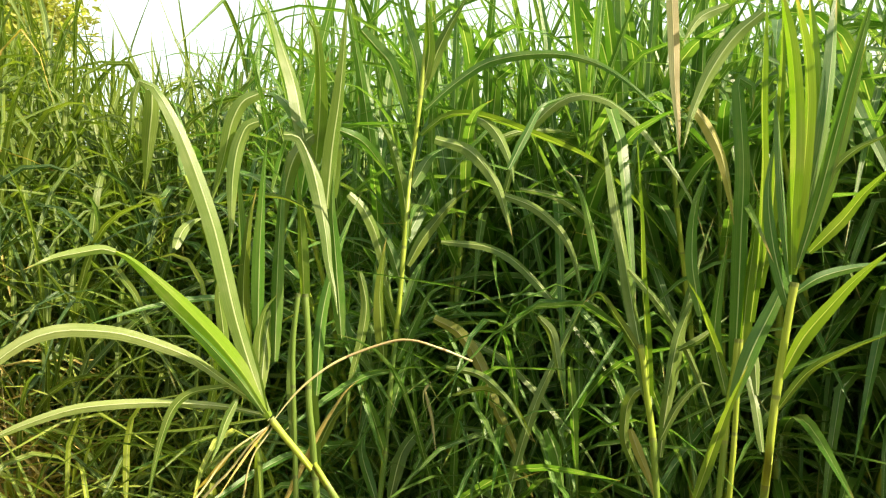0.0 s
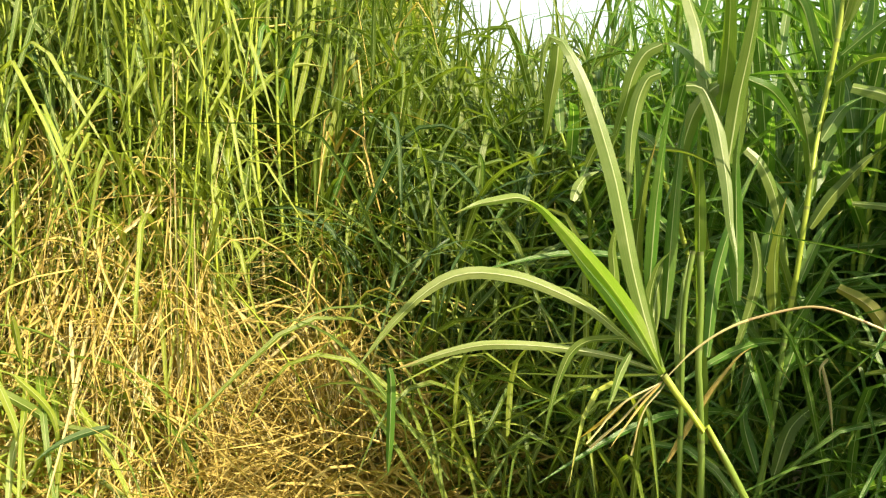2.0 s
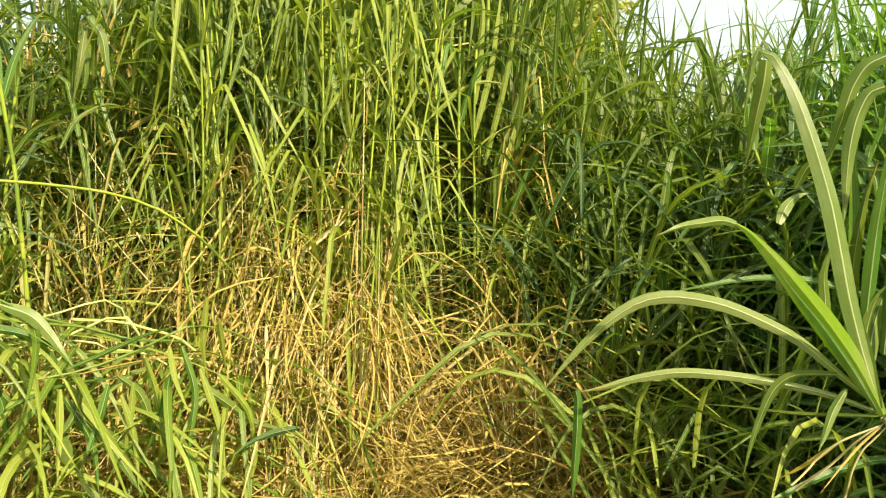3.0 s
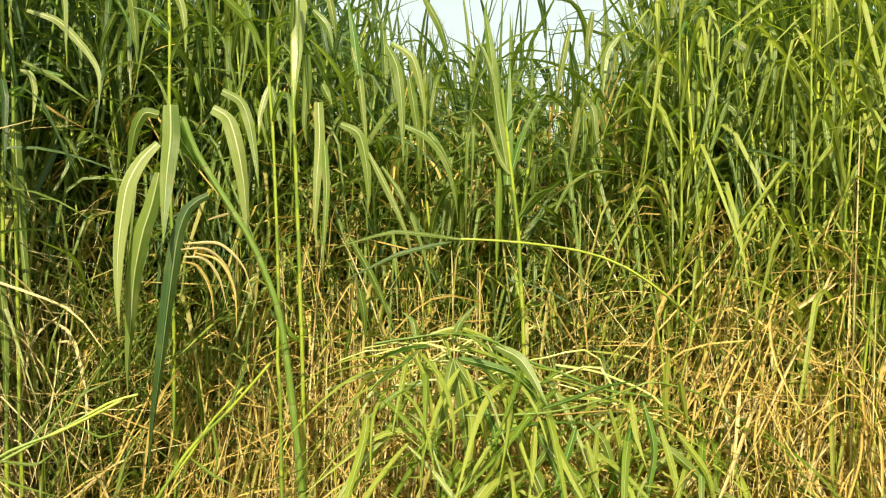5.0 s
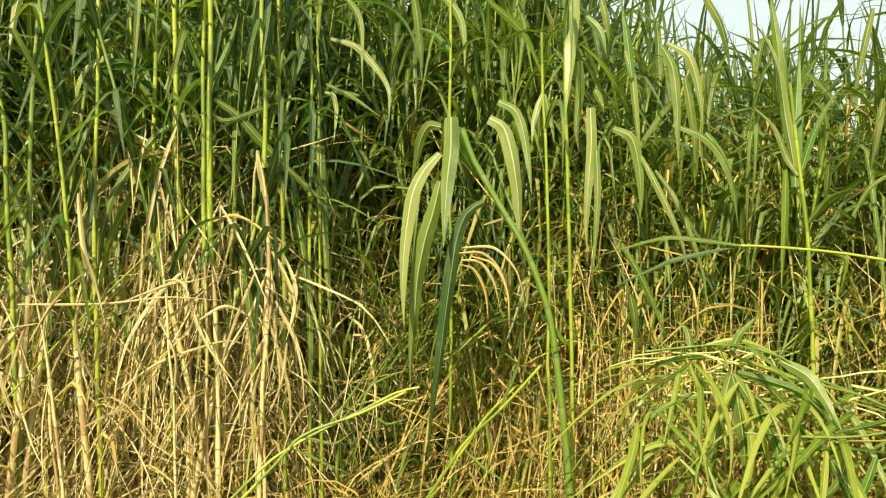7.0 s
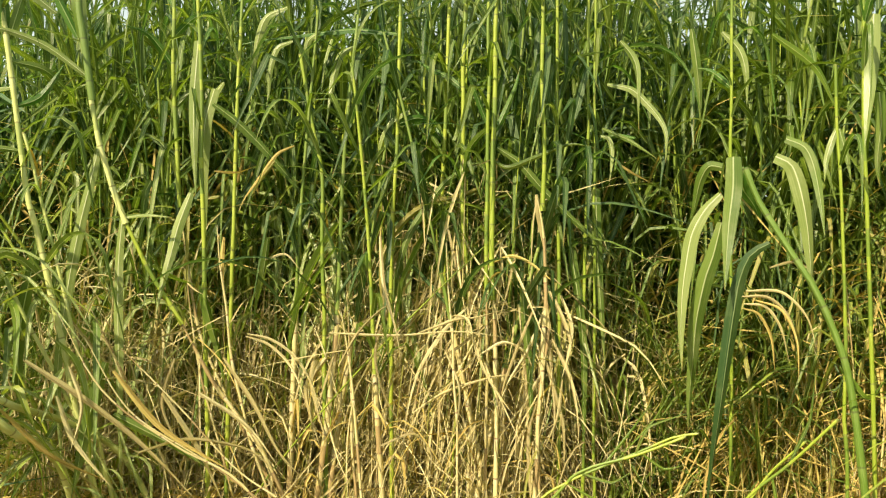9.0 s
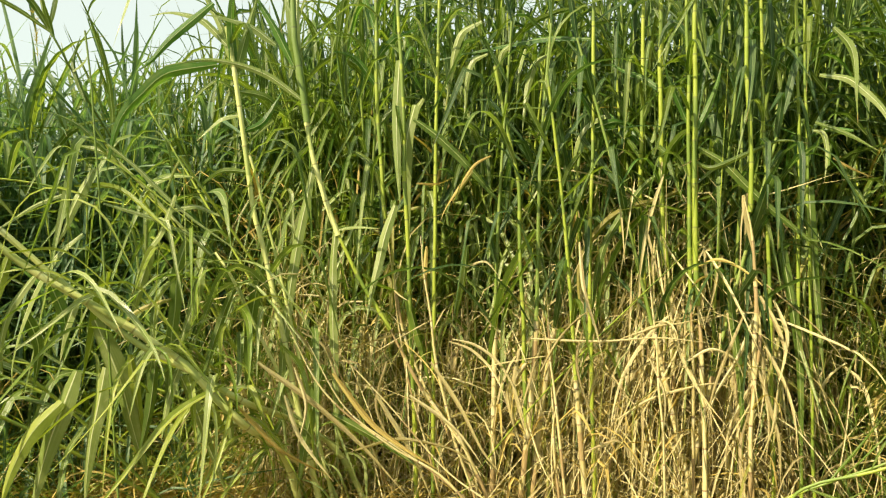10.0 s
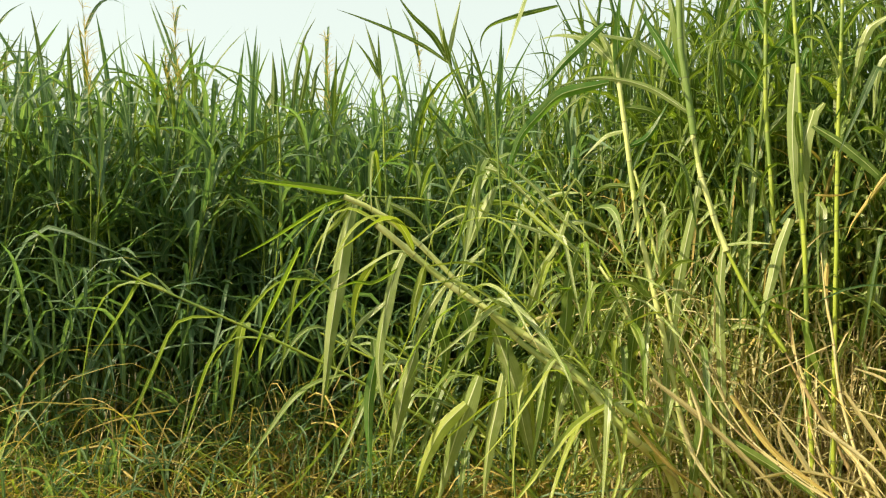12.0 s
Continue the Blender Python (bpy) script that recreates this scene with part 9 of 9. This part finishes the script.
# ---- a heap of lodged grass ----
def build_heap():
    root = tagged(new("lodged_grass_heap"), "heap of freshly cut green grass leaves slumped over straw", "grass heap")
    ridge = spline([(-2.80, 0.32, 0.80), (-2.75, 0.6, 0.86), (-2.62, 0.95, 0.84), (-2.38, 1.45, 0.72), (-2.15, 1.72, 0.62)], 40)
    root.location = (-2.5, 0.9, 0)
    o = np.array(root.location)
    for k in range(13):
        i = rng.integers(4, 30)
        a = ridge[i] + rng.normal(0, 0.05, 3)
        b = ridge[min(39, i + 9)] + rng.normal(0, 0.06, 3) + np.array([-0.05, 0, 0.0])
        c = np.array([b[0] - 0.25, b[1] + rng.uniform(0.1, 0.4), 0.25])
        e = np.array([c[0] - 0.1, c[1] + 0.15, 0.0])
        line = spline([a, (a + b) / 2 + np.array([0, 0, 0.05]), b, c, e], 24)[None] - o
        part("culm", tubes(line, np.array([[rng.uniform(0.003, 0.006)]]) * np.linspace(0.7, 1.1, 24)[None], 7, 0.15), PALE_CULM, root)
    for layer, count, drop, out_by in ((0, 85, 0.0, 0.0), (1, 70, 0.22, 0.14), (2, 55, 0.42, 0.26)):
        for k in range(count):
            base = ridge[rng.integers(14 if layer == 2 else 7, 40)] * np.array([1, 1, 1.0])
            toward = -base[:2] / np.linalg.norm(base[:2])
            base = base + np.array([*(toward * (out_by + rng.normal(0, 0.10))), -drop + rng.normal(0, 0.05)])
            base[2] = max(base[2], 0.06)
            phi = math.atan2(toward[1], toward[0]) + rng.normal(0, 1.0)
            rise = rng.uniform(-0.45, 0.3)
            c, s = arcs(base[None], phi, rise, np.maximum(0.05, rise + rng.uniform(0.3, 1.2)), rng.uniform(0, 0.25), rng.uniform(0.4, 0.9), rng.uniform(0.45, 0.85), rng.normal(0, 0.4), 11)
            c[:, :, 2] = np.maximum(c[:, :, 2], 0.02 + 0.02 * rng.random())
            part("leaf", strip(c - o, turn_side(c, s, rng.normal(0, 0.6, 1)), np.array([rng.uniform(0.009, 0.026)]), 0.35, 0.08, rng.uniform(0, 6, 1), 0.2, 1.15), (SUNLIT, FRESH, PALE_LIT, SUNLIT, FRESH)[rng.integers(5)], root)
    line = spline([(-2.33, 0.72, 0.62), (-2.2, 0.6, 0.45), (-2.12, 0.5, 0.3)], 12)
    part("leaf", strip(line[None] - o, np.tile(np.array([0.4, 0.6, 0.4]), (1, 12, 1)), np.array([0.022]), 0.2, 0.05), YELLOW, root, "yellowed leaf")


build_heap()


# ---- stalks lodged at the field's corner ----
def build_lodged():
    for k in range(8):
        hd = rng.uniform(126, 146)
        r = rng.uniform(3.5, 4.0)
        x, y = around(hd, r)
        away = around(hd + 90, 1.0)
        near = -around(hd, 1.0)
        lean = rng.uniform(0.4, 1.1)
        length = rng.uniform(1.7, 2.5)
        d = away * math.sin(lean) + near * rng.uniform(-0.15, 0.3)
        top = np.array([x + d[0] * length, y + d[1] * length, length * math.cos(lean)])
        mid = np.array([x, y, 0]) * 0.5 + top * 0.5 + np.array([0, 0, rng.uniform(0.05, 0.25)])
        root = hero("fodder grass stalk lodged sideways with hanging leaves", (x, y, 0))
        line = spline([(x, y, 0.0), mid, top], 24)
        o = np.array(root.location)
        part("culm", tubes(line[None] - o, 0.008 * np.linspace(1.1, 0.6, 24)[None], 7, 0.16), CULM, root)
        for i in range(10):
            f = rng.uniform(0.3, 1.0)
            base = line[int(f * 23)]
            phi = math.atan2(d[1], d[0]) + rng.normal(0, 0.9)
            rise = rng.uniform(-0.2, 0.9)
            c, s = arcs(base[None], phi, rise, rise + rng.uniform(0.9, 1.5), rng.uniform(0, 0.2), rng.uniform(0.3, 0.7), rng.uniform(0.5, 0.9), rng.normal(0, 0.4), 13)
            c[:, :, 2] = np.maximum(c[:, :, 2], 0.02)
            dry = f < 0.45 and rng.random() < 0.6
            part("dry_leaf" if dry else "leaf", strip(c - o, turn_side(c, s, rng.normal(0, 0.8, 1)), np.array([rng.uniform(0.02, 0.036) * (0.5 if dry else 1)]), 0.3, 0.1, rng.uniform(0, 6, 1)),
                 DRY if dry else WAXY_SHEEN, root, "withered straw-coloured leaf" if dry else "")


build_lodged()


def build_tangle():
    """Limp leaves that cling to the stalks lying over at the field's corner."""
    root = tagged(new("lodged_grass_heap"), "tangle of limp pale green leaves on lodged stalks", "grass heap")
    root.location = (-1.6, -2.6, 0)
    o = np.array(root.location)
    for start, mid, end, count in (((-0.95, -2.80, 1.46), (-1.45, -2.58, 1.02), (-2.15, -2.30, 0.45), 55), ((-1.35, -2.85, 1.62), (-1.75, -2.62, 1.28), (-2.2, -2.35, 0.8), 40)):
        line = spline([start, mid, end], 40)
        for k in range(count):
            base = line[rng.integers(0, 40)] + rng.normal(0, 0.06, 3)
            phi = rng.uniform(-0.6, 2.6) if rng.random() < 0.7 else rng.uniform(0, 6.28)
            rise = rng.uniform(-0.4, 0.7)
            c, s = arcs(base[None], phi, rise, rise + rng.uniform(0.5, 1.5), rng.uniform(0, 0.2), rng.uniform(0.3, 0.8), rng.uniform(0.25, 0.75), rng.normal(0, 0.5), 12)
            c[:, :, 2] = np.maximum(c[:, :, 2], 0.03)
            part("leaf", strip(c - o, turn_side(c, s, rng.normal(0, 0.9, 1)), np.array([rng.uniform(0.010, 0.030)]), 0.4, 0.1, rng.uniform(0, 6, 1), 0.25, 1.4), (PALE_LIT, SUNLIT, SUNLIT, FRESH, PALE_LIT)[rng.integers(5)], root)


build_tangle()


# ---- flowering grass stalks above the far stand ----
def build_seed_stalk(x, y, top, seed, spike):
    g = np.random.default_rng(seed)
    root = tagged(new("flowering_grass_stalk"), "thin grass stalk with a brown seed head above the field", "grass", "flowering grass stalks")
    root.location = (x, y, 0)
    z = np.linspace(0, 1, 16)
    line = np.stack([0.12 * z ** 3, -0.05 * z ** 2, z * top], -1)[None]
    part("culm", tubes(line, (0.005 * (1.1 - 0.8 * z))[None], 5, 0.3, 0.05), CULM, root)
    head = Heap()
    n = 60 if spike else 90
    f = g.uniform(0.88 if spike else 0.8, 1.0, n)
    base = np.stack([np.interp(f, z, line[0, :, k]) for k in range(3)], -1)
    c, s = arcs(base, g.uniform(0, 6.28, n), g.uniform(0.5, 1.3, n), g.uniform(0, 1.0, n), 0.0, 1.0, g.uniform(0.02, 0.05, n) if spike else (1.08 - f) * 0.8 * g.uniform(0.4, 1, n), 0.0, 5)
    head.add(strip(c, turn_side(c, s, g.normal(0, 1, n)), g.uniform(0.004, 0.009, n) if spike else g.uniform(0.002, 0.005, n), 0.3, 0.0, g.uniform(0, 6, n)))
    head.make("seed_head", YELLOW if spike else DRY, root, "straw-brown feathery seed head")
    for k in range(5):
        at = line[0, 6 + k * 2][None]
        c, s = arcs(at, k * 2.6 + g.normal(0, 0.4), g.uniform(1.0, 1.4), g.uniform(0.6, 1.6), 0.1, 0.9, g.uniform(0.35, 0.6), g.normal(0, 0.3), 10)
        part("leaf", strip(c, turn_side(c, s, g.normal(0, 0.6, 1)), np.array([0.018]), 0.25, 0.08), DEEP_SHADE, root)


for k, (x, y, top, spike) in enumerate([(-0.72, -5.04, 2.85, False), (-0.67, -4.95, 2.52, True), (-0.75, -4.93, 2.44, True), (-1.66, -4.93, 2.82, False), (-2.10, -4.48, 2.80, True), (-0.19, -4.73, 2.67, False), (0.24, -4.97, 2.55, False)]):
    build_seed_stalk(x, y, top, 900 + k, spike)


# ---- the tree beyond the field ----
def build_tree(heading, r, height, spread, seed):
    g = np.random.default_rng(seed)
    x, y = around(heading, r)
    root = tagged(new("tree"), "sunlit yellow-green broad tree beyond the grass field", "tree")
    root.location = (x, y, 0)
    z = np.linspace(0, 1, 12)
    trunk = np.stack([0.3 * np.sin(z * 2), 0.2 * z, z * height * 0.75], -1)[None]
    part("trunk", tubes(trunk, (0.28 * (1.1 - 0.85 * z))[None], 10, 2.0, 0.0), BARK, root)
    tips = []
    for k in range(16):
        f = g.uniform(0.3, 0.95)
        a = trunk[0, int(f * 11)]
        az, up = k * 2.4 + g.normal(0, 0.3), g.uniform(0.2, 1.0)
        ln = spread * g.uniform(0.55, 1.0)
        b = a + np.array([math.cos(az) * math.cos(up), math.sin(az) * math.cos(up), math.sin(up)]) * ln
        line = spline([a, (a + b) / 2 + np.array([0, 0, -0.15 * ln]) * g.uniform(-1, 1), b], 10)
        part("limb", tubes(line[None], (0.09 * (1.1 - np.linspace(0, 1, 10)))[None], 6, 2.0, 0.0), BARK, root)
        tips += [line[5], line[7], line[9], b + g.normal(0, 0.4, 3)]
    crown = Heap()
    tips = np.array(tips)
    n = 42000
    base = tips[g.integers(0, len(tips), n)] + g.normal(0, 0.5, (n, 3)) * np.array([1, 1, 0.8])
    c, s = arcs(base, g.uniform(0, 6.28, n), g.uniform(-0.6, 0.8, n), 0.6, 0.0, 1.0, g.uniform(0.16, 0.34, n), 0.0, 3)
    crown.add(strip(c, turn_side(c, s, g.normal(0, 1.0, n)), g.uniform(0.08, 0.16, n), 0.2, 0.0, g.uniform(0, 6, n)))
    crown.make("crown", TREE_LEAF, root, "fine yellow-green foliage")


BARK = culm_material("bark", (0.10, 0.08, 0.055), (0.18, 0.14, 0.10), (0.22, 0.19, 0.15), (0.08, 0.06, 0.04))
# Lightened so that the foliage colour holds the haze of distance.
TREE_LEAF = leaf_material("tree_leaf", (0.26, 0.29, 0.07), (0.34, 0.37, 0.09), (0.43, 0.45, 0.13), (0.2, 0.22, 0.05), (0.2, 0.16, 0.06))
build_tree(35.5, 21, 9.5, 3.8, 5)


# ---- withered stalks before the stand ----
def withered_stalk(h, radius):
    root = tagged(new("withered_stalk"), "withered bleached grass stalk with limp dry leaves", "grass", "withered stalks at the field's foot")
    z = np.linspace(0, 1, 16)
    bend = rng.uniform(0.02, 0.12) * h
    line = np.stack([bend * z ** 2, 0.01 * np.sin(z * 7), h * z], -1)[None]
    part("culm", tubes(line, radius * (1.1 - 0.35 * z - 0.4 * np.clip(z - 0.85, 0, 1) / 0.15)[None], 7, 0.15), SHEATH, root)
    for i in range(5):
        f = rng.uniform(0.35, 1.0)
        at = np.array([[bend * f * f, 0.01 * math.sin(f * 7), h * f]])
        rise = rng.uniform(-0.8, 0.8)
        c, s = arcs(at, rng.uniform(0, 6.28), rise, rise + rng.uniform(1.1, 1.45), rng.uniform(0, 0.1), rng.uniform(0.25, 0.6), min(0.8, h * f * 0.85), rng.normal(0, 0.5), 11)
        c[:, :, 2] = np.maximum(c[:, :, 2], 0.03)
        part("dry_leaf", strip(c, turn_side(c, s, rng.normal(0, 1.2, 1)), np.array([rng.uniform(0.006, 0.014)]), 0.5, 0.2, rng.uniform(0, 6, 1)), PALE_DRY, root)
    return root


def build_withered():
    first = [withered_stalk(h, r) for h, r in ((0.95, 0.005), (1.15, 0.006), (1.3, 0.0055), (1.45, 0.0065))]
    for k in range(44):
        hd = rng.uniform(104, 120) if k < 24 else rng.uniform(58, 86) if k < 36 else rng.uniform(122, 138)
        x, y = around(hd, table(hd, EDGE_A, EDGE_R) + rng.uniform(-0.12, 0.15))
        ob = first[k] if k < 4 else copy_thing(first[k % 4], Matrix())
        ob.matrix_basis = pose(x, y, -0.02, rng.normal(0, 3), rng.normal(0, 3), rng.uniform(0, 360))


build_withered()
